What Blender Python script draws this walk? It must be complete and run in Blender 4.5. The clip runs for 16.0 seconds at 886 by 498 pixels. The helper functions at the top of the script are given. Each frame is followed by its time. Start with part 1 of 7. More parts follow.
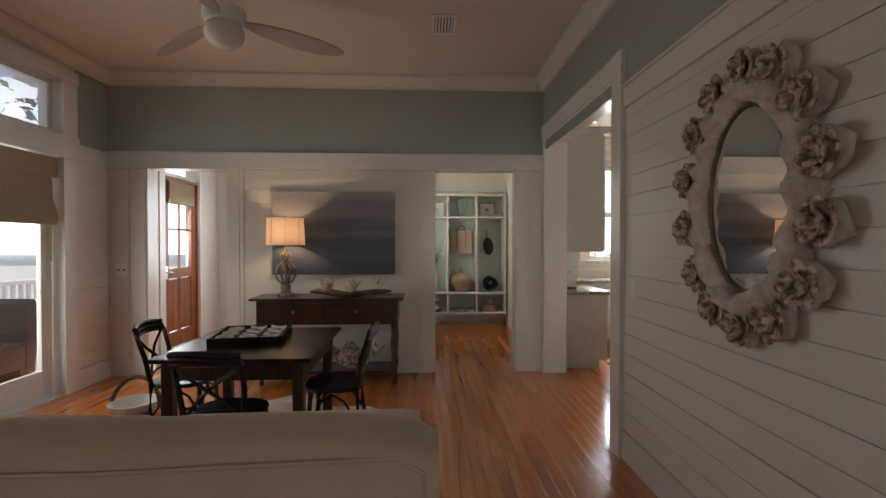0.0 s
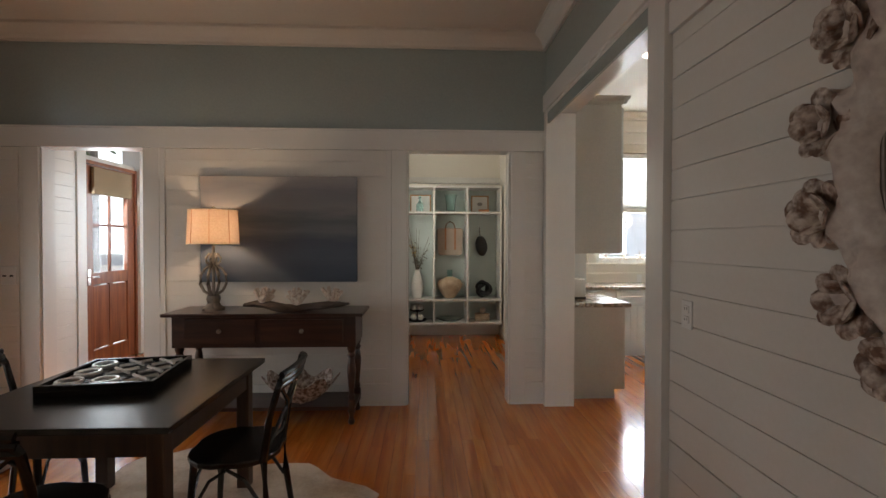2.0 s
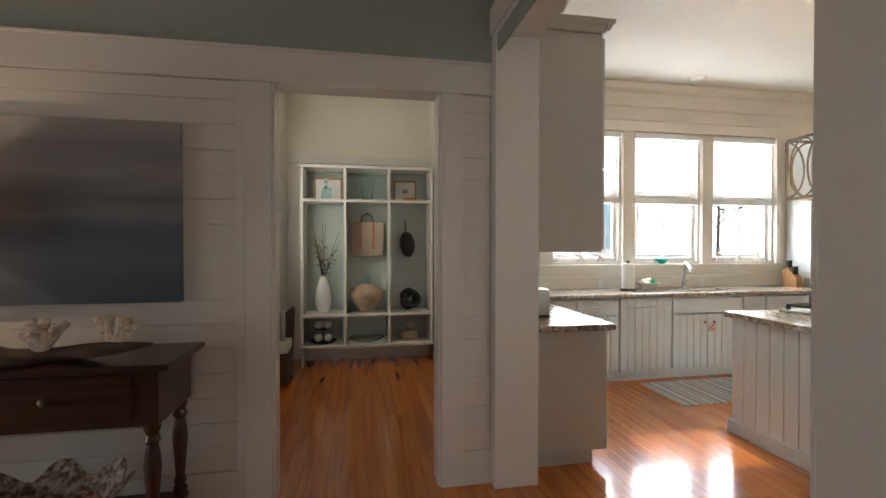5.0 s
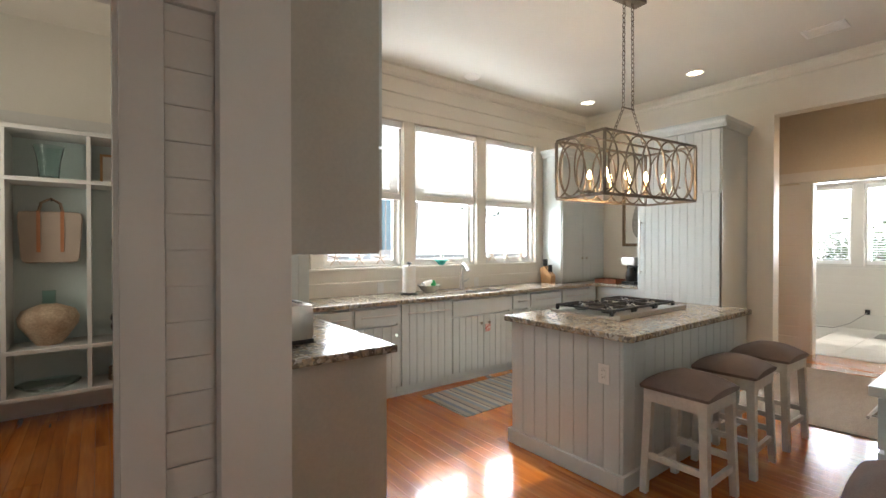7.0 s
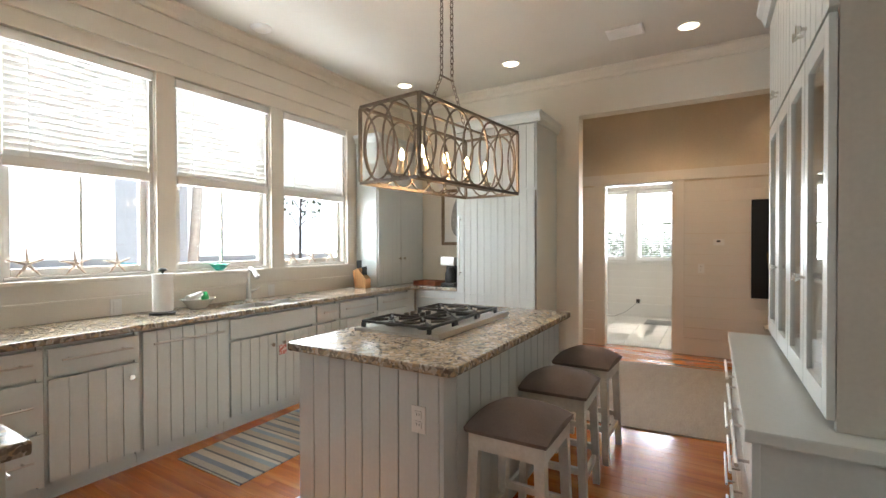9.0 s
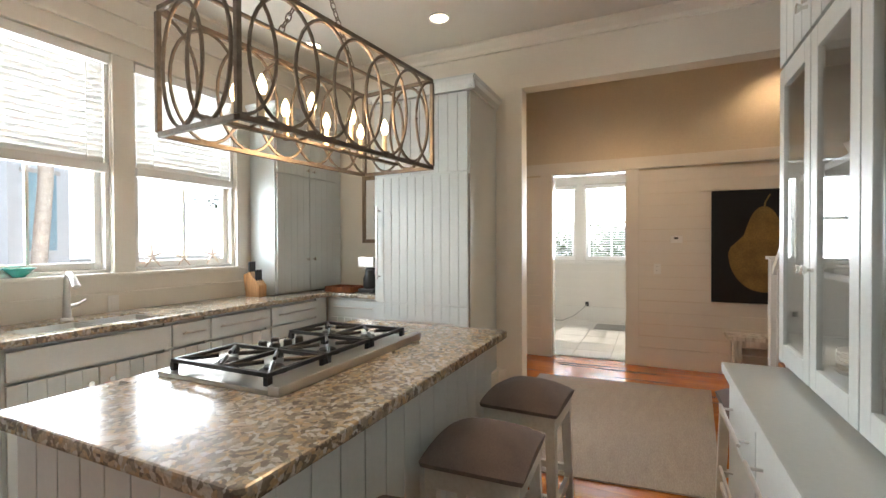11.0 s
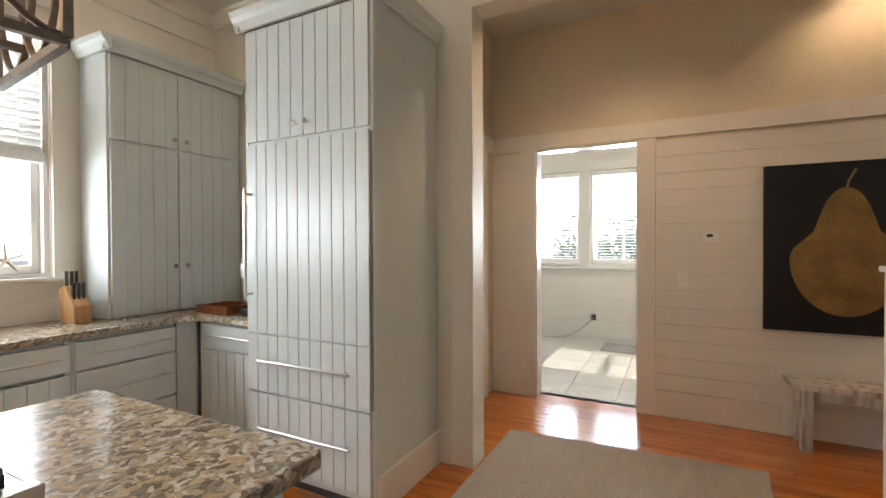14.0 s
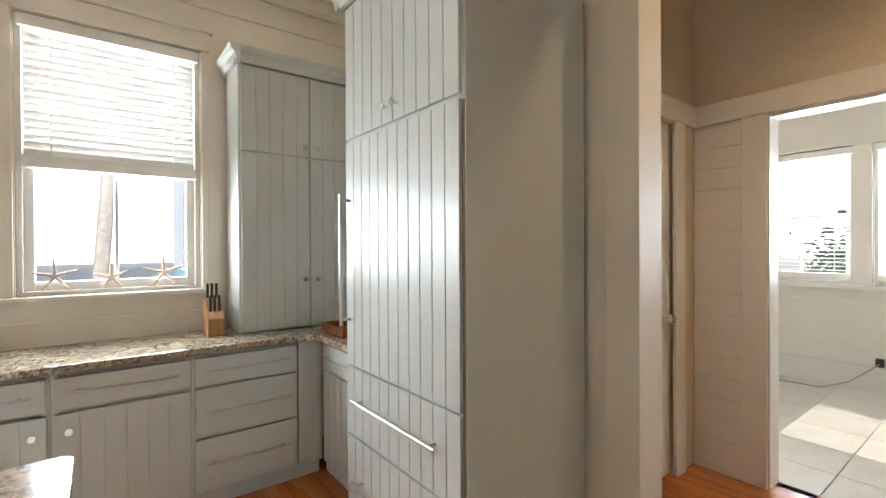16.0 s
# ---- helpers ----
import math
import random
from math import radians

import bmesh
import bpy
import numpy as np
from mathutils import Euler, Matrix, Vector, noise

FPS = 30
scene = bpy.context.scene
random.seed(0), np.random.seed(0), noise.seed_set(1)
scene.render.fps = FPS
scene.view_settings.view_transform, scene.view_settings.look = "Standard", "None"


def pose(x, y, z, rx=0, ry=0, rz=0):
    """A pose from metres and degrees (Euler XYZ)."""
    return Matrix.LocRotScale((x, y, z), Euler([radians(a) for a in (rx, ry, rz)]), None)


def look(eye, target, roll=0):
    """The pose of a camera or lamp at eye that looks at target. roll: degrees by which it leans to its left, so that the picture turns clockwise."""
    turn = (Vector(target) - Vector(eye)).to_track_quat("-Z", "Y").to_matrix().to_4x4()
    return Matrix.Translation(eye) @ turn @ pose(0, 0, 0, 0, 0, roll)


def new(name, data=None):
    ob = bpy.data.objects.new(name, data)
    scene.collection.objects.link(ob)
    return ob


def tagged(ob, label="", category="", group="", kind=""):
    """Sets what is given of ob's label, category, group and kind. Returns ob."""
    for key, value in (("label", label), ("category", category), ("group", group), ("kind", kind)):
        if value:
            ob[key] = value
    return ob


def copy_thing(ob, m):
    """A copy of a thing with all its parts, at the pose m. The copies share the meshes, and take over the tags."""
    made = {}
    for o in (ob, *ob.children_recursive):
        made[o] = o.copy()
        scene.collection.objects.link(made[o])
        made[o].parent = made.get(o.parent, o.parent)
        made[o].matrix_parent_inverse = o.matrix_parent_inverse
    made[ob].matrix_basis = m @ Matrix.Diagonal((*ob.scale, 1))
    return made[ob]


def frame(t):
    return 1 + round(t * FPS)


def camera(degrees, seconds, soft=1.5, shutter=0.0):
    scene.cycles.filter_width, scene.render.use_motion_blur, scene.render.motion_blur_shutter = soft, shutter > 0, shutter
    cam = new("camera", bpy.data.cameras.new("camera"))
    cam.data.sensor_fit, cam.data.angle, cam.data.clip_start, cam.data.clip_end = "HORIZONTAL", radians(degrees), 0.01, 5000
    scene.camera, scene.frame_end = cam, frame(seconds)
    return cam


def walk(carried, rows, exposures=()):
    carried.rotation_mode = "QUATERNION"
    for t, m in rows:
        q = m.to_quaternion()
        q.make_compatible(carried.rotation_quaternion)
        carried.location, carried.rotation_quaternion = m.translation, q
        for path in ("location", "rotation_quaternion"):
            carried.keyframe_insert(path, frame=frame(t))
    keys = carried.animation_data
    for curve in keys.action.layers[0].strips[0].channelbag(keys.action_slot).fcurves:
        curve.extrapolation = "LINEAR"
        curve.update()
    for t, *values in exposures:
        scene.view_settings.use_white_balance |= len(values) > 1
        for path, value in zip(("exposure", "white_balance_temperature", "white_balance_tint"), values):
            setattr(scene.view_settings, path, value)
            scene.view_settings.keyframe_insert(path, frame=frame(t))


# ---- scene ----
cam = camera(88.94, 16.0)
# seconds, x, y, z, yaw, pitch, roll
ROWS = [
    (0.0, -0.010, 0.042, 1.483, -2.43, -0.80, -0.04),
    (0.5, 0.096, 0.288, 1.485, -2.32, -0.79, -0.06),
    (1.0, 0.170, 0.549, 1.476, -2.32, -0.80, -0.06),
    (1.5, 0.231, 0.823, 1.476, -2.30, -0.85, -0.08),
    (2.0, 0.270, 1.102, 1.478, -2.29, -0.86, -0.12),
    (2.5, 0.298, 1.375, 1.465, -2.43, -0.80, -0.11),
    (3.0, 0.347, 1.640, 1.465, -2.42, -0.80, -0.10),
    (5.5, 0.653, 2.770, 1.422, -15.78, -0.50, 0.04),
    (6.0, 0.742, 2.929, 1.432, -22.40, -0.54, 0.05),
    (6.5, 0.854, 3.110, 1.426, -29.19, -0.49, 0.00),
    (7.0, 0.992, 3.266, 1.418, -37.29, -0.50, 0.01),
    (7.5, 1.144, 3.397, 1.415, -45.77, -0.62, 0.04),
    (8.0, 1.327, 3.499, 1.422, -53.10, -0.72, 0.07),
    (8.5, 1.512, 3.610, 1.432, -57.40, -0.75, 0.13),
    (9.0, 1.741, 3.714, 1.417, -59.12, -0.65, 0.14),
    (11.5, 2.964, 3.901, 1.371, -65.64, -0.64, 0.21),
    (12.0, 3.240, 3.886, 1.356, -65.54, -0.64, 0.22),
    (12.5, 3.495, 3.881, 1.382, -65.70, -0.66, 0.23),
    (13.0, 3.756, 3.860, 1.382, -65.19, -0.60, 0.21),
    (13.5, 4.015, 3.877, 1.388, -64.59, -0.66, 0.21),
    (14.0, 4.275, 3.890, 1.389, -62.79, -0.69, 0.24),
    (14.5, 4.489, 3.907, 1.408, -59.01, -0.67, 0.27),
    (15.0, 4.721, 3.942, 1.410, -52.59, -0.53, 0.25),
    (15.5, 4.918, 3.991, 1.429, -45.62, -0.41, 0.31),
    (16.0, 5.130, 4.059, 1.454, -37.50, -0.32, 0.31),
]
EXPOSURES = [(0.0, 0.5), (5.0, 0.5), (8.0, 0.42), (16.0, 0.42)]
walk(cam, [(t, pose(x, y, z, 90 + pitch, roll, yaw)) for t, x, y, z, yaw, pitch, roll in ROWS], EXPOSURES)

# ---- world, sun and large lights ----
world = bpy.data.worlds.new("world")
scene.world = world
world.use_nodes = True
wn = world.node_tree.nodes
sky = wn.new("ShaderNodeTexSky")
sky.sky_type, sky.sun_disc = "NISHITA", False
sky.sun_elevation, sky.sun_rotation = radians(38), radians(8)
wn["Background"].inputs[1].default_value = 0.15
world.node_tree.links.new(sky.outputs[0], wn["Background"].inputs[0])
sun = new("sun", bpy.data.lights.new("sun", "SUN"))
sun.data.energy, sun.data.angle, sun.data.color = 3.2, radians(0.6), (1.0, 0.94, 0.86)
sun.matrix_world = look((2.6, 19, 15), (0, 0, 0))


def area_lamp(name, eye, target, w, h, watts, colour=(1, 1, 1)):
    lamp = new(name, bpy.data.lights.new(name, "AREA"))
    lamp.data.shape, lamp.data.size, lamp.data.size_y = "RECTANGLE", w, h
    lamp.data.energy, lamp.data.color = watts, colour
    lamp.matrix_world = look(eye, target)
    return lamp


def bulb_lamp(name, place, watts, colour, radius=0.03):
    lamp = new(name, bpy.data.lights.new(name, "POINT"))
    lamp.data.energy, lamp.data.color, lamp.data.shadow_soft_size = watts, colour, radius
    lamp.location = place
    return lamp


DAY = (0.86, 0.94, 1.0)
WARM = (1.0, 0.66, 0.36)
area_lamp("kitchen_daylight", (4.18, 7.75, 1.95), (4.18, 5.0, 1.2), 3.0, 1.5, 225, DAY)
area_lamp("sunroom_daylight", (11.5, 4.3, 1.75), (9.0, 4.3, 1.0), 2.9, 1.5, 360, DAY)
area_lamp("french_door_daylight", (-3.85, 3.65, 1.3), (-1.0, 3.65, 0.9), 1.6, 2.0, 20, (1.0, 0.95, 0.87))
area_lamp("entry_daylight", (-3.66, 6.73, 1.7), (-2.0, 6.73, 1.0), 0.8, 1.1, 14, DAY)
# added fill through an assumed north window, brightens the entry's left wall
area_lamp("added_entry_fill", (-1.9, 8.1, 1.7), (-2.9, 5.6, 1.3), 1.5, 1.5, 30, DAY)
area_lamp("pantry_daylight", (-0.265, 7.15, 2.0), (1.2, 7.3, 2.0), 0.7, 1.5, 10, (1.0, 0.95, 0.84))
area_lamp("living_back_daylight", (0.2, -3.62, 1.7), (0.2, 0, 1.2), 0.9, 1.6, 11, (1.0, 0.94, 0.85))
bulb_lamp("table_lamp_light", (-1.48, 4.88, 1.60), 5, (1.0, 0.70, 0.44), 0.02)
bulb_lamp("chandelier_light", (4.196, 5.15, 1.88), 14, WARM, 0.12)
for cx, cy in ((6.13, 6.86), (6.17, 5.53), (6.2, 3.9), (2.49, 6.75), (2.455, 5.41)):
    spot = new("ceiling_spot", bpy.data.lights.new("ceiling_spot", "SPOT"))
    spot.data.energy, spot.data.color, spot.data.spot_size, spot.data.spot_blend = 5, (1, 0.78, 0.56), radians(120), 0.6
    spot.data.shadow_soft_size = 0.05
    spot.matrix_world = look((cx, cy, 3.26), (cx, cy + 0.001, 0))
# first makes the scallop on the wall; second is added fill without a fitting
for cx, cy, watts in ((7.98, 2.72, 18), (7.3, 4.2, 34)):
    spot = new("hall_spot_and_fill", bpy.data.lights.new("hall_spot_and_fill", "SPOT"))
    spot.data.energy, spot.data.color, spot.data.spot_size, spot.data.spot_blend = watts, (1, 0.7, 0.42), radians(130), 0.7
    spot.data.shadow_soft_size = 0.05
    spot.matrix_world = look((cx, cy, 3.26), (cx, cy + 0.001, 0))


# ---- materials ----
def material(name, colour, rough=0.5, metal=0.0, vary=0.06, scale=6.0, bump=0.02, grain=60.0, stretch=(1, 1, 1), coat=0.0, second=None, spread=0.5):
    """A painted, woven or plain surface: two scales of colour change and a fine relief."""
    m = bpy.data.materials.new(name)
    m.use_nodes = True
    n, l = m.node_tree.nodes, m.node_tree.links
    b = n["Principled BSDF"]
    tc, mp = n.new("ShaderNodeTexCoord"), n.new("ShaderNodeMapping")
    mp.inputs["Scale"].default_value = stretch
    l.new(tc.outputs["Object"], mp.inputs[0])
    big, fine = n.new("ShaderNodeTexNoise"), n.new("ShaderNodeTexNoise")
    big.inputs["Scale"].default_value, fine.inputs["Scale"].default_value = scale, grain
    big.inputs["Detail"].default_value, fine.inputs["Detail"].default_value = 4, 6
    l.new(mp.outputs[0], big.inputs[0]), l.new(mp.outputs[0], fine.inputs[0])
    mix = n.new("ShaderNodeMixRGB")
    ramp = n.new("ShaderNodeValToRGB")
    lo, hi = 0.5 - spread / 2, 0.5 + spread / 2
    ramp.color_ramp.elements[0].position, ramp.color_ramp.elements[1].position = lo, hi
    l.new(big.outputs[0], ramp.inputs[0]), l.new(ramp.outputs[0], mix.inputs[0])
    dark = second or tuple(c * (1 - 2 * vary) for c in colour)
    mix.inputs[1].default_value, mix.inputs[2].default_value = (*dark, 1), (*colour, 1)
    mul = n.new("ShaderNodeMixRGB")
    mul.blend_type, mul.inputs[0].default_value = "OVERLAY", min(1, vary * 3)
    l.new(mix.outputs[0], mul.inputs[1]), l.new(fine.outputs[0], mul.inputs[2])
    l.new(mul.outputs[0], b.inputs["Base Color"])
    b.inputs["Roughness"].default_value, b.inputs["Metallic"].default_value = rough, metal
    b.inputs["Coat Weight"].default_value = coat
    b.inputs["Coat Roughness"].default_value = 0.08
    if bump:
        bp = n.new("ShaderNodeBump")
        bp.inputs["Strength"].default_value, bp.inputs["Distance"].default_value = bump * 10, 0.002
        l.new(fine.outputs[0], bp.inputs["Height"]), l.new(bp.outputs[0], b.inputs["Normal"])
    return m


def wood(name, colours, rough, along=(1, 0.06, 1), pieces=0.0, scale=9.0, coat=0.0, bump=0.1):
    """Grained wood whose grain runs along the axis with the small scale; pieces: how much one board differs from the next."""
    m = bpy.data.materials.new(name)
    m.use_nodes = True
    n, l = m.node_tree.nodes, m.node_tree.links
    b = n["Principled BSDF"]
    tc, mp, add = n.new("ShaderNodeTexCoord"), n.new("ShaderNodeMapping"), n.new("ShaderNodeVectorMath")
    info, geo = n.new("ShaderNodeObjectInfo"), n.new("ShaderNodeNewGeometry")
    rnd = n.new("ShaderNodeMath")
    rnd.operation = "ADD"
    l.new(info.outputs["Random"], rnd.inputs[0]), l.new(geo.outputs["Random Per Island"], rnd.inputs[1])
    fr = n.new("ShaderNodeMath")
    fr.operation = "FRACT"
    l.new(rnd.outputs[0], fr.inputs[0])
    far = n.new("ShaderNodeVectorMath")
    far.operation = "SCALE"
    far.inputs[0].default_value = (31, 57, 13)
    l.new(fr.outputs[0], far.inputs["Scale"])
    l.new(tc.outputs["Object"], add.inputs[0]), l.new(far.outputs[0], add.inputs[1])
    mp.inputs["Scale"].default_value = along
    l.new(add.outputs[0], mp.inputs[0])
    no = n.new("ShaderNodeTexNoise")
    no.inputs["Scale"].default_value, no.inputs["Detail"].default_value, no.inputs["Distortion"].default_value = scale, 7, 1.2
    l.new(mp.outputs[0], no.inputs[0])
    wv = n.new("ShaderNodeTexNoise")
    wv.inputs["Scale"].default_value, wv.inputs["Detail"].default_value = scale * 6, 3
    l.new(mp.outputs[0], wv.inputs[0])
    ramp = n.new("ShaderNodeValToRGB")
    e = ramp.color_ramp.elements
    e[0].position, e[0].color = 0.3, (*colours[0], 1)
    e[1].position, e[1].color = 0.72, (*colours[2], 1)
    mid = e.new(0.5)
    mid.color = (*colours[1], 1)
    l.new(no.outputs[0], ramp.inputs[0])
    hsv = n.new("ShaderNodeHueSaturation")
    val = n.new("ShaderNodeMapRange")
    val.inputs[3].default_value, val.inputs[4].default_value = 1 - pieces, 1 + pieces
    l.new(fr.outputs[0], val.inputs[0]), l.new(val.outputs[0], hsv.inputs["Value"])
    l.new(ramp.outputs[0], hsv.inputs["Color"])
    ov = n.new("ShaderNodeMixRGB")
    ov.blend_type, ov.inputs[0].default_value = "OVERLAY", 0.35
    l.new(hsv.outputs[0], ov.inputs[1]), l.new(wv.outputs[0], ov.inputs[2])
    l.new(ov.outputs[0], b.inputs["Base Color"])
    b.inputs["Roughness"].default_value, b.inputs["Coat Weight"].default_value, b.inputs["Coat Roughness"].default_value = rough, coat, 0.1
    bp = n.new("ShaderNodeBump")
    bp.inputs["Strength"].default_value, bp.inputs["Distance"].default_value = bump, 0.002
    l.new(no.outputs[0], bp.inputs["Height"]), l.new(bp.outputs[0], b.inputs["Normal"])
    return m


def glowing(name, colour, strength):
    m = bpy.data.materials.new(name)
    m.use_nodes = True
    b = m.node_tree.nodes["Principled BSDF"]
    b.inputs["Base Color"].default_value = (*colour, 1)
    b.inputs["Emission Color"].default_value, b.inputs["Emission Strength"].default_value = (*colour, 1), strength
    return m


def glassy(name, colour=(1, 1, 1), rough=0.0, ior=1.45, thin=True):
    m = bpy.data.materials.new(name)
    m.use_nodes = True
    n, l = m.node_tree.nodes, m.node_tree.links
    if not thin:
        b = n["Principled BSDF"]
        b.inputs["Base Color"].default_value = (*colour, 1)
        b.inputs["Transmission Weight"].default_value, b.inputs["Roughness"].default_value, b.inputs["IOR"].default_value = 1, rough, ior
        return m
    n.remove(n["Principled BSDF"])
    t, g, mx = n.new("ShaderNodeBsdfTransparent"), n.new("ShaderNodeBsdfGlossy"), n.new("ShaderNodeMixShader")
    lw, pw, f = n.new("ShaderNodeLayerWeight"), n.new("ShaderNodeMath"), n.new("ShaderNodeMath")
    lw.inputs[0].default_value = 0.5
    pw.operation, pw.inputs[1].default_value = "POWER", 5
    f.operation, f.inputs[1].default_value, f.inputs[2].default_value = "MULTIPLY_ADD", 0.9, 0.04
    l.new(lw.outputs["Facing"], pw.inputs[0]), l.new(pw.outputs[0], f.inputs[0])
    t.inputs[0].default_value = (*colour, 1)
    g.inputs["Roughness"].default_value = rough
    l.new(f.outputs[0], mx.inputs[0]), l.new(t.outputs[0], mx.inputs[1]), l.new(g.outputs[0], mx.inputs[2])
    l.new(mx.outputs[0], n["Material Output"].inputs[0])
    return m


def granite(name):
    m = bpy.data.materials.new(name)
    m.use_nodes = True
    n, l = m.node_tree.nodes, m.node_tree.links
    b = n["Principled BSDF"]
    tc = n.new("ShaderNodeTexCoord")
    warp = n.new("ShaderNodeTexNoise")
    warp.inputs["Scale"].default_value, warp.inputs["Detail"].default_value = 14, 5
    mixv = n.new("ShaderNodeMixRGB")
    mixv.inputs[0].default_value = 0.07
    l.new(tc.outputs["Object"], warp.inputs[0]), l.new(tc.outputs["Object"], mixv.inputs[1]), l.new(warp.outputs["Color"], mixv.inputs[2])
    vo = n.new("ShaderNodeTexVoronoi")
    vo.inputs["Scale"].default_value = 70
    l.new(mixv.outputs[0], vo.inputs[0])
    sep = n.new("ShaderNodeSeparateColor")
    l.new(vo.outputs["Color"], sep.inputs[0])
    ramp = n.new("ShaderNodeValToRGB")
    e = ramp.color_ramp.elements
    e[0].position, e[0].color = 0.0, (0.13, 0.105, 0.085, 1)
    e[1].position, e[1].color = 1.0, (0.52, 0.47, 0.39, 1)
    for p, c in ((0.25, (0.20, 0.165, 0.12)), (0.5, (0.36, 0.31, 0.24)), (0.72, (0.42, 0.30, 0.17)), (0.85, (0.50, 0.47, 0.42))):
        q = e.new(p)
        q.color = (*c, 1)
    l.new(sep.outputs[0], ramp.inputs[0])
    fine = n.new("ShaderNodeTexNoise")
    fine.inputs["Scale"].default_value, fine.inputs["Detail"].default_value = 130, 5
    l.new(tc.outputs["Object"], fine.inputs[0])
    ov = n.new("ShaderNodeMixRGB")
    ov.blend_type, ov.inputs[0].default_value = "OVERLAY", 0.5
    l.new(ramp.outputs[0], ov.inputs[1]), l.new(fine.outputs[0], ov.inputs[2])
    big = n.new("ShaderNodeTexNoise")
    big.inputs["Scale"].default_value = 5
    l.new(tc.outputs["Object"], big.inputs[0])
    ov2 = n.new("ShaderNodeMixRGB")
    ov2.blend_type, ov2.inputs[0].default_value = "OVERLAY", 0.35
    l.new(ov.outputs[0], ov2.inputs[1]), l.new(big.outputs[0], ov2.inputs[2])
    l.new(ov2.outputs[0], b.inputs["Base Color"])
    b.inputs["Roughness"].default_value = 0.17
    return m


def striped(name, colours, period, axis=0, rough=0.9):
    """Woven bands across one axis."""
    m = bpy.data.materials.new(name)
    m.use_nodes = True
    n, l = m.node_tree.nodes, m.node_tree.links
    b = n["Principled BSDF"]
    tc, sp, md = n.new("ShaderNodeTexCoord"), n.new("ShaderNodeSeparateXYZ"), n.new("ShaderNodeMath")
    l.new(tc.outputs["Object"], sp.inputs[0])
    md.operation = "MULTIPLY"
    md.inputs[1].default_value = 1 / period
    l.new(sp.outputs[axis], md.inputs[0])
    fr = n.new("ShaderNodeMath")
    fr.operation = "FRACT"
    l.new(md.outputs[0], fr.inputs[0])
    ramp = n.new("ShaderNodeValToRGB")
    ramp.color_ramp.interpolation = "CONSTANT"
    e = ramp.color_ramp.elements
    e[0].position, e[0].color = 0, (*colours[0][1], 1)
    e[1].position, e[1].color = colours[1][0], (*colours[1][1], 1)
    for p, c in colours[2:]:
        q = e.new(p)
        q.color = (*c, 1)
    l.new(fr.outputs[0], ramp.inputs[0])
    no = n.new("ShaderNodeTexNoise")
    no.inputs["Scale"].default_value, no.inputs["Detail"].default_value = 180, 3
    l.new(tc.outputs["Object"], no.inputs[0])
    ov = n.new("ShaderNodeMixRGB")
    ov.blend_type, ov.inputs[0].default_value = "OVERLAY", 0.5
    l.new(ramp.outputs[0], ov.inputs[1]), l.new(no.outputs[0], ov.inputs[2])
    l.new(ov.outputs[0], b.inputs["Base Color"])
    b.inputs["Roughness"].default_value = rough
    bp = n.new("ShaderNodeBump")
    bp.inputs["Strength"].default_value, bp.inputs["Distance"].default_value = 0.5, 0.003
    l.new(no.outputs[0], bp.inputs["Height"]), l.new(bp.outputs[0], b.inputs["Normal"])
    return m


def seascape(name):
    """Canvas painted in soft horizontal bands of grey and blue."""
    m = bpy.data.materials.new(name)
    m.use_nodes = True
    n, l = m.node_tree.nodes, m.node_tree.links
    b = n["Principled BSDF"]
    tc, sp, mp = n.new("ShaderNodeTexCoord"), n.new("ShaderNodeSeparateXYZ"), n.new("ShaderNodeMapping")
    mp.inputs["Scale"].default_value = (1.2, 1, 5)
    l.new(tc.outputs["Generated"], sp.inputs[0]), l.new(tc.outputs["Generated"], mp.inputs[0])
    no = n.new("ShaderNodeTexNoise")
    no.inputs["Scale"].default_value, no.inputs["Detail"].default_value = 2.2, 7
    l.new(mp.outputs[0], no.inputs[0])
    ma = n.new("ShaderNodeMath")
    ma.operation, ma.inputs[1].default_value, ma.inputs[2].default_value = "MULTIPLY_ADD", 0.22, -0.11
    l.new(no.outputs[0], ma.inputs[0])
    ad = n.new("ShaderNodeMath")
    l.new(ma.outputs[0], ad.inputs[0]), l.new(sp.outputs[2], ad.inputs[1])
    ramp = n.new("ShaderNodeValToRGB")
    e = ramp.color_ramp.elements
    e[0].position, e[0].color = 0.0, (0.055, 0.072, 0.105, 1)
    e[1].position, e[1].color = 1.0, (0.36, 0.34, 0.34, 1)
    for p, c in ((0.25, (0.10, 0.12, 0.16)), (0.38, (0.08, 0.10, 0.14)), (0.5, (0.19, 0.2, 0.22)), (0.58, (0.13, 0.145, 0.17)), (0.7, (0.27, 0.265, 0.27)), (0.85, (0.22, 0.22, 0.24))):
        q = e.new(p)
        q.color = (*c, 1)
    l.new(ad.outputs[0], ramp.inputs[0]), l.new(ramp.outputs[0], b.inputs["Base Color"])
    b.inputs["Roughness"].default_value = 0.55
    return m


M_LIVING_WHITE = material("white_semigloss_paint", (0.74, 0.71, 0.66), 0.32, vary=0.03, scale=2)
M_TRIM = material("white_trim_gloss", (0.76, 0.74, 0.70), 0.24, vary=0.02, scale=2)
M_SAGE = material("sage_grey_gloss_paint", (0.36, 0.40, 0.375), 0.2, vary=0.03, scale=1.5)
M_CEIL_L = material("warm_white_ceiling_paint", (0.70, 0.63, 0.55), 0.45, vary=0.03, scale=1.5)
M_CEIL_K = material("kitchen_ceiling_paint", (0.69, 0.665, 0.60), 0.6, vary=0.03, scale=1.5)
M_CREAM = material("cream_wall_paint", (0.80, 0.755, 0.67), 0.45, vary=0.03, scale=2)
M_TAN = material("tan_wall_paint", (0.70, 0.60, 0.46), 0.5, vary=0.04, scale=2)
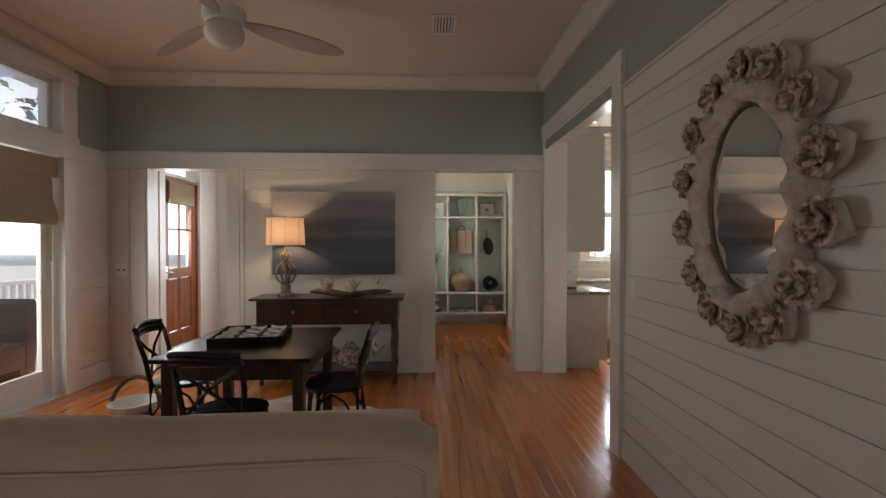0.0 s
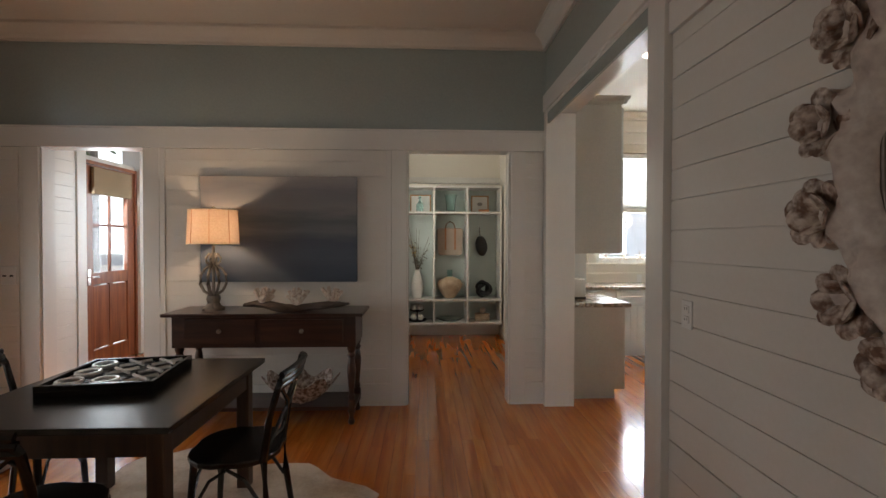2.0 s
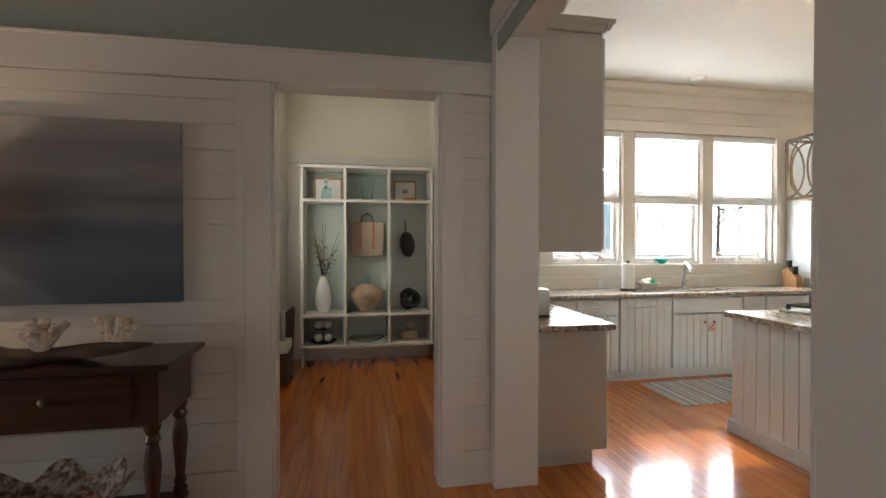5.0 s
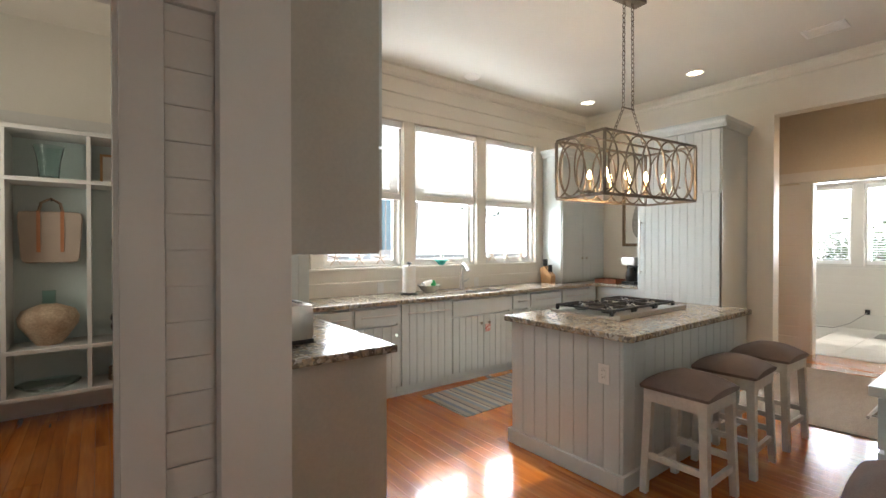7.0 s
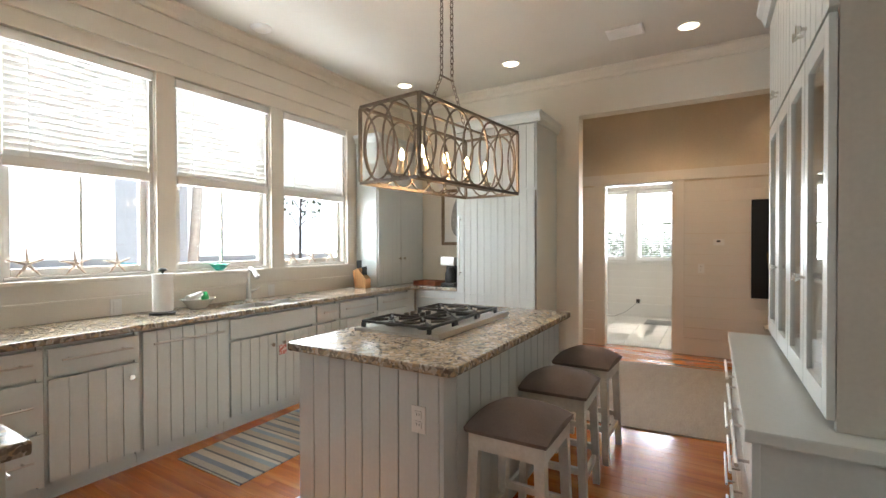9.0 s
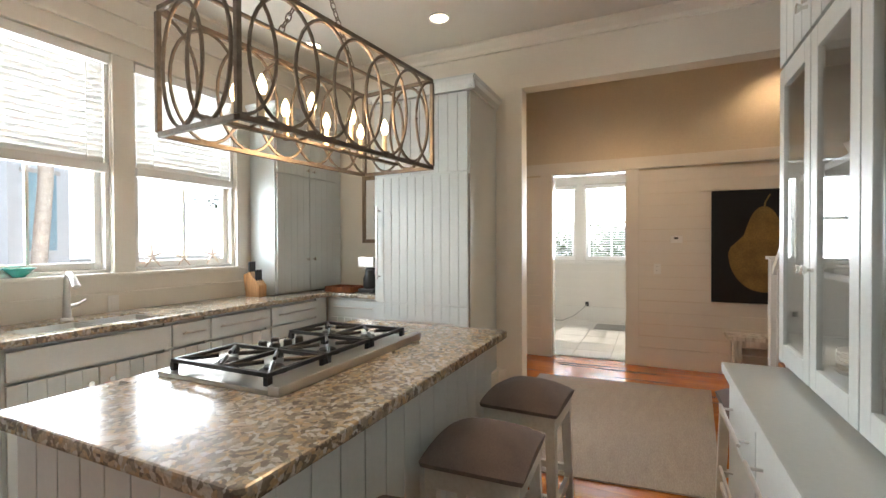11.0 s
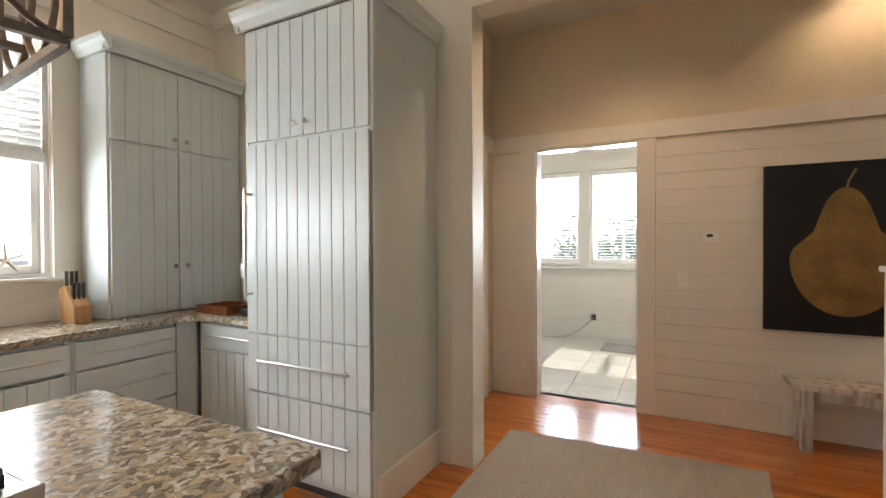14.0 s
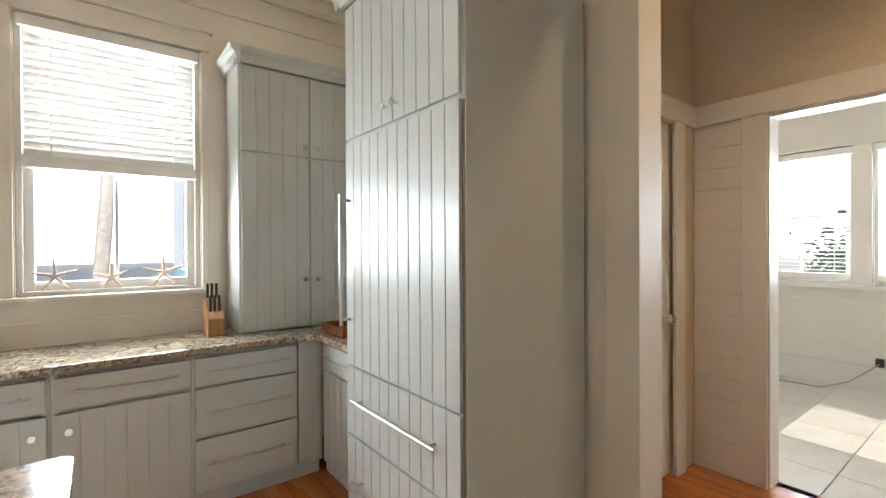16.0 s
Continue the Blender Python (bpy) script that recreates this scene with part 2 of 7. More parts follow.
M_HALLW = material("hall_board_paint", (0.78, 0.73, 0.66), 0.35, vary=0.03, scale=2)
M_CAB = material("pale_grey_cabinet_paint", (0.61, 0.645, 0.63), 0.3, vary=0.03, scale=3)
# darker greige panels; on the hutch side the darkness is shade in the colour
M_CABDARK = material("greige_panel_with_shade", (0.51, 0.49, 0.435), 0.35, vary=0.03, scale=3)
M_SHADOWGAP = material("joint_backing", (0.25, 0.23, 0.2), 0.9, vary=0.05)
M_FLOOR = wood("varnished_heart_pine", ((0.35, 0.085, 0.009), (0.50, 0.150, 0.018), (0.59, 0.215, 0.040)), 0.22, (1, 0.07, 1), 0.06, 8, 0.6, 0.03)
M_DARKWOOD = wood("dark_mahogany", ((0.020, 0.006, 0.003), (0.042, 0.013, 0.006), (0.075, 0.025, 0.011)), 0.32, (0.08, 1, 1), 0.05, 10, 0.3)
M_BLACKWOOD = wood("black_stained_oak", ((0.005, 0.004, 0.004), (0.010, 0.008, 0.007), (0.017, 0.013, 0.011)), 0.25, (0.1, 1, 1), 0.05, 12, 0.0)
M_BROWNWOOD = wood("brown_table_base", ((0.022, 0.009, 0.005), (0.042, 0.018, 0.009), (0.065, 0.029, 0.014)), 0.4, (1, 1, 0.08), 0.05, 10)
M_DOORWOOD = wood("red_brown_door", ((0.14, 0.035, 0.012), (0.25, 0.07, 0.022), (0.34, 0.11, 0.035)), 0.35, (1, 1, 0.07), 0.05, 10, 0.3)
M_TREAD = wood("varnished_pine_tread", ((0.26, 0.08, 0.025), (0.40, 0.15, 0.05), (0.5, 0.21, 0.08)), 0.3, (1, 0.08, 1), 0.1, 9, 0.4)
M_BLOCK = wood("beech_knife_block", ((0.40, 0.20, 0.08), (0.52, 0.29, 0.13), (0.6, 0.36, 0.18)), 0.45, (1, 1, 0.1), 0, 14)
M_DRIFT = wood("worn_whitewashed_wood", ((0.28, 0.23, 0.18), (0.60, 0.55, 0.48), (0.72, 0.68, 0.62)), 0.75, (1, 1, 0.12), 0.05, 12)
M_LAMPWOOD = wood("weathered_grey_lamp_wood", ((0.10, 0.08, 0.06), (0.24, 0.20, 0.16), (0.40, 0.35, 0.29)), 0.75, (1, 1, 0.12), 0.05, 14)
M_FRAMEWOOD = wood("grey_brown_frame_wood", ((0.17, 0.12, 0.08), (0.26, 0.19, 0.13), (0.34, 0.26, 0.18)), 0.6, (1, 1, 0.1), 0.05, 14)
M_GRANITE = granite("speckled_granite")
M_STEEL = material("brushed_steel", (0.62, 0.60, 0.57), 0.28, 1.0, vary=0.03, grain=200)
M_CHROME = material("satin_nickel", (0.72, 0.70, 0.66), 0.18, 1.0, vary=0.01)
M_IRON = material("black_cast_iron", (0.02, 0.02, 0.021), 0.45, 0.2, vary=0.1)
M_BRONZE = material("weathered_silver_brown_iron", (0.22, 0.18, 0.145), 0.5, 0.65, vary=0.15, scale=20)
M_BLACK = material("black_plastic", (0.02, 0.02, 0.02), 0.35, vary=0.05)
M_FANBLADE = material("pale_taupe_fan_blade", (0.46, 0.39, 0.34), 0.5, vary=0.05)
M_WHITEPL = material("white_plastic", (0.82, 0.81, 0.78), 0.35, vary=0.01)
M_SEAT = material("taupe_velvet_upholstery", (0.20, 0.155, 0.14), 0.9, vary=0.1, scale=9, grain=220)
M_STOOLW = material("whitewashed_stool_paint", (0.70, 0.67, 0.60), 0.55, vary=0.07, scale=18)
M_LINEN = material("oatmeal_linen_slipcover", (0.70, 0.58, 0.45), 0.95, vary=0.06, scale=5, grain=300, bump=0.05)
M_SHADE = material("cream_lampshade_linen", (0.82, 0.68, 0.48), 0.9, vary=0.05, grain=250)
M_JUTE = material("woven_jute_rug", (0.42, 0.36, 0.295), 0.95, vary=0.12, scale=10, bump=0.12, grain=110, stretch=(0.35, 1.7, 1), second=(0.37, 0.315, 0.258))
M_MAT = striped("striped_cotton_mat", ((0, (0.42, 0.38, 0.32)), (0.16, (0.20, 0.24, 0.29)), (0.30, (0.52, 0.48, 0.42)), (0.48, (0.10, 0.11, 0.13)), (0.54, (0.42, 0.36, 0.29)), (0.72, (0.28, 0.34, 0.40)), (0.86, (0.56, 0.52, 0.46)), (0.95, (0.12, 0.12, 0.14))), 0.30, 0)
M_HIDE = material("pale_cowhide", (0.72, 0.66, 0.58), 0.85, vary=0.1, scale=3, second=(0.45, 0.36, 0.28), spread=0.25)
M_TILE = material("pale_stone_floor_tile", (0.66, 0.63, 0.58), 0.3, vary=0.07, scale=5)
M_GROUT = material("grey_grout", (0.42, 0.40, 0.37), 0.9)
M_SEA = seascape("seascape_canvas")
M_BLACKCANVAS = material("black_painted_canvas", (0.008, 0.009, 0.012), 0.4, vary=0.1)
M_PEAR = material("ochre_painted_fruit", (0.30, 0.19, 0.06), 0.5, vary=0.15, scale=5, second=(0.14, 0.08, 0.025))
M_SHELL = material("chalky_white_shell", (0.60, 0.51, 0.44), 0.7, vary=0.2, scale=34, second=(0.16, 0.09, 0.06), spread=0.22)
M_SHELLFRAME = material("lumpy_white_plaster", (0.66, 0.60, 0.54), 0.75, vary=0.14, scale=14, second=(0.44, 0.35, 0.30), bump=0.12, grain=40)
M_CORAL = material("cream_coral", (0.80, 0.72, 0.62), 0.8, vary=0.1, scale=30, second=(0.5, 0.36, 0.27))
M_BARK = wood("grey_brown_driftwood", ((0.035, 0.022, 0.016), (0.075, 0.05, 0.037), (0.14, 0.10, 0.075)), 0.8, (0.15, 1, 1), 0, 10)
M_GLASS = glassy("window_glass")
M_AQUA = glassy("aqua_bottle_glass", (0.55, 0.82, 0.80), 0.02, 1.3, False)
M_CLEAR = glassy("clear_glass", (0.80, 0.92, 0.90), 0.02, 1.3, False)
M_MIRROR = material("silvered_mirror", (0.85, 0.85, 0.84), 0.02, 1.0, vary=0.0, bump=0)
M_BLIND = material("white_blind_slat", (0.86, 0.86, 0.84), 0.5, vary=0.02)
def translucent(name, colour, through_share):
    """A thin slat or cloth that passes part of the light behind it."""
    m = bpy.data.materials.new(name)
    m.use_nodes = True
    n, l = m.node_tree.nodes, m.node_tree.links
    t, mx = n.new("ShaderNodeBsdfTranslucent"), n.new("ShaderNodeMixShader")
    n["Principled BSDF"].inputs["Base Color"].default_value = (*colour, 1)
    n["Principled BSDF"].inputs["Roughness"].default_value = 0.5
    t.inputs[0].default_value, mx.inputs[0].default_value = (*colour, 1), through_share
    l.new(n["Principled BSDF"].outputs[0], mx.inputs[1]), l.new(t.outputs[0], mx.inputs[2])
    l.new(mx.outputs[0], n["Material Output"].inputs[0])
    return m


M_SLAT = translucent("thin_white_blind_slat", (0.86, 0.86, 0.84), 0.10)
M_BAMBOO = striped("woven_bamboo_shade", ((0, (0.20, 0.13, 0.07)), (0.2, (0.34, 0.25, 0.15)), (0.5, (0.26, 0.18, 0.10)), (0.75, (0.40, 0.31, 0.20))), 0.02, 2)
M_BULB = glowing("lit_bulb", (1.0, 0.72, 0.38), 14)
M_CANDLE = material("cream_candle_sleeve", (0.72, 0.60, 0.42), 0.5, vary=0.04)
M_CANLIGHT = glowing("lit_downlight", (1.0, 0.83, 0.58), 7)
M_MINT = material("pale_mint_panel", (0.60, 0.68, 0.65), 0.4, vary=0.03, scale=3)
M_CERAMIC = material("white_ceramic", (0.80, 0.79, 0.75), 0.2, vary=0.03)
M_TEAL = material("teal_glaze", (0.05, 0.42, 0.36), 0.2, vary=0.06)
M_GREEN = material("green_plastic", (0.03, 0.45, 0.16), 0.35, vary=0.06)
M_PAPER = material("white_paper_towel", (0.85, 0.84, 0.82), 0.95, vary=0.04, grain=90, bump=0.06)
M_STONEJAR = material("sandy_stone_jar", (0.55, 0.43, 0.30), 0.8, vary=0.15, scale=12, second=(0.38, 0.26, 0.17))
M_OLIVE = material("dry_eucalyptus_leaf", (0.14, 0.13, 0.08), 0.7, vary=0.15, scale=30)
M_DRYBLOOM = material("dry_ochre_bloom", (0.48, 0.35, 0.14), 0.8, vary=0.15, scale=40)
M_CANVASBAG = material("natural_canvas_cloth", (0.50, 0.41, 0.33), 0.9, vary=0.06, grain=200)
M_STRAP = material("tan_leather_strap", (0.48, 0.20, 0.09), 0.6, vary=0.08)
M_WICKER = striped("dark_woven_wicker", ((0, (0.05, 0.035, 0.025)), (0.4, (0.12, 0.085, 0.06)), (0.7, (0.07, 0.05, 0.035))), 0.03, 2)
M_CUSHION = material("pale_cushion_cloth", (0.66, 0.62, 0.55), 0.95, vary=0.06, grain=220)
M_GREYCUSH = material("grey_patterned_cloth", (0.40, 0.39, 0.37), 0.95, vary=0.12, scale=25)
M_GRASS = material("pale_sandy_ground", (0.52, 0.48, 0.42), 0.95, vary=0.2, scale=3)
M_LEAF = material("leaf_green", (0.07, 0.12, 0.03), 0.6, vary=0.25, scale=5)
M_TRUNK = material("tree_bark", (0.16, 0.13, 0.11), 0.9, vary=0.2, scale=12, bump=0.2)
M_DECK = wood("grey_porch_boards", ((0.22, 0.19, 0.16), (0.32, 0.28, 0.24), (0.4, 0.36, 0.31)), 0.7, (0.1, 1, 1), 0.1, 8)
M_BLUEGLASS = material("blue_grey_shutter", (0.40, 0.62, 0.72), 0.4, vary=0.05)
M_RED = material("white_and_red_tag", (0.75, 0.62, 0.58), 0.8, vary=0.2, scale=60, second=(0.6, 0.15, 0.12), spread=0.1)

# self-lit white, so that the views through the windows burn out
M_BACKDROP_GLOW = glowing("glowing_backdrop_white", (0.93, 0.97, 1.0), 1.3)
M_TEALWALL = material("teal_siding", (0.25, 0.62, 0.66), 0.6, vary=0.04)
M_BLUEHOUSE = material("pale_blue_siding", (0.86, 0.90, 0.92), 0.6, vary=0.04)

# ---- building helpers ----
ORIGIN = {}


def bx(bm, x0, y0, z0, x1, y1, z1, bevel=0.0):
    x0, x1, y0, y1, z0, z1 = min(x0, x1), max(x0, x1), min(y0, y1), max(y0, y1), min(z0, z1), max(z0, z1)
    m = Matrix.Translation(((x0 + x1) / 2, (y0 + y1) / 2, (z0 + z1) / 2)) @ Matrix.Diagonal((x1 - x0, y1 - y0, z1 - z0, 1))
    got = bmesh.ops.create_cube(bm, size=1, matrix=m)["verts"]
    if bevel:
        edges = {e for v in got for e in v.link_edges}
        bmesh.ops.bevel(bm, geom=list(edges), offset=bevel, segments=2, profile=0.7, affect="EDGES")
    return bm


def box(x0, y0, z0, x1, y1, z1, bevel=0.0):
    return bx(bmesh.new(), x0, y0, z0, x1, y1, z1, bevel)


def rod(bm, a, b, r0, r1=None, n=10):
    a, b = Vector(a), Vector(b)
    d = b - a
    m = Matrix.Translation((a + b) / 2) @ d.to_track_quat("Z", "Y").to_matrix().to_4x4()
    bmesh.ops.create_cone(bm, cap_ends=True, segments=n, radius1=r0, radius2=r0 if r1 is None else r1, depth=d.length, matrix=m)
    return bm


def ball(bm, c, r, sx=1, sy=1, sz=1, u=12, v=8):
    bmesh.ops.create_uvsphere(bm, u_segments=u, v_segments=v, radius=r, matrix=Matrix.Translation(c) @ Matrix.Diagonal((sx, sy, sz, 1)))
    return bm


def lathe(bm, c, profile, n=20):
    """Turns (radius, height) pairs round the upright axis through c."""
    rings = []
    for r, z in profile:
        rings.append([bm.verts.new((c[0] + r * math.cos(2 * math.pi * k / n), c[1] + r * math.sin(2 * math.pi * k / n), c[2] + z)) for k in range(n)])
    for a, b in zip(rings, rings[1:]):
        for k in range(n):
            bm.faces.new((a[k], a[(k + 1) % n], b[(k + 1) % n], b[k]))
    bm.faces.new(reversed(rings[0])), bm.faces.new(rings[-1])
    return bm


def tube(bm, points, r, n=8, closed=False):
    """A round bar along a line of points."""
    pts = [Vector(p) for p in points]
    rings, count = [], len(pts)
    mid = sum(pts, Vector()) / count
    flat = (pts[0] - mid).cross(pts[count // 4] - mid).normalized()
    for i, p in enumerate(pts):
        d = (pts[(i + 1) % count] - pts[i - 1]) if closed else (pts[min(i + 1, count - 1)] - pts[max(i - 1, 0)])
        q = d.to_track_quat("Z", "Y")
        rr = r[i] if isinstance(r, (list, tuple)) else r
        if closed:
            side = d.cross(flat).normalized()
            rings.append([bm.verts.new(p + rr * (math.cos(2 * math.pi * k / n) * side + math.sin(2 * math.pi * k / n) * flat)) for k in range(n)])
            continue
        rings.append([bm.verts.new(p + q @ Vector((rr * math.cos(2 * math.pi * k / n), rr * math.sin(2 * math.pi * k / n), 0))) for k in range(n)])
    for i in range(count if closed else count - 1):
        a, b = rings[i], rings[(i + 1) % count]
        off = min(range(n), key=lambda s: sum((a[k].co - b[(k + s) % n].co).length for k in range(n))) if closed and i == count - 1 else 0
        for k in range(n):
            bm.faces.new((a[k], a[(k + 1) % n], b[(k + 1 + off) % n], b[(k + off) % n]))
    if not closed:
        bm.faces.new(reversed(rings[0])), bm.faces.new(rings[-1])
    return bm


def prism(bm, outline, axis, lo, hi):
    """An outline in the two other axes, drawn out along one axis."""
    def at(u, v, w):
        return {"x": (w, u, v), "y": (u, w, v), "z": (u, v, w)}[axis]
    a = [bm.verts.new(at(u, v, lo)) for u, v in outline]
    b = [bm.verts.new(at(u, v, hi)) for u, v in outline]
    n = len(a)
    bm.faces.new(a), bm.faces.new(list(reversed(b)))
    for k in range(n):
        bm.faces.new((a[k], b[k], b[(k + 1) % n], a[(k + 1) % n]))
    return bm


def smooth(bm, angle=40):
    bm.normal_update()
    for f in bm.faces:
        f.smooth = True
    for e in bm.edges:
        if len(e.link_faces) == 2 and e.calc_face_angle(0) > radians(angle):
            e.smooth = False
    return bm


def mesh_of(name, bm, mat):
    bmesh.ops.recalc_face_normals(bm, faces=bm.faces)
    data = bpy.data.meshes.new(name)
    bm.to_mesh(data)
    bm.free()
    data.materials.append(mat)
    return data


def solid(name, bm, mat, label="", category="", kind="structure", group=""):
    """A top-level mesh in world places."""
    ob = new(name, mesh_of(name, bm, mat))
    ORIGIN[ob] = Vector((0, 0, 0))
    return tagged(ob, label, category, group, kind)


def thing(name, place, label, category, group="", kind=""):
    ob = new(name)
    ob.location = place
    ob.empty_display_size = 0.1
    ORIGIN[ob] = Vector(place)
    return tagged(ob, label, category, group, kind)


def part(name, bm, mat, parent, label=""):
    """One mesh, given in world places, under a thing or under a part."""
    bmesh.ops.translate(bm, vec=-ORIGIN[parent], verts=bm.verts)
    ob = new(name, mesh_of(name, bm, mat))
    ob.parent = parent
    ORIGIN[ob] = ORIGIN[parent]
    return tagged(ob, label)


def piece(name, data, parent, place):
    ob = new(name, data)
    ob.parent = parent
    ob.location = Vector(place) - ORIGIN[parent]
    return ob


# ---- large structure ----
CEIL = 3.34


def wall_with_openings(name, axis, at0, at1, u0, u1, z1, openings, mat, label):
    """A wall standing between at0 and at1 across one axis, from u0 to u1, with openings (u0, u1, z0, z1)."""
    bm = bmesh.new()

    def put(a, b, za, zb):
        if b - a > 1e-4 and zb - za > 1e-4:
            bx(bm, at0, a, za, at1, b, zb) if axis == "x" else bx(bm, a, at0, za, b, at1, zb)
    edge = u0
    for a, b, za, zb in sorted(openings):
        put(edge, a, 0, z1)
        put(a, b, 0, za)
        put(a, b, zb, z1)
        edge = b
    put(edge, u1, 0, z1)
    return solid(name, bm, mat, label, "wall")


def boards(wall, axis, at, u0, u1, z0, z1, mat, seed, step=0.133, thick=0.012):
    """Painted boards lying one above another on a wall's face; each gap a little different."""
    rng = random.Random(seed)
    z = z0
    while z < z1 - 0.02:
        top = min(z + step, z1)
        gap = rng.choice((0.002, 0.0025, 0.003, 0.003, 0.0045, 0.006))
        lift = rng.uniform(-0.0007, 0.0007)
        w, h = u1 - u0, top - z - gap
        t = thick + lift
        bm = box(-t, 0, 0, 0, w, h, 0.0015) if axis == "-x" else box(0, 0, 0, t, w, h, 0.0015) if axis == "+x" else box(0, -t, 0, w, 0, h, 0.0015) if axis == "-y" else box(0, 0, 0, w, t, h, 0.0015)
        data = mesh_of("board", bm, mat)
        piece("board", data, wall, (at, u0, z) if axis[1] == "x" else (u0, at, z))
        z = top


floor = solid("floor", box(-3.9, -3.9, -0.2, 8.36, 9.2, -0.022), M_SHADOWGAP, "varnished orange heart pine plank floor", "floor")
wall_a = wall_with_openings("wall_living_north", "y", 5.194, 5.32, -3.8, 1.37, CEIL, [(-3.09, -2.20, 0, 2.315), (0.105, 1.045, 0, 2.315)], M_LIVING_WHITE, "white shiplap wall with sage band above and two doorways")
part("band", box(-3.5, 5.178, 2.475, 1.36, 5.196, 3.22), M_SAGE, wall_a, "glossy sage grey painted band")
for a, b in ((-3.09, -2.20), (0.105, 1.045)):
    for s, (p, q) in enumerate(((a - 0.135, a), (b, b + 0.135))):
        part("casing", box(p, 5.168, 0.0, q, 5.2, 2.30, 0.004), M_TRIM, wall_a)
    part("jamb", box(a - 0.004, 5.19, 0, a + 0.016, 5.33, 2.30), M_TRIM, wall_a)
    part("jamb", box(b - 0.016, 5.19, 0, b + 0.004, 5.33, 2.30), M_TRIM, wall_a)
    part("jamb", box(a + 0.016, 5.19, 2.300, b - 0.016, 5.33, 2.319), M_TRIM, wall_a)
part("head_rail", box(-3.5, 5.163, 2.302, 1.36, 5.2, 2.473, 0.004), M_TRIM, wall_a)
part("cap_moulding", box(-3.5, 5.15, 2.47, 1.36, 5.2, 2.486, 0.004), M_TRIM, wall_a)
for a, b in ((-3.5, -3.225), (-2.065, -0.03), (1.18, 1.36)):
    part("skirting", box(a, 5.17, 0, b, 5.2, 0.2, 0.004), M_TRIM, wall_a)
    boards(wall_a, "-y", 5.194, a + (0.04 if a < -2.2 else 0.047 if a < 0 else 0.002), b - (0.047 if a < 0 else 0.02), 0.203, 2.30, M_LIVING_WHITE, int(10 * a) + 77)
for a in (-2.064, -0.076):
    part("stile", box(a, 5.172, 0.2, a + 0.045, 5.2, 2.30, 0.003), M_TRIM, wall_a)

wall_r = wall_with_openings("wall_living_east", "x", 1.374, 1.60, -3.8, 5.194, CEIL, [(3.225, 5.12, 0, 2.65)], M_LIVING_WHITE, "white shiplap wall with wide cased opening to kitchen")
part("band", box(1.36, -3.6, 2.54, 1.376, 5.18, 3.22), M_SAGE, wall_r, "glossy sage grey painted band")
part("rail", box(1.345, -3.6, 2.40, 1.38, 3.07, 2.54, 0.004), M_TRIM, wall_r)
part("rail_cap", box(1.33, -3.6, 2.535, 1.38, 3.07, 2.553, 0.004), M_TRIM, wall_r)
part("skirting", box(1.35, -3.6, 0, 1.38, 3.07, 0.2, 0.004), M_TRIM, wall_r)
part("casing", box(1.326, 3.07, 0, 1.38, 3.217, 2.80, 0.004), M_TRIM, wall_r)
part("casing", box(1.332, 3.217, 2.652, 1.38, 5.16, 2.80, 0.004), M_TRIM, wall_r)
part("jamb", box(1.35, 5.10, 0, 1.615, 5.193, 2.65, 0.004), M_TRIM, wall_r)
part("jamb", box(1.329, 3.205, 0, 1.612, 3.227, 2.65, 0.002), M_TRIM, wall_r)
part("soffit", box(1.352, 3.227, 2.632, 1.612, 5.10, 2.656), M_TRIM, wall_r)
boards(wall_r, "-x", 1.374, -3.6, 3.068, 0.203, 2.40, M_LIVING_WHITE, 5)

wall_l = wall_with_openings("wall_living_west", "x", -3.70, -3.50, -3.8, 5.2, CEIL, [(2.74, 4.54, 0.02, 3.04)], M_LIVING_WHITE, "white painted wall with glazed doors")
part("band", box(-3.502, 4.735, 2.475, -3.488, 5.18, 3.22), M_SAGE, wall_l, "glossy sage grey painted band")
part("casing", box(-3.5, 4.54, 0, -3.465, 4.72, 2.302, 0.004), M_TRIM, wall_l)
part("casing", box(-3.5, 2.58, 0, -3.465, 2.74, 2.302, 0.004), M_TRIM, wall_l)
part("transom_bar", box(-3.69, 2.74, 2.302, -3.502, 4.54, 2.52), M_TRIM, wall_l)
part("head_casing", box(-3.5, 2.58, 2.302, -3.46, 4.735, 2.52, 0.004), M_TRIM, wall_l)
part("head_casing", box(-3.5, 2.58, 3.04, -3.46, 4.735, 3.16, 0.004), M_TRIM, wall_l)
part("casing", box(-3.5, 4.54, 2.52, -3.465, 4.72, 3.04, 0.004), M_TRIM, wall_l)
part("skirting", box(-3.5, 4.72, 0, -3.47, 5.17, 0.2, 0.004), M_TRIM, wall_l)
part("skirting", box(-3.5, -3.6, 0, -3.47, 2.58, 0.2, 0.004), M_TRIM, wall_l)
boards(wall_l, "+x", -3.5, 4.725, 5.165, 0.203, 2.46, M_LIVING_WHITE, 9)
wall_s = wall_with_openings("wall_living_south", "y", -3.80, -3.55, -3.7, 1.4, CEIL, [(-0.3, 0.7, 0.9, 2.5)], M_LIVING_WHITE, "plain white wall with a window behind the sofa")
ceiling_l = solid("ceiling_living", box(-3.7, -3.8, CEIL, 1.6, 5.3, CEIL + 0.15), M_CEIL_L, "warm white painted ceiling", "ceiling")


def crown(name, axis, at, sign, u0, u1, z, mat, size=0.13):
    """A stepped cornice running along one axis, against a wall at one place."""
    o = [(0, 0), (size, 0), (size, -0.025), (size * 0.75, -0.04), (size * 0.35, -size * 0.62), (0.028, -size * 0.85), (0.028, -size), (0, -size)]
    bm = prism(bmesh.new(), [(at + sign * a, z + b) for a, b in o], axis, u0, u1)
    return solid(name, bm, mat, "painted crown moulding along the ceiling", "moulding")


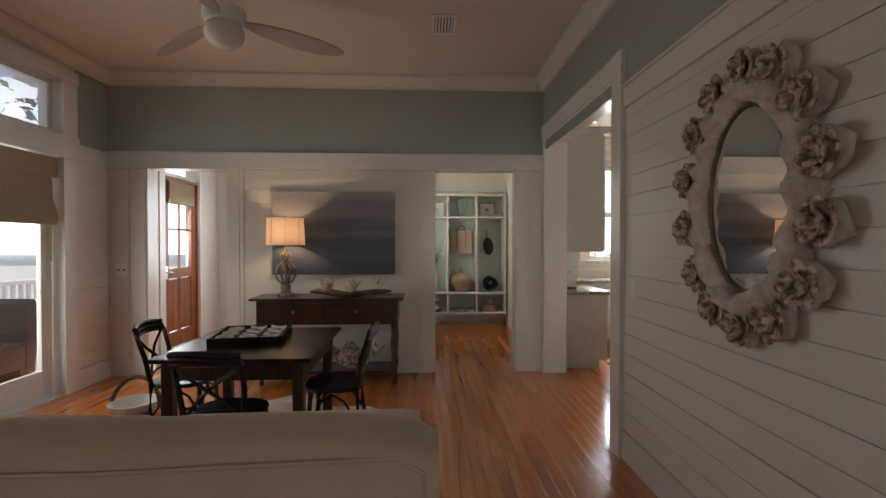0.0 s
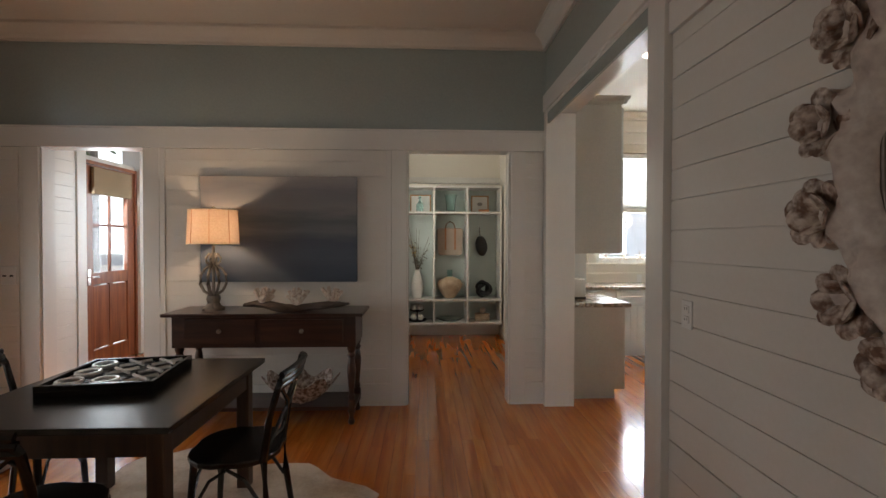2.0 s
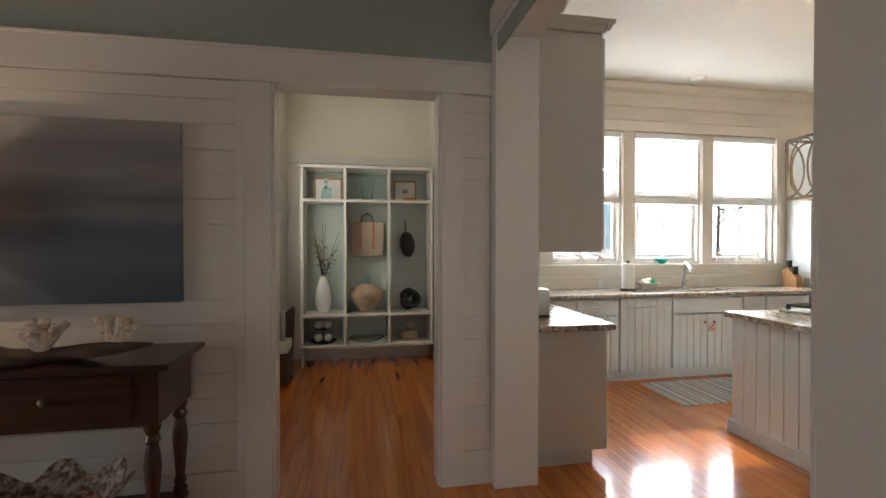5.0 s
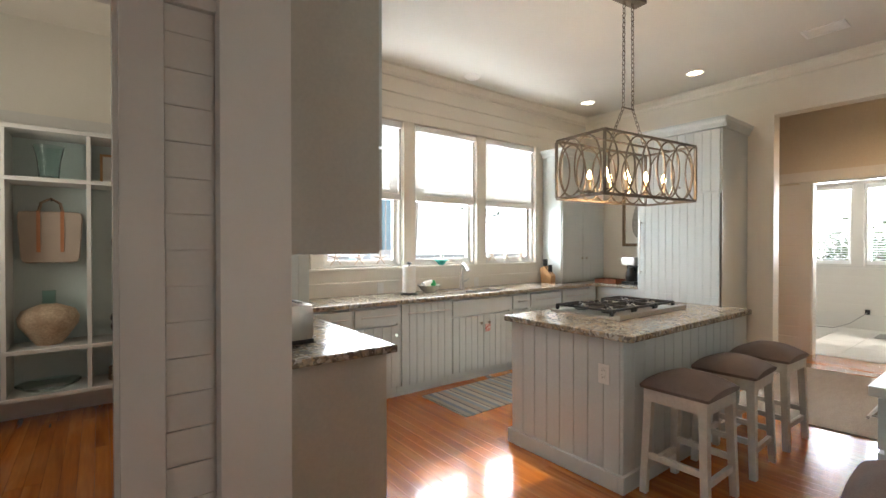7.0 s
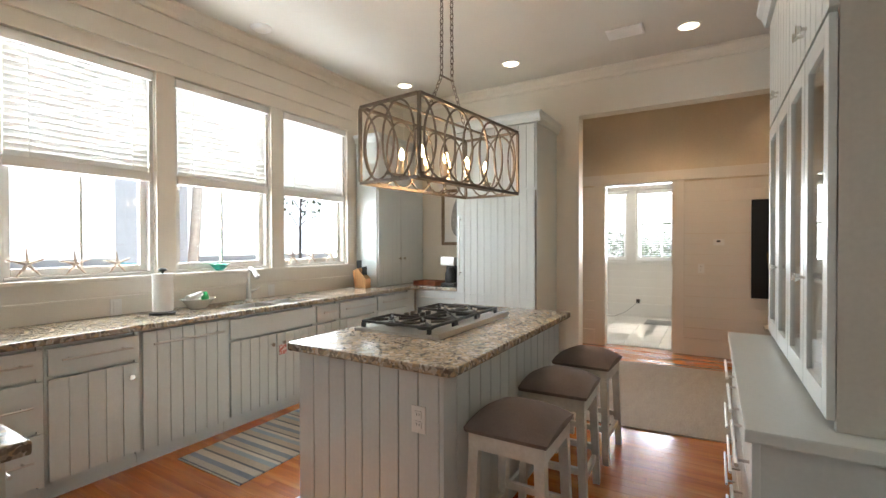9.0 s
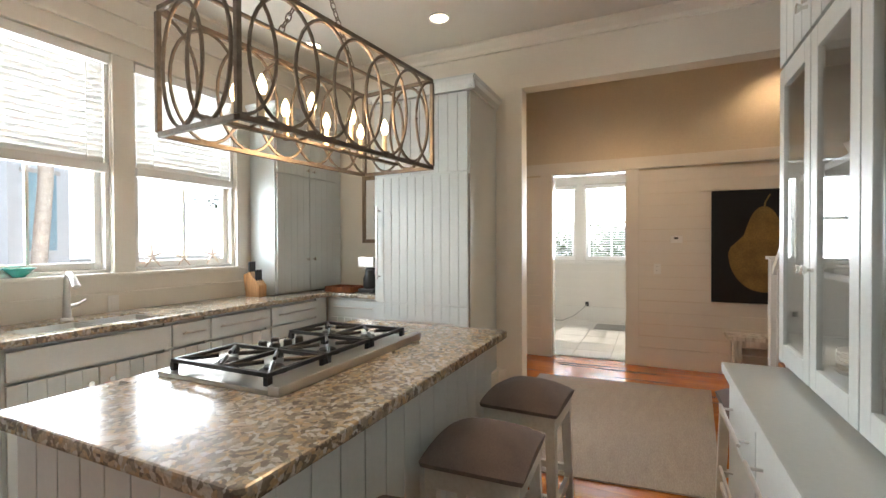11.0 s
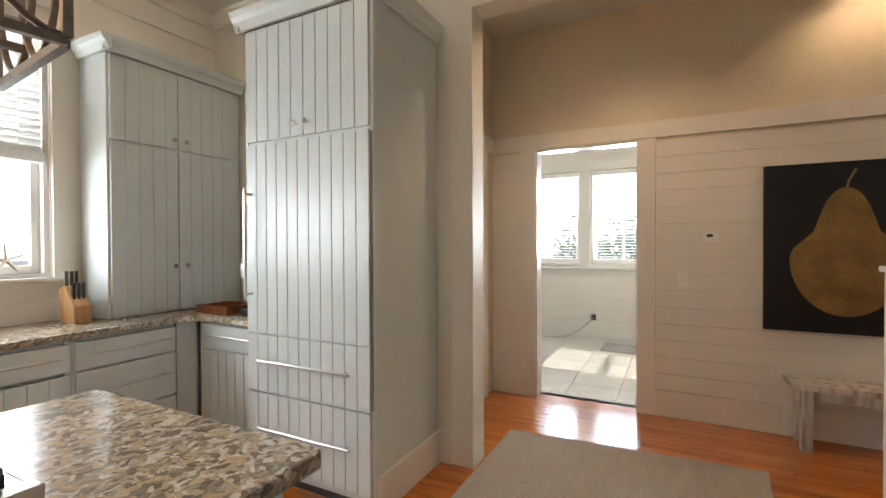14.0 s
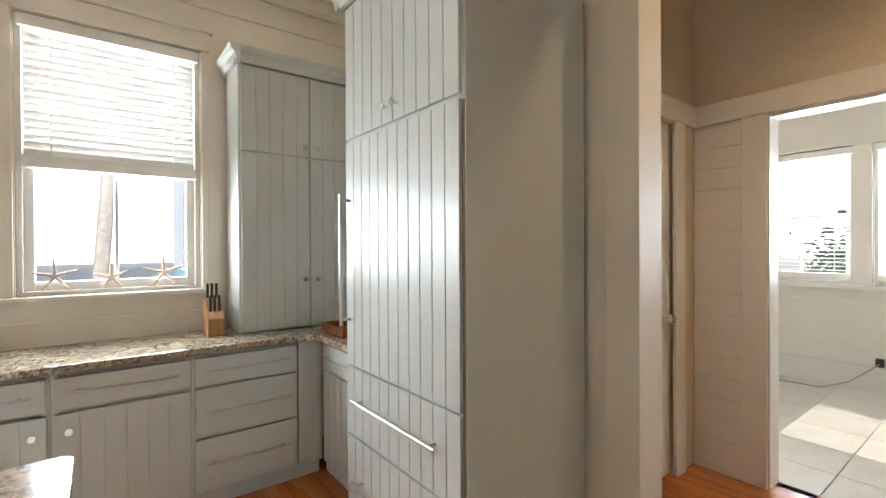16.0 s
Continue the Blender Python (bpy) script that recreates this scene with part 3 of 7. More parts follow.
crown("trim_crown", "x", 5.18, -1, -3.5, 1.36, CEIL - 0.001, M_CEIL_L)
crown("trim_crown", "y", 1.36, -1, -3.55, 5.18, CEIL - 0.002, M_TRIM)
crown("trim_crown", "y", -3.49, 1, -3.55, 5.18, CEIL - 0.002, M_CEIL_L)

# pantry and entry behind the living room
wall_p = wall_with_openings("wall_pantry_west", "x", -0.42, -0.30, 5.32, 8.45, CEIL, [(6.75, 7.55, 1.0, 2.75)], M_CREAM, "cream and white boarded pantry wall with a window")
boards(wall_p, "+x", -0.30, 7.72, 8.40, 0.2, 2.3, M_LIVING_WHITE, 21)
boards(wall_p, "+x", -0.30, 5.35, 7.72, 0.2, 0.9, M_LIVING_WHITE, 22)
wall_pn = solid("wall_pantry_north", box(-0.42, 8.40, 0, 1.56, 8.55, CEIL), M_CREAM, "cream painted pantry wall", "wall")
wall_pe = solid("wall_pantry_east", box(1.48, 5.194, 0, 1.60, 8.40, CEIL), M_CREAM, "cream painted wall between pantry and kitchen", "wall")
part("trim_rail", box(-0.40, 8.36, 2.42, 1.48, 8.41, 2.52, 0.004), M_TRIM, wall_pn)
solid("ceiling_pantry", box(-4.6, 5.32, CEIL - 0.02, 1.6, 9.0, CEIL + 0.13), M_CREAM, "cream painted ceiling over pantry and entry", "ceiling")
# this wall's opening is assumed, to let the entry fill in
wall_e = wall_with_openings("wall_entry_north", "y", 7.85, 8.0, -3.7, -0.42, CEIL, [(-2.7, -1.1, 0.9, 2.5)], M_LIVING_WHITE, "white boarded entry wall with an added window opening")
boards(wall_e, "-y", 7.85, -3.47, -2.75, 0.2, 2.3, M_LIVING_WHITE, 31)
wall_ew = wall_with_openings("wall_entry_west", "x", -3.70, -3.50, 5.3, 7.86, CEIL, [(6.26, 7.20, 0, 2.66)], M_LIVING_WHITE, "white boarded entry wall round the front door")
part("casing", box(-3.502, 6.13, 0, -3.475, 6.26, 2.66, 0.004), M_TRIM, wall_ew)
part("casing", box(-3.502, 7.20, 0, -3.475, 7.33, 2.66, 0.004), M_TRIM, wall_ew)
part("casing", box(-3.502, 6.13, 2.66, -3.475, 7.33, 2.79, 0.004), M_TRIM, wall_ew)
boards(wall_ew, "+x", -3.50, 5.33, 6.12, 0.2, 2.6, M_LIVING_WHITE, 33)

# kitchen
WN = 7.385
KWIN = ((2.69, 3.58), (3.73, 4.625), (4.78, 5.675))
wall_k = wall_with_openings("wall_kitchen_north", "y", WN, WN + 0.2, 1.48, 6.98, CEIL, [(a, b, 1.19, 2.74) for a, b in KWIN], M_CREAM, "cream kitchen wall with three tall windows")
part("head_trim", box(2.54, WN - 0.03, 2.74, 5.73, WN + 0.01, 2.86, 0.004), M_CREAM, wall_k)
part("head_cap", box(2.52, WN - 0.05, 2.86, 5.75, WN + 0.01, 2.89, 0.004), M_CREAM, wall_k)
for a, b in ((2.56, 2.685), (3.585, 3.725), (4.63, 4.775), (5.68, 5.72)):
    part("mullion_trim", box(a, WN - 0.022, 1.19, b, WN + 0.01, 2.74, 0.004), M_CREAM, wall_k)
part("window_stool", box(2.52, WN - 0.06, 1.165, 5.75, WN + 0.03, 1.19, 0.005), M_CREAM, wall_k)
part("backsplash", box(1.62, WN - 0.018, 0.915, 5.80, WN + 0.01, 1.03, 0.003), M_CREAM, wall_k)
part("backsplash_rail", box(1.62, WN - 0.028, 1.03, 5.80, WN + 0.01, 1.05, 0.003), M_CREAM, wall_k)
part("picture_rail", box(1.62, WN - 0.022, 3.03, 6.83, WN + 0.01, 3.05, 0.003), M_CREAM, wall_k)
crown("trim_crown", "x", WN, -1, 1.60, 6.83, CEIL - 0.041, M_CREAM, 0.10)
wall_ke = wall_with_openings("wall_kitchen_east", "x", 6.83, 6.98, 1.9, WN, CEIL, [(1.95, 4.99, 0, 2.83)], M_CREAM, "cream wall with a wide opening to the stair hall")
part("casing", box(6.81, 4.99, 0, 6.985, 5.14, 2.83, 0.004), M_CREAM, wall_ke)
part("head_casing", box(6.815, 1.96, 2.828, 6.99, 5.14, 2.97, 0.004), M_CREAM, wall_ke)
part("skirting", box(6.80, 5.14, 0, 6.83, 5.24, 0.2, 0.004), M_CREAM, wall_ke)
crown("trim_crown", "y", 6.83, -1, 1.9, WN, CEIL - 0.042, M_CREAM, 0.10)
wall_ks = solid("wall_kitchen_south", box(1.60, 2.85, 0, 5.0, 3.04, CEIL), M_CREAM, "cream kitchen wall behind the hutch", "wall")
part("skirting", box(1.62, 3.02, 0, 3.22, 3.06, 0.2, 0.004), M_TRIM, wall_ks)
solid("ceiling_kitchen", box(1.48, 1.8, CEIL - 0.04, 6.98, WN + 0.2, CEIL + 0.14), M_CEIL_K, "off white painted kitchen ceiling", "ceiling")

# stair hall and sunroom
wall_h = wall_with_openings("wall_hall_east", "x", 8.29, 8.42, 1.9, 5.43, CEIL, [(4.16, 5.01, 0, 2.225)], M_TAN, "tan wall with white boards below and a doorway")
part("head_rail", box(8.262, 1.95, 2.228, 8.3, 5.42, 2.36, 0.004), M_HALLW, wall_h)
for a, b in ((4.03, 4.16), (5.01, 5.14)):
    part("casing", box(8.265, a, 0, 8.3, b, 2.228, 0.004), M_HALLW, wall_h)
part("jamb", box(8.28, 4.155, 0, 8.43, 4.172, 2.225), M_TRIM, wall_h)
part("jamb", box(8.28, 4.998, 0, 8.43, 5.015, 2.225), M_TRIM, wall_h)
part("jamb", box(8.28, 4.172, 2.208, 8.43, 4.998, 2.228), M_TRIM, wall_h)
for a, b in ((1.95, 4.03), (5.14, 5.42)):
    part("skirting", box(8.265, a, 0, 8.3, b, 0.21, 0.004), M_HALLW, wall_h)
    boards(wall_h, "-x", 8.29, a + 0.001, b - 0.001, 0.213, 2.228, M_HALLW, int(a * 10))
wall_hn = wall_with_openings("wall_hall_north", "y", 5.43, 5.55, 6.98, 8.42, CEIL, [(7.15, 8.0, 0, 2.22)], M_TAN, "tan hall wall around a white door")
part("casing", box(8.0, 5.405, 0, 8.12, 5.45, 2.225, 0.004), M_HALLW, wall_hn)
part("casing", box(7.03, 5.405, 0, 7.15, 5.45, 2.225, 0.004), M_HALLW, wall_hn)
part("head_casing", box(7.03, 5.40, 2.225, 8.265, 5.45, 2.36, 0.004), M_HALLW, wall_hn)
solid("wall_hall_south", box(1.6, 1.75, 0, 8.42, 1.95, CEIL), M_TAN, "plain tan wall beside the stairs", "wall")
solid("ceiling_hall", box(6.98, 1.8, CEIL - 0.03, 8.42, 5.55, CEIL + 0.12), M_CEIL_K, "off white hall ceiling", "ceiling")
sun_floor = solid("floor_sunroom", box(8.36, 2.4, -0.2, 11.5, 6.6, -0.012), M_GROUT, "pale stone tiled sunroom floor", "floor")
SWIN = ((3.05, 3.95), (4.10, 5.0), (5.15, 6.05))
wall_se = wall_with_openings("wall_sunroom_east", "x", 11.2, 11.35, 2.4, 6.6, 3.0, [(a, b, 1.05, 2.45) for a, b in SWIN], M_LIVING_WHITE, "white boarded sunroom wall with blinds in its windows")
boards(wall_se, "-x", 11.2, 2.45, 6.55, 0.25, 0.9, M_LIVING_WHITE, 41, 0.16)
part("skirting", box(11.17, 2.45, 0, 11.2, 6.55, 0.25, 0.004), M_TRIM, wall_se)
part("sill", box(11.13, 2.9, 1.0, 11.22, 6.2, 1.05, 0.005), M_TRIM, wall_se)
part("head_trim", box(11.17, 2.9, 2.45, 11.21, 6.2, 2.58, 0.004), M_TRIM, wall_se)
for a, b in ((2.92, 3.04), (3.96, 4.09), (5.01, 5.14), (6.06, 6.18)):
    part("mullion_trim", box(11.175, a, 1.05, 11.21, b, 2.45, 0.004), M_TRIM, wall_se)
solid("wall_sunroom_south", box(8.42, 2.3, 0, 11.35, 2.4, 3.0), M_LIVING_WHITE, "white sunroom wall", "wall")
# opening added so the sun can throw its patch on the tiles
wall_with_openings("wall_sunroom_north", "y", 6.6, 6.75, 8.42, 11.35, 3.0, [(9.45, 10.6, 1.05, 2.3)], M_LIVING_WHITE, "white sunroom wall with an added window opening")
solid("ceiling_sunroom", box(8.42, 2.3, 3.0, 11.35, 6.7, 3.1), M_CREAM, "pale sunroom ceiling", "ceiling")


# ---- windows and doors ----
def sash_window(name, axis, at, u0, u1, z0, z1, label, blind_to=None, out=1, tilt=60):
    """A double-hung window in its opening, with a blind let down to a height."""
    mid = (u0 + u1) / 2
    w = thing(name, (mid, at, z0) if axis == "y" else (at, mid, z0), label, "window", kind="structure")

    def b(a0, a1, d0, d1, za, zb, bev=0.003):
        lo, hi = at + out * d0, at + out * d1
        return box(a0, lo, za, a1, hi, zb, bev) if axis == "y" else box(lo, a0, za, hi, a1, zb, bev)
    zm = z0 + (z1 - z0) * 0.5
    part("window_frame", b(u0, u0 + 0.03, 0.02, 0.16, z0, z1), M_TRIM, w)
    part("window_frame", b(u1 - 0.03, u1, 0.02, 0.16, z0, z1), M_TRIM, w)
    part("window_frame", b(u0 + 0.03, u1 - 0.03, 0.02, 0.16, z1 - 0.03, z1), M_TRIM, w)
    part("window_sill", b(u0 + 0.03, u1 - 0.03, 0.02, 0.16, z0, z0 + 0.025), M_TRIM, w)
    for za, zb, d in ((z0 + 0.025, zm + 0.02, 0.07), (zm - 0.02, z1 - 0.03, 0.11)):
        sash = part("sash", b(u0 + 0.03, u0 + 0.075, d, d + 0.035, za, zb), M_TRIM, w)
        part("sash_stile", b(u1 - 0.075, u1 - 0.03, d, d + 0.035, za, zb), M_TRIM, sash)
        part("sash_rail", b(u0 + 0.075, u1 - 0.075, d, d + 0.035, za, za + 0.05), M_TRIM, sash)
        part("sash_rail", b(u0 + 0.075, u1 - 0.075, d, d + 0.035, zb - 0.045, zb), M_TRIM, sash)
        part("glazing_bar", b(mid - 0.01, mid + 0.01, d + 0.005, d + 0.03, za + 0.05, zb - 0.045), M_TRIM, sash)
        pane = part("pane", b(u0 + 0.07, u1 - 0.07, d + 0.015, d + 0.019, za + 0.04, zb - 0.04, 0), M_GLASS, sash)
        pane.visible_shadow = False
    if blind_to:
        z = z1 - 0.09
        part("blind_headrail", b(u0 + 0.012, u1 - 0.012, -0.012, 0.05, z1 - 0.075, z1 - 0.01), M_BLIND, w)
        k = 0
        slat = None
        while z > blind_to + 0.06:
            bm = b(u0 + 0.035, u1 - 0.035, 0.0, 0.054, z - 0.0012, z + 0.0012, 0)
            c = Vector((mid, at + out * 0.028, z)) if axis == "y" else Vector((at + out * 0.028, mid, z))
            bmesh.ops.rotate(bm, cent=c, matrix=Matrix.Rotation(radians(-tilt * out), 3, "X") if axis == "y" else Matrix.Rotation(radians(tilt * out), 3, "Y"), verts=bm.verts)
            part("slat", bm, M_SLAT, w)
            z -= 0.042
            k += 1
        part("blind_bottom", b(u0 + 0.025, u1 - 0.025, -0.005, 0.055, blind_to, blind_to + 0.065, 0.006), M_BLIND, w)
        for uu in (u0 + 0.15, u1 - 0.15):
            part("ladder_cord", b(uu, uu + 0.004, 0.002, 0.005, blind_to + 0.05, z1 - 0.07, 0), M_BLIND, w)
    return w


for i, (a, b) in enumerate(KWIN):
    sash_window("window_%d" % (i + 1), "y", WN, a, b, 1.19, 2.74, "white double hung kitchen window with half lowered slatted blind", 1.90)
for i, (a, b) in enumerate(SWIN):
    sash_window("window_%d" % (i + 4), "x", 11.2, a, b, 1.05, 2.45, "white sunroom window with open slatted blind", 1.09, 1, 6)
sash_window("window_7", "x", -0.30, 6.75, 7.55, 1.0, 2.75, "tall white pantry window with lowered blind", 1.04, -1)
# assumed side window, there only to admit the sun
sash_window("window_11", "y", 6.6, 9.45, 10.6, 1.05, 2.3, "white window added to let sun onto the sunroom floor")
# assumed window, added only as a way in for the entry light
sash_window("window_12", "y", 7.85, -2.7, -1.1, 0.9, 2.5, "wide white window added to light the entry")
sash_window("window_8", "y", -3.55, -0.3, 0.7, 0.9, 2.5, "white window behind the sofa", None, -1)

def door_box(x0, y0, z0, x1, y1, z1, bevel=0.0):
    return box(4.15 - y0, x0 + 10.33, z0, 4.15 - y1, x1 + 10.33, z1, bevel)


fd = thing("door_1", (-3.55, 6.73, 0), "red brown wooden front door with four glass panes", "door", kind="structure")
part("stile", door_box(-4.03, 7.68, 0.01, -3.9, 7.725, 2.35, 0.004), M_DOORWOOD, fd)
part("stile", door_box(-3.30, 7.68, 0.01, -3.17, 7.725, 2.35, 0.004), M_DOORWOOD, fd)
for za, zb in ((0.01, 0.22), (0.98, 1.12), (2.22, 2.35)):
    part("rail", door_box(-3.9, 7.682, za, -3.3, 7.723, zb, 0.004), M_DOORWOOD, fd)
for xa, xb in ((-3.885, -3.63), (-3.57, -3.315)):
    part("panel", door_box(xa, 7.69, 0.235, xb, 7.712, 0.965, 0.008), M_DOORWOOD, fd)
part("muntin", door_box(-3.63, 7.684, 0.22, -3.57, 7.72, 0.98, 0.003), M_DOORWOOD, fd)
part("muntin", door_box(-3.615, 7.69, 1.12, -3.585, 7.715, 2.22, 0.003), M_DOORWOOD, fd)
part("muntin", door_box(-3.9, 7.691, 1.655, -3.3, 7.714, 1.685, 0.003), M_DOORWOOD, fd)
pane = part("pane", door_box(-3.9, 7.70, 1.12, -3.3, 7.704, 2.22), M_GLASS, fd)
pane.visible_shadow = False
for a, b, za, zb in ((-4.068, -4.034, 0, 2.40), (-3.166, -3.132, 0, 2.40), (-4.034, -3.166, 2.36, 2.398)):
    part("door_frame", door_box(a, 7.66, za, b, 7.74, zb, 0.003), M_DOORWOOD, fd)
part("handle", rod(door_box(-4.005, 7.665, 0.98, -3.955, 7.682, 1.16, 0.005), (-3.49, 6.35, 1.07), (-3.49, 6.46, 1.07), 0.01), M_CHROME, fd, "nickel lever handle")
part("bamboo_blind", door_box(-3.93, 7.64, 2.02, -3.27, 7.675, 2.33, 0.006), M_BAMBOO, fd, "rolled woven bamboo blind")
tr = thing("window_9", (-3.65, 6.73, 2.4), "transom window over the front door", "window", kind="structure")
part("window_frame", door_box(-4.05, 7.68, 2.40, -3.15, 7.80, 2.45), M_TRIM, tr)
pane = part("pane", door_box(-4.05, 7.81, 2.45, -3.15, 7.815, 2.655), M_GLASS, tr)
pane.visible_shadow = False

hd = thing("door_2", (7.58, 5.47, 0), "white panelled hall door, closed", "door", kind="structure")
part("stile", box(7.16, 5.455, 0.008, 7.28, 5.49, 2.21, 0.003), M_HALLW, hd)
part("stile", box(7.87, 5.455, 0.008, 7.99, 5.49, 2.21, 0.003), M_HALLW, hd)
for za, zb in ((0.008, 0.25), (1.0, 1.14), (2.08, 2.21)):
    part("rail", box(7.28, 5.457, za, 7.87, 5.488, zb, 0.003), M_HALLW, hd)
for za, zb in ((0.25, 1.0), (1.14, 2.08)):
    part("panel", box(7.28, 5.468, za, 7.87, 5.48, zb, 0.003), M_HALLW, hd)
part("knob", ball(rod(bmesh.new(), (7.93, 5.455, 1.0), (7.93, 5.41, 1.0), 0.012), (7.93, 5.40, 1.0), 0.03), M_CHROME, hd, "satin nickel knob")

gd = thing("door_3", (-3.6, 3.5, 0), "white glazed double doors to the porch", "door", kind="structure")
for a in (2.76, 3.645):
    b = a + 0.875
    leaf = part("leaf", box(-3.62, a, 0.03, -3.575, a + 0.12, 2.28, 0.004), M_TRIM, gd)
    part("stile", box(-3.62, b - 0.12, 0.03, -3.575, b, 2.28, 0.004), M_TRIM, leaf)
    part("rail", box(-3.618, a + 0.12, 0.03, -3.577, b - 0.12, 0.28, 0.004), M_TRIM, leaf)
    part("rail", box(-3.618, a + 0.12, 2.16, -3.577, b - 0.12, 2.28, 0.004), M_TRIM, leaf)
    pane = part("pane", box(-3.60, a + 0.11, 0.27, -3.596, b - 0.11, 2.17), M_GLASS, leaf)
    pane.visible_shadow = False
    part("lever_handle", rod(bmesh.new(), (-3.56, a + 0.8, 1.02), (-3.55, a + 0.70, 1.02), 0.01), M_CHROME, leaf)
rb = thing("roman_blind", (-3.55, 3.97, 2.28), "brown woven bamboo roman blind, partly raised", "blind")
part("valance", box(-3.56, 3.68, 2.10, -3.50, 4.50, 2.29, 0.006), M_BAMBOO, rb)
bm = bmesh.new()
o = [(-3.54, 2.12), (-3.53, 2.12), (-3.525, 1.90), (-3.49, 1.79), (-3.47, 1.71), (-3.50, 1.65), (-3.55, 1.67), (-3.56, 1.76), (-3.545, 1.86), (-3.54, 1.92)]
part("shade", prism(bm, o, "y", 3.70, 4.48), M_BAMBOO, rb)
part("pull_cord", rod(bmesh.new(), (-3.53, 4.46, 1.70), (-3.53, 4.46, 1.30), 0.008), M_BAMBOO, rb)
tw = thing("window_10", (-3.49, 3.5, 2.5), "transom window with fluted glass over the porch doors", "window", kind="structure")
for a, b in ((2.74, 2.80), (4.48, 4.54)):
    part("window_frame", box(-3.62, a, 2.52, -3.57, b, 3.04, 0.003), M_TRIM, tw)
for a, b in ((2.52, 2.57), (2.99, 3.04)):
    part("window_frame", box(-3.62, 2.80, a, -3.57, 4.48, b, 0.003), M_TRIM, tw)
pane = part("pane", box(-3.60, 2.80, 2.57, -3.596, 4.48, 2.99), M_GLASS, tw)
pane.visible_shadow = False
for k in range(27):
    part("slat", box(-3.575, 2.80, 2.575 + 0.0155 * k, -3.55, 4.48, 2.5765 + 0.0155 * k), M_BLIND, tw)


# ---- kitchen ----
def grooved_part(name, parent, axis, at, u0, u1, z0, z1, out, step=0.1, thick=0.02, gap=0.0025):
    """A door of upright boards on a backing, with grooves between them."""
    n = max(1, round((u1 - u0) / step))
    w = (u1 - u0) / n
    back = at - out * thick
    door = part(name, box(u0, back - out * 0.002, z0 + 0.001, u1, back + out * 0.013, z1 - 0.001) if axis == "y" else box(back - out * 0.002, u0, z0 + 0.001, back + out * 0.013, u1, z1 - 0.001), M_CAB, parent)
    for k in range(n):
        a, b = u0 + k * w + (gap if k else 0), u0 + (k + 1) * w - (gap if k < n - 1 else 0)
        part("board", box(a, back + out * 0.012, z0, b, at, z1, 0.002) if axis == "y" else box(back + out * 0.012, a, z0, at, b, z1, 0.002), M_CAB, door)
    return door


def bar_pull(parent, axis, at, u0, u1, z, out, r=0.006):
    d = at + out * 0.035
    bm = bmesh.new()
    if axis == "y":
        rod(bm, (u0, d, z), (u1, d, z), r)
        for u in (u0 + 0.04, u1 - 0.04):
            rod(bm, (u, at, z), (u, d, z), r * 0.8)
    else:
        rod(bm, (d, u0, z), (d, u1, z), r)
        for u in (u0 + 0.04, u1 - 0.04):
            rod(bm, (at, u, z), (d, u, z), r * 0.8)
    return part("bar_handle", bm, M_STEEL, parent, "slim brushed steel bar handle")


def knob(parent, axis, at, u, z, out):
    d = Vector((0, out, 0)) if axis == "y" else Vector((out, 0, 0))
    c = Vector((u, at, z)) if axis == "y" else Vector((at, u, z))
    bm = rod(bmesh.new(), c, c + d * 0.022, 0.006)
    rod(bm, c + d * 0.018, c + d * 0.03, 0.011, 0.016, 14)
    return part("knob", smooth(bm), M_CHROME, parent, "satin nickel knob")


BF = 6.82  # face of the sink run


def base_unit(x0, x1, fronts, label):
    """A floor cabinet of the window run. fronts: (kind, x0, x1, z0, z1)."""
    c = thing("base_cabinet", ((x0 + x1) / 2, BF, 0), label, "cabinet", "base cabinets under the windows")
    part("body", box(x0 + 0.001, BF + 0.022, 0.10, x1 - 0.001, WN - 0.02, 0.872), M_CAB, c)
    part("toe_kick", box(x0 + 0.001, BF + 0.06, 0.0, x1 - 0.001, BF + 0.09, 0.10), M_CAB, c)
    part("face_frame", box(x0 + 0.001, BF + 0.004, 0.10, x0 + 0.03, BF + 0.024, 0.872), M_CAB, c)
    part("face_frame", box(x1 - 0.03, BF + 0.004, 0.10, x1 - 0.001, BF + 0.024, 0.872), M_CAB, c)
    for kind, a, b, za, zb in fronts:
        if kind == "drawer":
            d = part("drawer_front", box(a, BF - 0.016, za, b, BF + 0.006, zb, 0.003), M_CAB, c)
            bar_pull(d, "y", BF - 0.016, a + 0.05, b - 0.05, (za + zb) / 2 + 0.01, -1)
        elif kind in ("plain", "filler"):
            part("front_panel", box(a, BF - (0.016 if kind == "plain" else -0.002), za, b, BF + 0.022, zb, 0.003), M_CAB, c)
        else:
            d = grooved_part("door", c, "y", BF - 0.016, a, b, za, zb, -1, 0.085)
            if kind == "doorbar":
                bar_pull(d, "y", BF - 0.016, a + 0.05, b - 0.05, zb - 0.08, -1, 0.008)
            elif kind == "doorr":
                knob(d, "y", BF - 0.016, b - 0.05, zb - 0.08, -1)
            elif kind == "doorl":
                knob(d, "y", BF - 0.016, a + 0.05, zb - 0.08, -1)
    return c


base_unit(2.19, 2.72, [("drawer", 2.20, 2.71, 0.70, 0.85), ("drawer", 2.20, 2.71, 0.42, 0.68), ("drawer", 2.20, 2.71, 0.12, 0.40)], "pale grey cabinet with three drawers under granite")
base_unit(2.72, 3.20, [("drawer", 2.735, 3.185, 0.70, 0.85), ("doorr", 2.735, 3.185, 0.12, 0.68)], "pale grey cabinet with grooved door and drawer")
base_unit(3.20, 3.80, [("doorbar", 3.21, 3.79, 0.11, 0.862)], "grooved panelled dishwasher with a long steel handle")
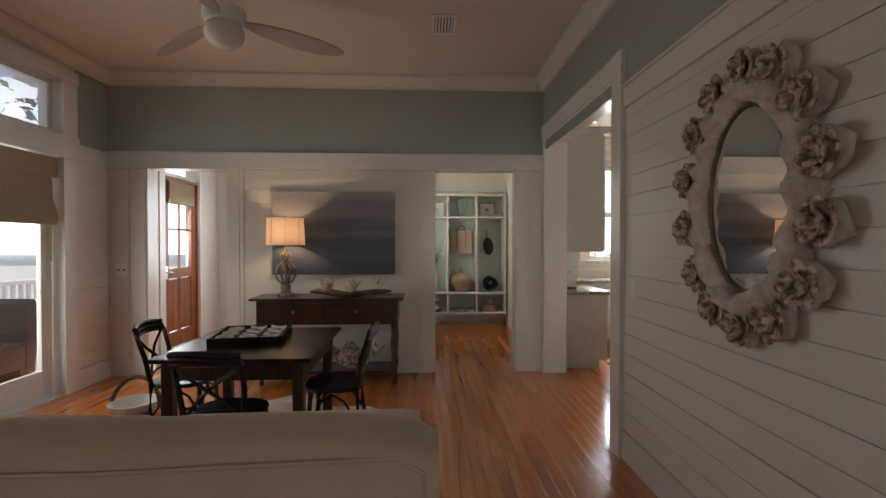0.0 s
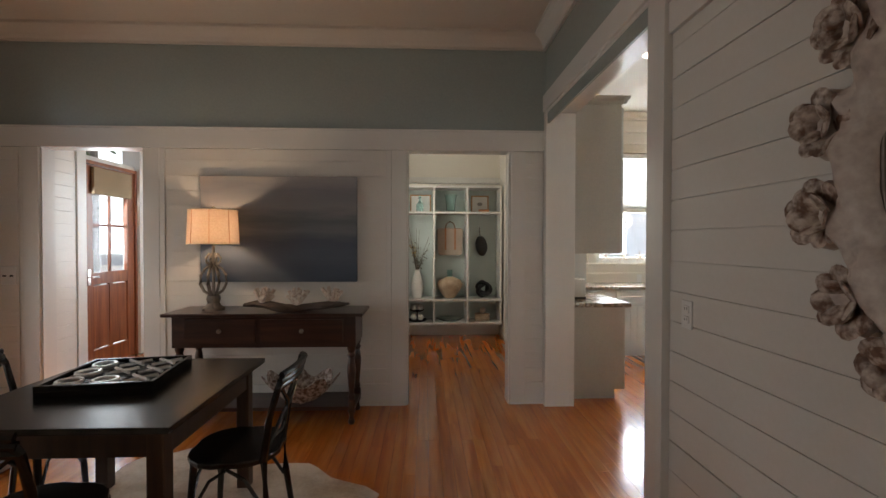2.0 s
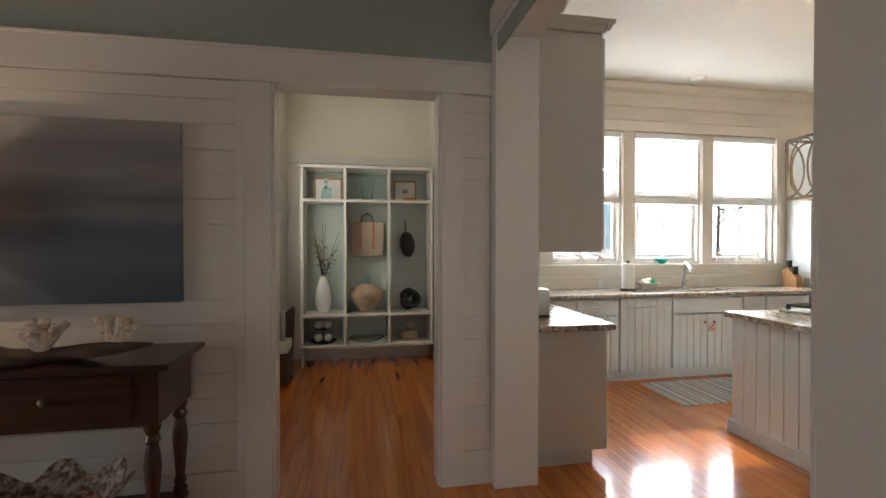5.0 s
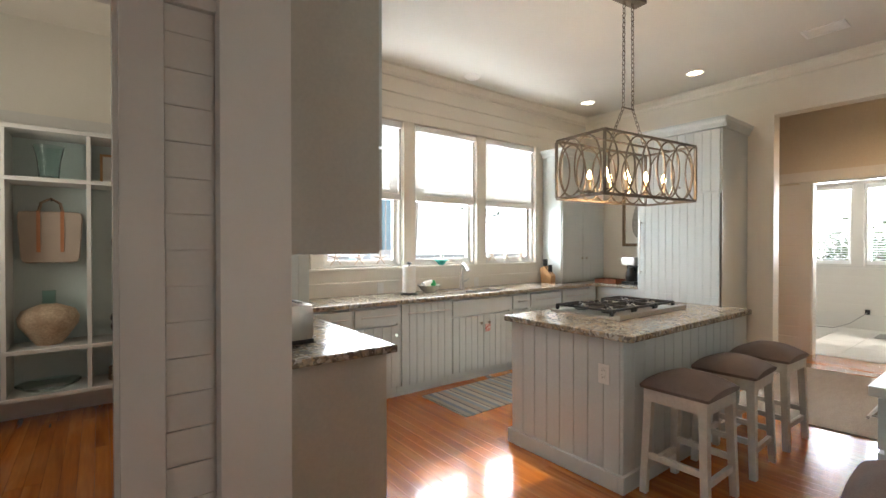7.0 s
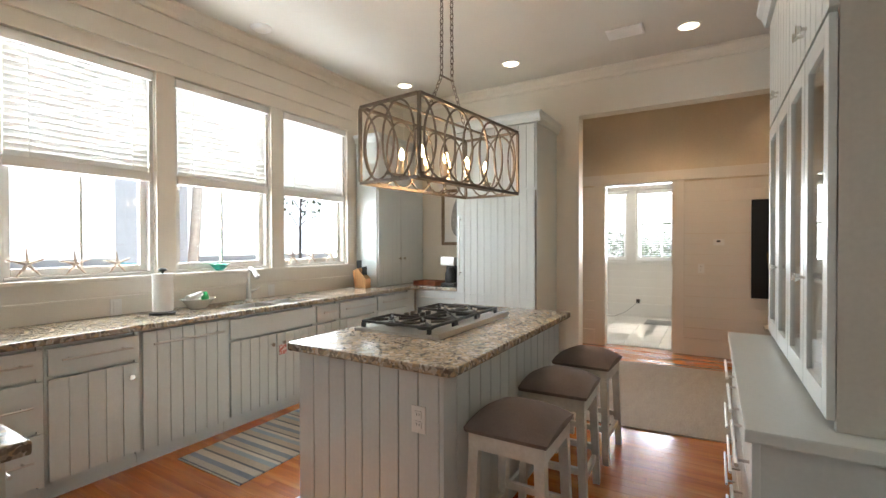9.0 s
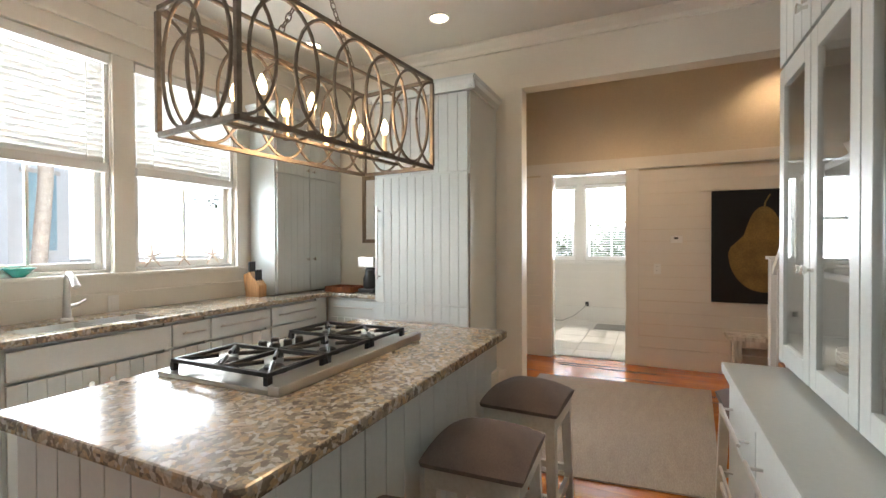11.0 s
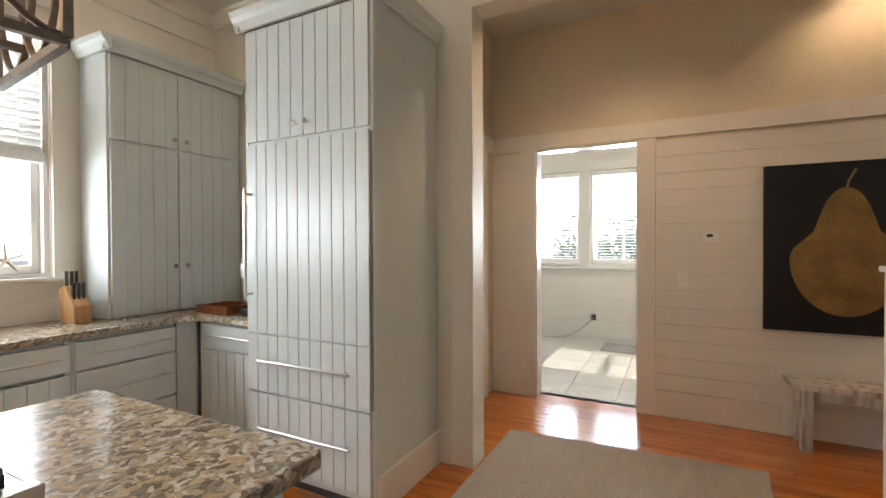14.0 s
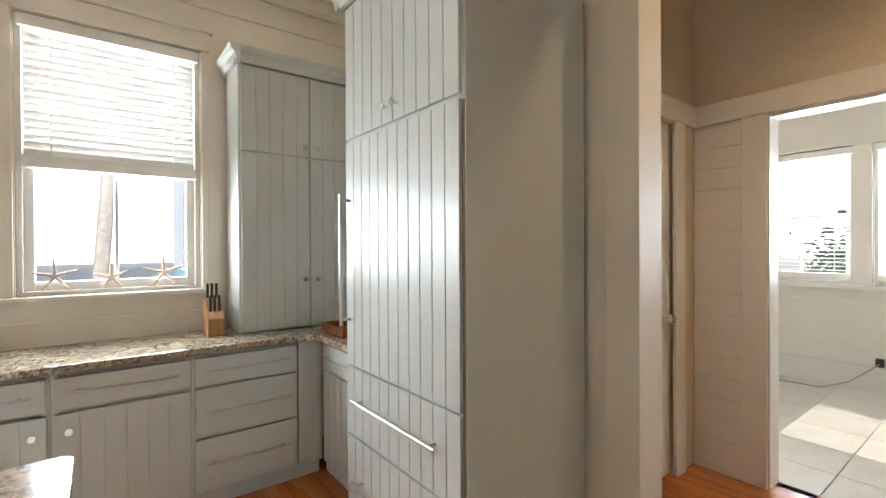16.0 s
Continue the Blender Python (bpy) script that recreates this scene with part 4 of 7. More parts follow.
base_unit(3.80, 4.66, [("doorr", 3.815, 4.225, 0.12, 0.68), ("doorl", 4.235, 4.645, 0.12, 0.68), ("plain", 3.815, 4.645, 0.70, 0.85)], "pale grey sink cabinet with two grooved doors")
base_unit(4.66, 4.955, [("drawer", 4.675, 4.94, 0.70, 0.85), ("doorr", 4.675, 4.94, 0.12, 0.68)], "narrow pale grey cabinet with drawer and grooved door")
base_unit(4.955, 5.53, [("drawer", 4.97, 5.515, 0.70, 0.85), ("doorl", 4.97, 5.515, 0.12, 0.68)], "pale grey cabinet with drawer and grooved door")
base_unit(5.53, 6.27, [("drawer", 5.545, 6.10, 0.70, 0.85), ("drawer", 5.545, 6.10, 0.42, 0.685), ("drawer", 5.545, 6.10, 0.12, 0.405), ("filler", 6.115, 6.26, 0.10, 0.872)], "pale grey cabinet with three drawers in the corner")
rc = thing("base_cabinet", (6.5, 6.4, 0), "pale grey cabinet beside the tall fridge", "cabinet", "base cabinets under the windows")
part("body", box(6.272, 6.17, 0.10, 6.81, 6.80, 0.872), M_CAB, rc)
part("toe_kick", box(6.31, 6.17, 0, 6.34, 6.86, 0.10), M_CAB, rc)
d = part("drawer_front", box(6.25, 6.18, 0.70, 6.272, 6.76, 0.85, 0.003), M_CAB, rc)
bar_pull(d, "x", 6.25, 6.24, 6.70, 0.785, -1)
d = grooved_part("door", rc, "x", 6.252, 6.18, 6.76, 0.12, 0.68, -1, 0.085)
knob(d, "x", 6.252, 6.24, 0.58, -1)


def slab(bm, outline, z0, z1, bevel=0.008):
    prism(bm, outline, "z", z0, z1)
    bmesh.ops.recalc_face_normals(bm, faces=bm.faces)
    bmesh.ops.bevel(bm, geom=[e for e in bm.edges if abs(e.verts[0].co.z - e.verts[1].co.z) < 1e-5], offset=bevel, segments=2, profile=0.6, affect="EDGES")
    return bm


top = thing("worktop", (4, 6.9, 0.875), "speckled brown granite worktop round the window wall", "worktop")
part("slab", slab(bmesh.new(), [(1.62, 5.22), (2.19, 5.22), (2.19, 6.78), (3.93, 6.78), (3.93, WN - 0.02), (1.62, WN - 0.02)], 0.875, 0.915), M_GRANITE, top)
part("slab", slab(bmesh.new(), [(3.932, 6.78), (4.66, 6.78), (4.66, 6.86), (3.932, 6.86)], 0.875, 0.915), M_GRANITE, top)
part("slab", slab(bmesh.new(), [(3.932, 7.17), (4.66, 7.17), (4.66, WN - 0.02), (3.932, WN - 0.02)], 0.875, 0.915), M_GRANITE, top)
part("slab", slab(bmesh.new(), [(4.662, 6.78), (6.15, 6.78), (6.21, 6.72), (6.21, 6.165), (6.81, 6.165), (6.81, WN - 0.02), (4.662, WN - 0.02)], 0.875, 0.915), M_GRANITE, top)
sink = thing("sink", (4.3, 6.98, 0.72), "double bowl stainless steel sink set under granite", "sink")
for a, b in ((3.935, 4.29), (4.31, 4.657)):
    bm = bmesh.new()
    bx(bm, a, 6.862, 0.70, b, 7.168, 0.71)
    bx(bm, a, 6.862, 0.71, a + 0.01, 7.168, 0.905), bx(bm, b - 0.01, 6.862, 0.71, b, 7.168, 0.905)
    bx(bm, a + 0.01, 6.862, 0.71, b - 0.01, 6.872, 0.905), bx(bm, a + 0.01, 7.158, 0.71, b - 0.01, 7.168, 0.905)
    part("bowl", bm, M_STEEL, sink)
part("divider", box(4.29, 6.87, 0.71, 4.31, 7.16, 0.895, 0.004), M_STEEL, sink)
tap = thing("tap", (4.27, 7.22, 0.915), "brushed steel pull-out kitchen tap behind the sink", "tap")
part("base", smooth(lathe(bmesh.new(), (4.27, 7.22, 0.915), [(0.032, 0), (0.032, 0.012), (0.024, 0.02), (0.021, 0.10), (0.019, 0.17)])), M_STEEL, tap)
part("spout", smooth(tube(bmesh.new(), [(4.27, 7.22, 1.08), (4.27, 7.218, 1.17), (4.268, 7.19, 1.205), (4.262, 7.14, 1.19), (4.255, 7.08, 1.13)], [0.016, 0.017, 0.018, 0.02, 0.022], 12)), M_STEEL, tap)
part("lever", smooth(tube(bmesh.new(), [(4.29, 7.22, 1.0), (4.33, 7.215, 1.01), (4.37, 7.21, 1.035)], [0.015, 0.01, 0.007], 10)), M_STEEL, tap)

# upper cabinets on the west wall and the peninsula below
uc = thing("wall_cabinet", (1.85, 6.1, 1.376), "tall greige wall cabinets ending over the peninsula", "cabinet")
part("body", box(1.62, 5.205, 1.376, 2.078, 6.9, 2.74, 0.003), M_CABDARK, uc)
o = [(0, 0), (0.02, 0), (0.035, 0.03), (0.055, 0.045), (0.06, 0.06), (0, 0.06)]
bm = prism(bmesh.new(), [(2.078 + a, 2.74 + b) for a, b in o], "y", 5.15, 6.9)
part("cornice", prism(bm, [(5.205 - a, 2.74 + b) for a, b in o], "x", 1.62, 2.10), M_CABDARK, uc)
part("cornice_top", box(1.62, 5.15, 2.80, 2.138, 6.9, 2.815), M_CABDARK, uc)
for k in range(4):
    ya = 5.215 + k * 0.42
    d = grooved_part("door", uc, "x", 2.10, ya, ya + 0.41, 1.39, 1.89, 1, 0.09)
    knob(d, "x", 2.10, ya + (0.36 if k % 2 == 0 else 0.05), 1.46, 1)
    grooved_part("door", uc, "x", 2.10, ya, ya + 0.41, 1.90, 2.72, 1, 0.09)
pn = thing("base_cabinet", (1.85, 6.0, 0), "greige peninsula cabinet with toe kick", "cabinet")
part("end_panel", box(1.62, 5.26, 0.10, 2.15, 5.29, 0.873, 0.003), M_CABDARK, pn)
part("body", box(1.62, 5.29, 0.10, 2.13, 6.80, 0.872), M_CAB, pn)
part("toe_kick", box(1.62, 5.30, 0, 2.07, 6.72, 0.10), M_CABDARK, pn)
for k in range(3):
    ya = 5.31 + k * 0.46
    for za, zb in ((0.70, 0.85), (0.42, 0.68), (0.12, 0.40)):
        d = part("drawer_front", box(2.13, ya, za, 2.152, ya + 0.44, zb, 0.003), M_CAB, pn)
        bar_pull(d, "x", 2.152, ya + 0.06, ya + 0.38, (za + zb) / 2, 1)
wc = thing("corner_cabinet", (2.0, 7.1, 0.917), "pale grey appliance cabinet standing on the worktop", "cabinet")
part("body", box(1.63, 6.98, 0.917, 2.40, WN - 0.03, 1.38, 0.003), M_CAB, wc)
for a, b, u in ((1.64, 2.01, 1.96), (2.02, 2.39, 2.07)):
    d = grooved_part("door", wc, "y", 6.96, a, b, 0.93, 1.37, -1, 0.09)
    knob(d, "y", 6.96, u, 1.27, -1)

toaster = thing("toaster", (1.86, 5.62, 0.917), "brushed steel two slot toaster on the peninsula", "toaster")
part("body", smooth(box(1.76, 5.50, 0.93, 1.96, 5.79, 1.12, 0.045)), M_STEEL, toaster)
part("base", box(1.765, 5.505, 0.917, 1.955, 5.785, 0.94, 0.005), M_BLACK, toaster)
part("slot", bx(box(1.81, 5.55, 1.119, 1.835, 5.74, 1.123), 1.885, 5.55, 1.119, 1.91, 5.74, 1.123), M_BLACK, toaster)
part("lever", box(1.958, 5.63, 1.02, 1.985, 5.67, 1.045, 0.004), M_BLACK, toaster)
toaster.location.x -= 0.09

# tall cabinet on the worktop, in the corner
TF = 7.035
tc = thing("tall_cabinet", (6.3, 7.15, 0.917), "pale grey grooved cabinet standing on the worktop", "cabinet")
part("body", box(5.83, TF + 0.02, 0.917, 6.80, WN - 0.022, 2.60, 0.003), M_CAB, tc)
for a, b, u in ((5.845, 6.275, 6.235), (6.283, 6.715, 6.323)):
    for za, zb, zk in ((0.93, 2.045, 1.24), (2.06, 2.59, 2.12)):
        d = grooved_part("door", tc, "y", TF, a, b, za, zb, -1, 0.086, 0.018, 0.0006)
        knob(d, "y", TF, u, zk, -1)
bm = prism(bmesh.new(), [(TF - a, 2.60 + 1.3 * b) for a, b in o], "x", 5.80, 6.80)
part("cornice", prism(bm, [(5.83 - a, 2.60 + 1.3 * b) for a, b in o], "y", TF - 0.06, WN - 0.03), M_CAB, tc)
part("cornice_top", box(5.77, TF - 0.06, 2.678, 6.80, WN - 0.03, 2.69), M_CAB, tc)

# panelled fridge
FX, FY0, FY1 = 6.12, 5.245, 6.145
fr = thing("fridge", (6.45, 5.7, 0), "tall built-in fridge with pale grooved panels and steel handles", "fridge")
part("body", box(FX + 0.02, FY0 + 0.012, 0.06, 6.805, FY1 - 0.002, 2.64), M_CAB, fr)
part("side_panel", box(FX + 0.015, FY0 - 0.008, 0.0, 6.805, FY0 + 0.012, 2.64, 0.003), M_CAB, fr)
part("side_panel", box(FX + 0.015, FY1 - 0.002, 0.0, 6.805, FY1 + 0.016, 2.64, 0.003), M_CAB, fr)
part("toe_kick", box(FX + 0.05, FY0 + 0.02, 0.0, FX + 0.07, FY1 - 0.01, 0.06), M_BLACK, fr)
d = grooved_part("door", fr, "x", FX, FY0 + 0.012, FY1 - 0.005, 0.875, 1.965, -1, 0.081, 0.022)
bm = rod(bmesh.new(), (FX - 0.05, FY1 - 0.045, 1.07), (FX - 0.05, FY1 - 0.045, 1.71), 0.009)
for z in (1.10, 1.68):
    rod(bm, (FX, FY1 - 0.045, z), (FX - 0.05, FY1 - 0.045, z), 0.008)
part("bar_handle", bm, M_STEEL, d, "long brushed steel handle")
for za, zb in ((0.535, 0.865), (0.10, 0.525)):
    d = grooved_part("drawer_front", fr, "x", FX, FY0 + 0.012, FY1 - 0.005, za, zb, -1, 0.081, 0.022)
    bar_pull(d, "x", FX, FY0 + 0.12, FY1 - 0.12, (za + zb) / 2 + 0.02, -1, 0.008)
for a, b, u in ((FY0 + 0.012, 5.69, 5.655), (5.696, FY1 - 0.005, 5.735)):
    d = grooved_part("top_door", fr, "x", FX, a, b, 1.985, 2.63, -1, 0.081, 0.022)
    knob(d, "x", FX, u, 2.05, -1)
bm = prism(bmesh.new(), [(FX - a, 2.64 + 1.5 * b) for a, b in o], "y", FY0 - 0.06, FY1 + 0.06)
prism(bm, [(FY0 - 0.008 - a, 2.64 + 1.5 * b) for a, b in o], "x", FX - 0.03, 6.80)
part("cornice", prism(bm, [(FY1 + 0.016 + a, 2.64 + 1.5 * b) for a, b in o], "x", FX - 0.03, 6.80), M_CAB, fr)
part("cornice_top", box(FX - 0.06, FY0 - 0.07, 2.73, 6.80, FY1 + 0.07, 2.742), M_CAB, fr)

part("skirting", box(FX + 0.035, FY0 - 0.03, 0, 6.80, FY0 - 0.008, 0.2, 0.004), M_CREAM, fr)
part("hinge_gap", box(FX + 0.012, FY0 - 0.003, 0.54, FX + 0.018, FY0 + 0.011, 1.96), M_SHADOWGAP, fr)

fp = thing("framed_print", (6.82, 6.55, 1.35), "grey leaf print in a weathered wooden frame", "picture")
for a, b, za, zb in ((6.28, 6.32, 1.40, 2.12), (6.72, 6.76, 1.40, 2.12), (6.32, 6.72, 1.40, 1.44), (6.32, 6.72, 2.08, 2.12)):
    part("frame", box(6.795, a, za, 6.826, b, zb, 0.004), M_FRAMEWOOD, fp)
part("print", box(6.815, 6.32, 1.44, 6.826, 6.72, 2.08), M_WHITEPL, fp)
bm = prism(bmesh.new(), [(6.52 + 0.10 * math.sin(2 * math.pi * k / 20) * (1 - 0.3 * math.cos(2 * math.pi * k / 20)), 1.76 + 0.25 * math.cos(2 * math.pi * k / 20)) for k in range(20)], "x", 6.811, 6.8155)
part("leaf_motif", bm, M_GREYCUSH, fp)
cm = thing("coffee_maker", (6.45, 6.42, 0.917), "black and steel coffee maker on the worktop", "coffee maker")
part("base", box(6.36, 6.33, 0.917, 6.58, 6.51, 0.95, 0.006), M_BLACK, cm)
part("tower", box(6.49, 6.33, 0.95, 6.58, 6.51, 1.20, 0.006), M_BLACK, cm)
part("head", box(6.36, 6.33, 1.16, 6.49, 6.51, 1.26, 0.008), M_STEEL, cm)
part("carafe", smooth(lathe(bmesh.new(), (6.425, 6.42, 0.952), [(0.05, 0), (0.06, 0.03), (0.06, 0.10), (0.04, 0.15), (0.04, 0.18)])), M_BLACK, cm)
tray = thing("tray", (6.4, 6.6, 0.917), "reddish wooden tray on the worktop", "tray")
part("bottom", box(6.28, 6.54, 0.917, 6.52, 6.85, 0.927), M_DOORWOOD, tray)
part("rim", bx(bx(bx(box(6.28, 6.54, 0.927, 6.292, 6.85, 0.97), 6.508, 6.54, 0.927, 6.52, 6.85, 0.97), 6.292, 6.54, 0.927, 6.508, 6.552, 0.97), 6.292, 6.838, 0.927, 6.508, 6.85, 0.97), M_DOORWOOD, tray)

# island
isl = thing("island", (4.2, 5.1, 0), "pale grey boarded kitchen island with granite top", "island")
body = part("body", box(3.37, 4.70, 0.02, 5.02, 5.55, 0.872), M_CAB, isl)
for k in range(8):
    w = (5.548 - 4.702) / 8
    part("board", box(3.352, 4.702 + k * w, 0.10, 3.372, 4.702 + (k + 1) * w - 0.005, 0.872, 0.003), M_CAB, isl)
for k in range(14):
    w = (5.02 - 3.36) / 14
    part("board", box(3.36 + k * w, 4.682, 0.10, 3.36 + (k + 1) * w - 0.005, 4.702, 0.872, 0.003), M_CAB, isl)
part("plinth", box(3.335, 4.665, 0, 5.04, 4.70, 0.10, 0.006), M_CAB, isl)
part("plinth", box(3.335, 4.70, 0, 3.37, 5.57, 0.10, 0.006), M_CAB, isl)
part("plinth", box(3.37, 5.55, 0, 5.04, 5.57, 0.10, 0.006), M_CAB, isl)
part("granite_top", slab(bmesh.new(), [(3.33, 4.61), (5.06, 4.61), (5.08, 4.63), (5.08, 5.58), (5.06, 5.60), (3.33, 5.60), (3.31, 5.58), (3.31, 4.63)], 0.873, 0.913), M_GRANITE, isl, "polished speckled granite top")


def socket(place, axis, out, label, category="socket"):
    x, y, z = place
    t = thing("wall_socket", place, label, category)
    if axis == "x":
        pl = part("plate", box(x, y - 0.036, z - 0.058, x + out * 0.006, y + 0.036, z + 0.058, 0.002), M_WHITEPL, t)
        for dz in (-0.022, 0.022):
            part("outlet", box(x + out * 0.004, y - 0.017, z + dz - 0.016, x + out * 0.009, y + 0.017, z + dz + 0.016, 0.003), M_WHITEPL, pl)
            for dy in (-0.007, 0.007):
                part("slit", box(x + out * 0.0085, y + dy - 0.0012, z + dz - 0.003, x + out * 0.0095, y + dy + 0.0012, z + dz + 0.008), M_BLACK, pl)
    else:
        pl = part("plate", box(x - 0.036, y, z - 0.058, x + 0.036, y + out * 0.006, z + 0.058, 0.002), M_WHITEPL, t)
        for dz in (-0.022, 0.022):
            part("outlet", box(x - 0.017, y + out * 0.004, z + dz - 0.016, x + 0.017, y + out * 0.009, z + dz + 0.016, 0.003), M_WHITEPL, pl)
    return t


socket((3.352, 4.80, 0.66), "x", -1, "white double socket on the island end")
socket((3.30, WN - 0.018, 0.975), "y", -1, "white socket above the worktop")
socket((4.62, WN - 0.018, 0.975), "y", -1, "white socket above the worktop")
socket((1.361, 2.93, 1.18), "x", -1, "white switch plate on the shiplap wall", "switch")
socket((8.276, 3.84, 1.10), "x", -1, "white switch plate on the hall wall", "switch")
th = thing("thermostat", (8.276, 3.65, 1.43), "small white wall thermostat with dark display", "thermostat")
part("case", box(8.25, 3.59, 1.39, 8.278, 3.71, 1.47, 0.006), M_WHITEPL, th)
part("display", box(8.247, 3.635, 1.43, 8.252, 3.675, 1.452), M_BLACK, th)

# gas cooktop
ck = thing("cooktop", (4.2, 5.3, 0.914), "stainless gas cooktop with black cast iron grates", "cooktop")
part("front_rail", box(3.74, 4.935, 0.9135, 4.68, 4.983, 0.946, 0.005), M_STEEL, ck, "raised brushed steel downdraft bar")
part("tray", box(3.74, 4.985, 0.9135, 4.68, 5.52, 0.93, 0.006), M_STEEL, ck)
for k in range(3):
    a, b = 3.77 + k * 0.295, 3.77 + k * 0.295 + 0.285
    bm = bmesh.new()
    za, zb = 0.958, 0.972
    back = 5.26 if k == 1 else 5.478
    for yy in (5.02, 5.24, 5.478):
        if yy <= back:
            bx(bm, a, yy - 0.008, za, b, yy + 0.008, zb)
    for xx in (a + 0.008, b - 0.008):
        bx(bm, xx - 0.008, 5.02, za, xx + 0.008, back, zb)
    for yc in (5.13, 5.36):
        if yc > back:
            continue
        for q in range(4):
            an = math.pi / 4 + q * math.pi / 2
            cx = (a + b) / 2
            rod(bm, (cx + 0.035 * math.cos(an), yc + 0.03 * math.sin(an), 0.968), (cx + 0.18 * math.cos(an) * 0.9, yc + 0.14 * math.sin(an), 0.965), 0.008, n=6)
    for xx in (a + 0.008, b - 0.008):
        for yy in (5.02, back):
            bx(bm, xx - 0.010, yy - 0.010, 0.93, xx + 0.010, yy + 0.010, za)
    part("grate", bm, M_IRON, ck, "black cast iron grate")
    for yc in (5.13, 5.36):
        if k == 1 and yc > 5.3:
            continue
        part("burner", smooth(lathe(bmesh.new(), ((a + b) / 2, yc, 0.93), [(0.05, 0), (0.05, 0.008), (0.036, 0.012), (0.034, 0.02), (0.03, 0.022)])), M_IRON, ck)
for q in range(5):
    part("control_knob", smooth(lathe(bmesh.new(), (4.14 + 0.07 * (q % 3), 5.35 + 0.075 * (q // 3), 0.93), [(0.024, 0), (0.024, 0.006), (0.019, 0.01), (0.018, 0.036), (0.014, 0.04)], 14)), M_BLACK, ck, "black control knob")


# bar stools
def bar_stool(place, label, turn=0):
    s = thing("bar_stool", (0, 0, 0), label, "stool", "bar stools with taupe seats")
    h = 0.17
    for sx in (-1, 1):
        for sy in (-1, 1):
            bm = bmesh.new()
            rod(bm, (sx * (h + 0.012), sy * (h + 0.012) * 0.92, 0), (sx * (h - 0.012), sy * (h - 0.012) * 0.92, 0.60), 0.026, 0.032, 4)
            part("leg", bm, M_STOOLW, s)
    for sx in (-1, 1):
        part("stretcher", box(sx * h - 0.012, -0.15, 0.20, sx * h + 0.012, 0.15, 0.235, 0.003), M_STOOLW, s)
    for sy in (-1, 1):
        part("stretcher", box(-0.16, sy * 0.155 - 0.012, 0.14, 0.16, sy * 0.155 + 0.012, 0.175, 0.003), M_STOOLW, s)
    bm = bmesh.new()
    for sx in (-1, 1):
        bx(bm, sx * 0.172 - 0.012, -0.17, 0.53, sx * 0.172 + 0.012, 0.17, 0.60)
    for sy in (-1, 1):
        bx(bm, -0.16, sy * 0.158 - 0.012, 0.53, 0.16, sy * 0.158 + 0.012, 0.60)
    part("apron", bm, M_STOOLW, s)
    bm = bmesh.new()
    bmesh.ops.create_grid(bm, x_segments=14, y_segments=12, size=1)
    for v in bm.verts:
        x, y = v.co.x, v.co.y
        edge = max(abs(x), abs(y))
        v.co = Vector((x * 0.207, y * 0.19, 0.645 - 0.025 * x * x + 0.06 * (1 - abs(edge) ** 2.5) * (1 - 0.4 * y * y)))
        r = max(0, abs(x) - 0.8) + max(0, abs(y) - 0.8)
        v.co.x *= 1 - 0.05 * r
        v.co.y *= 1 - 0.05 * r
    rim = [e for e in bm.edges if e.is_boundary]
    ext = bmesh.ops.extrude_edge_only(bm, edges=rim)["geom"]
    low = [v for v in ext if isinstance(v, bmesh.types.BMVert)]
    for v in low:
        v.co.x, v.co.y, v.co.z = v.co.x * 0.97, v.co.y * 0.97, 0.602
    bmesh.ops.contextual_create(bm, geom=[e for e in bm.edges if e.is_boundary])
    part("seat", smooth(bm, 60), M_SEAT, s, "domed taupe velvet seat")
    s.matrix_basis = pose(*place, 0, 0, turn)
    return s


stool = bar_stool((3.66, 4.455, 0), "whitewashed bar stool with taupe seat at the island")
for p, r in (((4.30, 4.46, 0), 2), ((4.93, 4.455, 0), -2)):
    copy_thing(stool, pose(*p, 0, 0, r))
tagged(copy_thing(stool, pose(3.05, 3.45, 0, 0, 0, 1)), "whitewashed bar stool with taupe seat beside the buffet end")
tagged(copy_thing(stool, pose(5.2, 3.41, 0, 0, 0, 1)), "whitewashed bar stool with taupe seat near the stairs")

# buffet and glazed hutch
BY = 3.637
bf = thing("buffet", (4.05, 3.3, 0), "pale grey buffet with drawers and painted top", "cabinet")
part("body", box(3.28, 3.045, 0.08, 4.80, BY - 0.04, 0.86), M_CAB, bf)
part("toe_kick", box(3.30, 3.045, 0, 4.78, BY - 0.10, 0.08), M_CAB, bf)
part("top", box(3.245, 3.045, 0.862, 4.85, BY, 0.90, 0.006), M_CAB, bf, "painted pale grey top")
for k in range(3):
    a = 3.29 + k * 0.505
    for za, zb in ((0.66, 0.85), (0.38, 0.645), (0.10, 0.365)):
        d = part("drawer_front", box(a, BY - 0.042, za, a + 0.49, BY - 0.02, zb, 0.003), M_CAB, bf)
        bar_pull(d, "y", BY - 0.02, a + 0.05, a + 0.44, (za + zb) / 2, 1)
HY = 3.445
hu = thing("glazed_hutch", (4.1, 3.2, 0.90), "pale grey hutch with glazed doors full of plates", "cabinet")
HX0, HX1 = 3.34, 4.85
part("back_panel", box(HX0, 3.045, 0.902, HX1, 3.06, 2.64), M_CAB, hu)
# left side is shaded by its darker colour, unlike the right one
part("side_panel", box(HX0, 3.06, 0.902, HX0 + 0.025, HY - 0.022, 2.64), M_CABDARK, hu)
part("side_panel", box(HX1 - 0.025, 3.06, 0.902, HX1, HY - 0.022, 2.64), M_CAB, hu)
part("top_panel", box(HX0, 3.06, 2.64, HX1, HY, 2.67), M_CAB, hu)
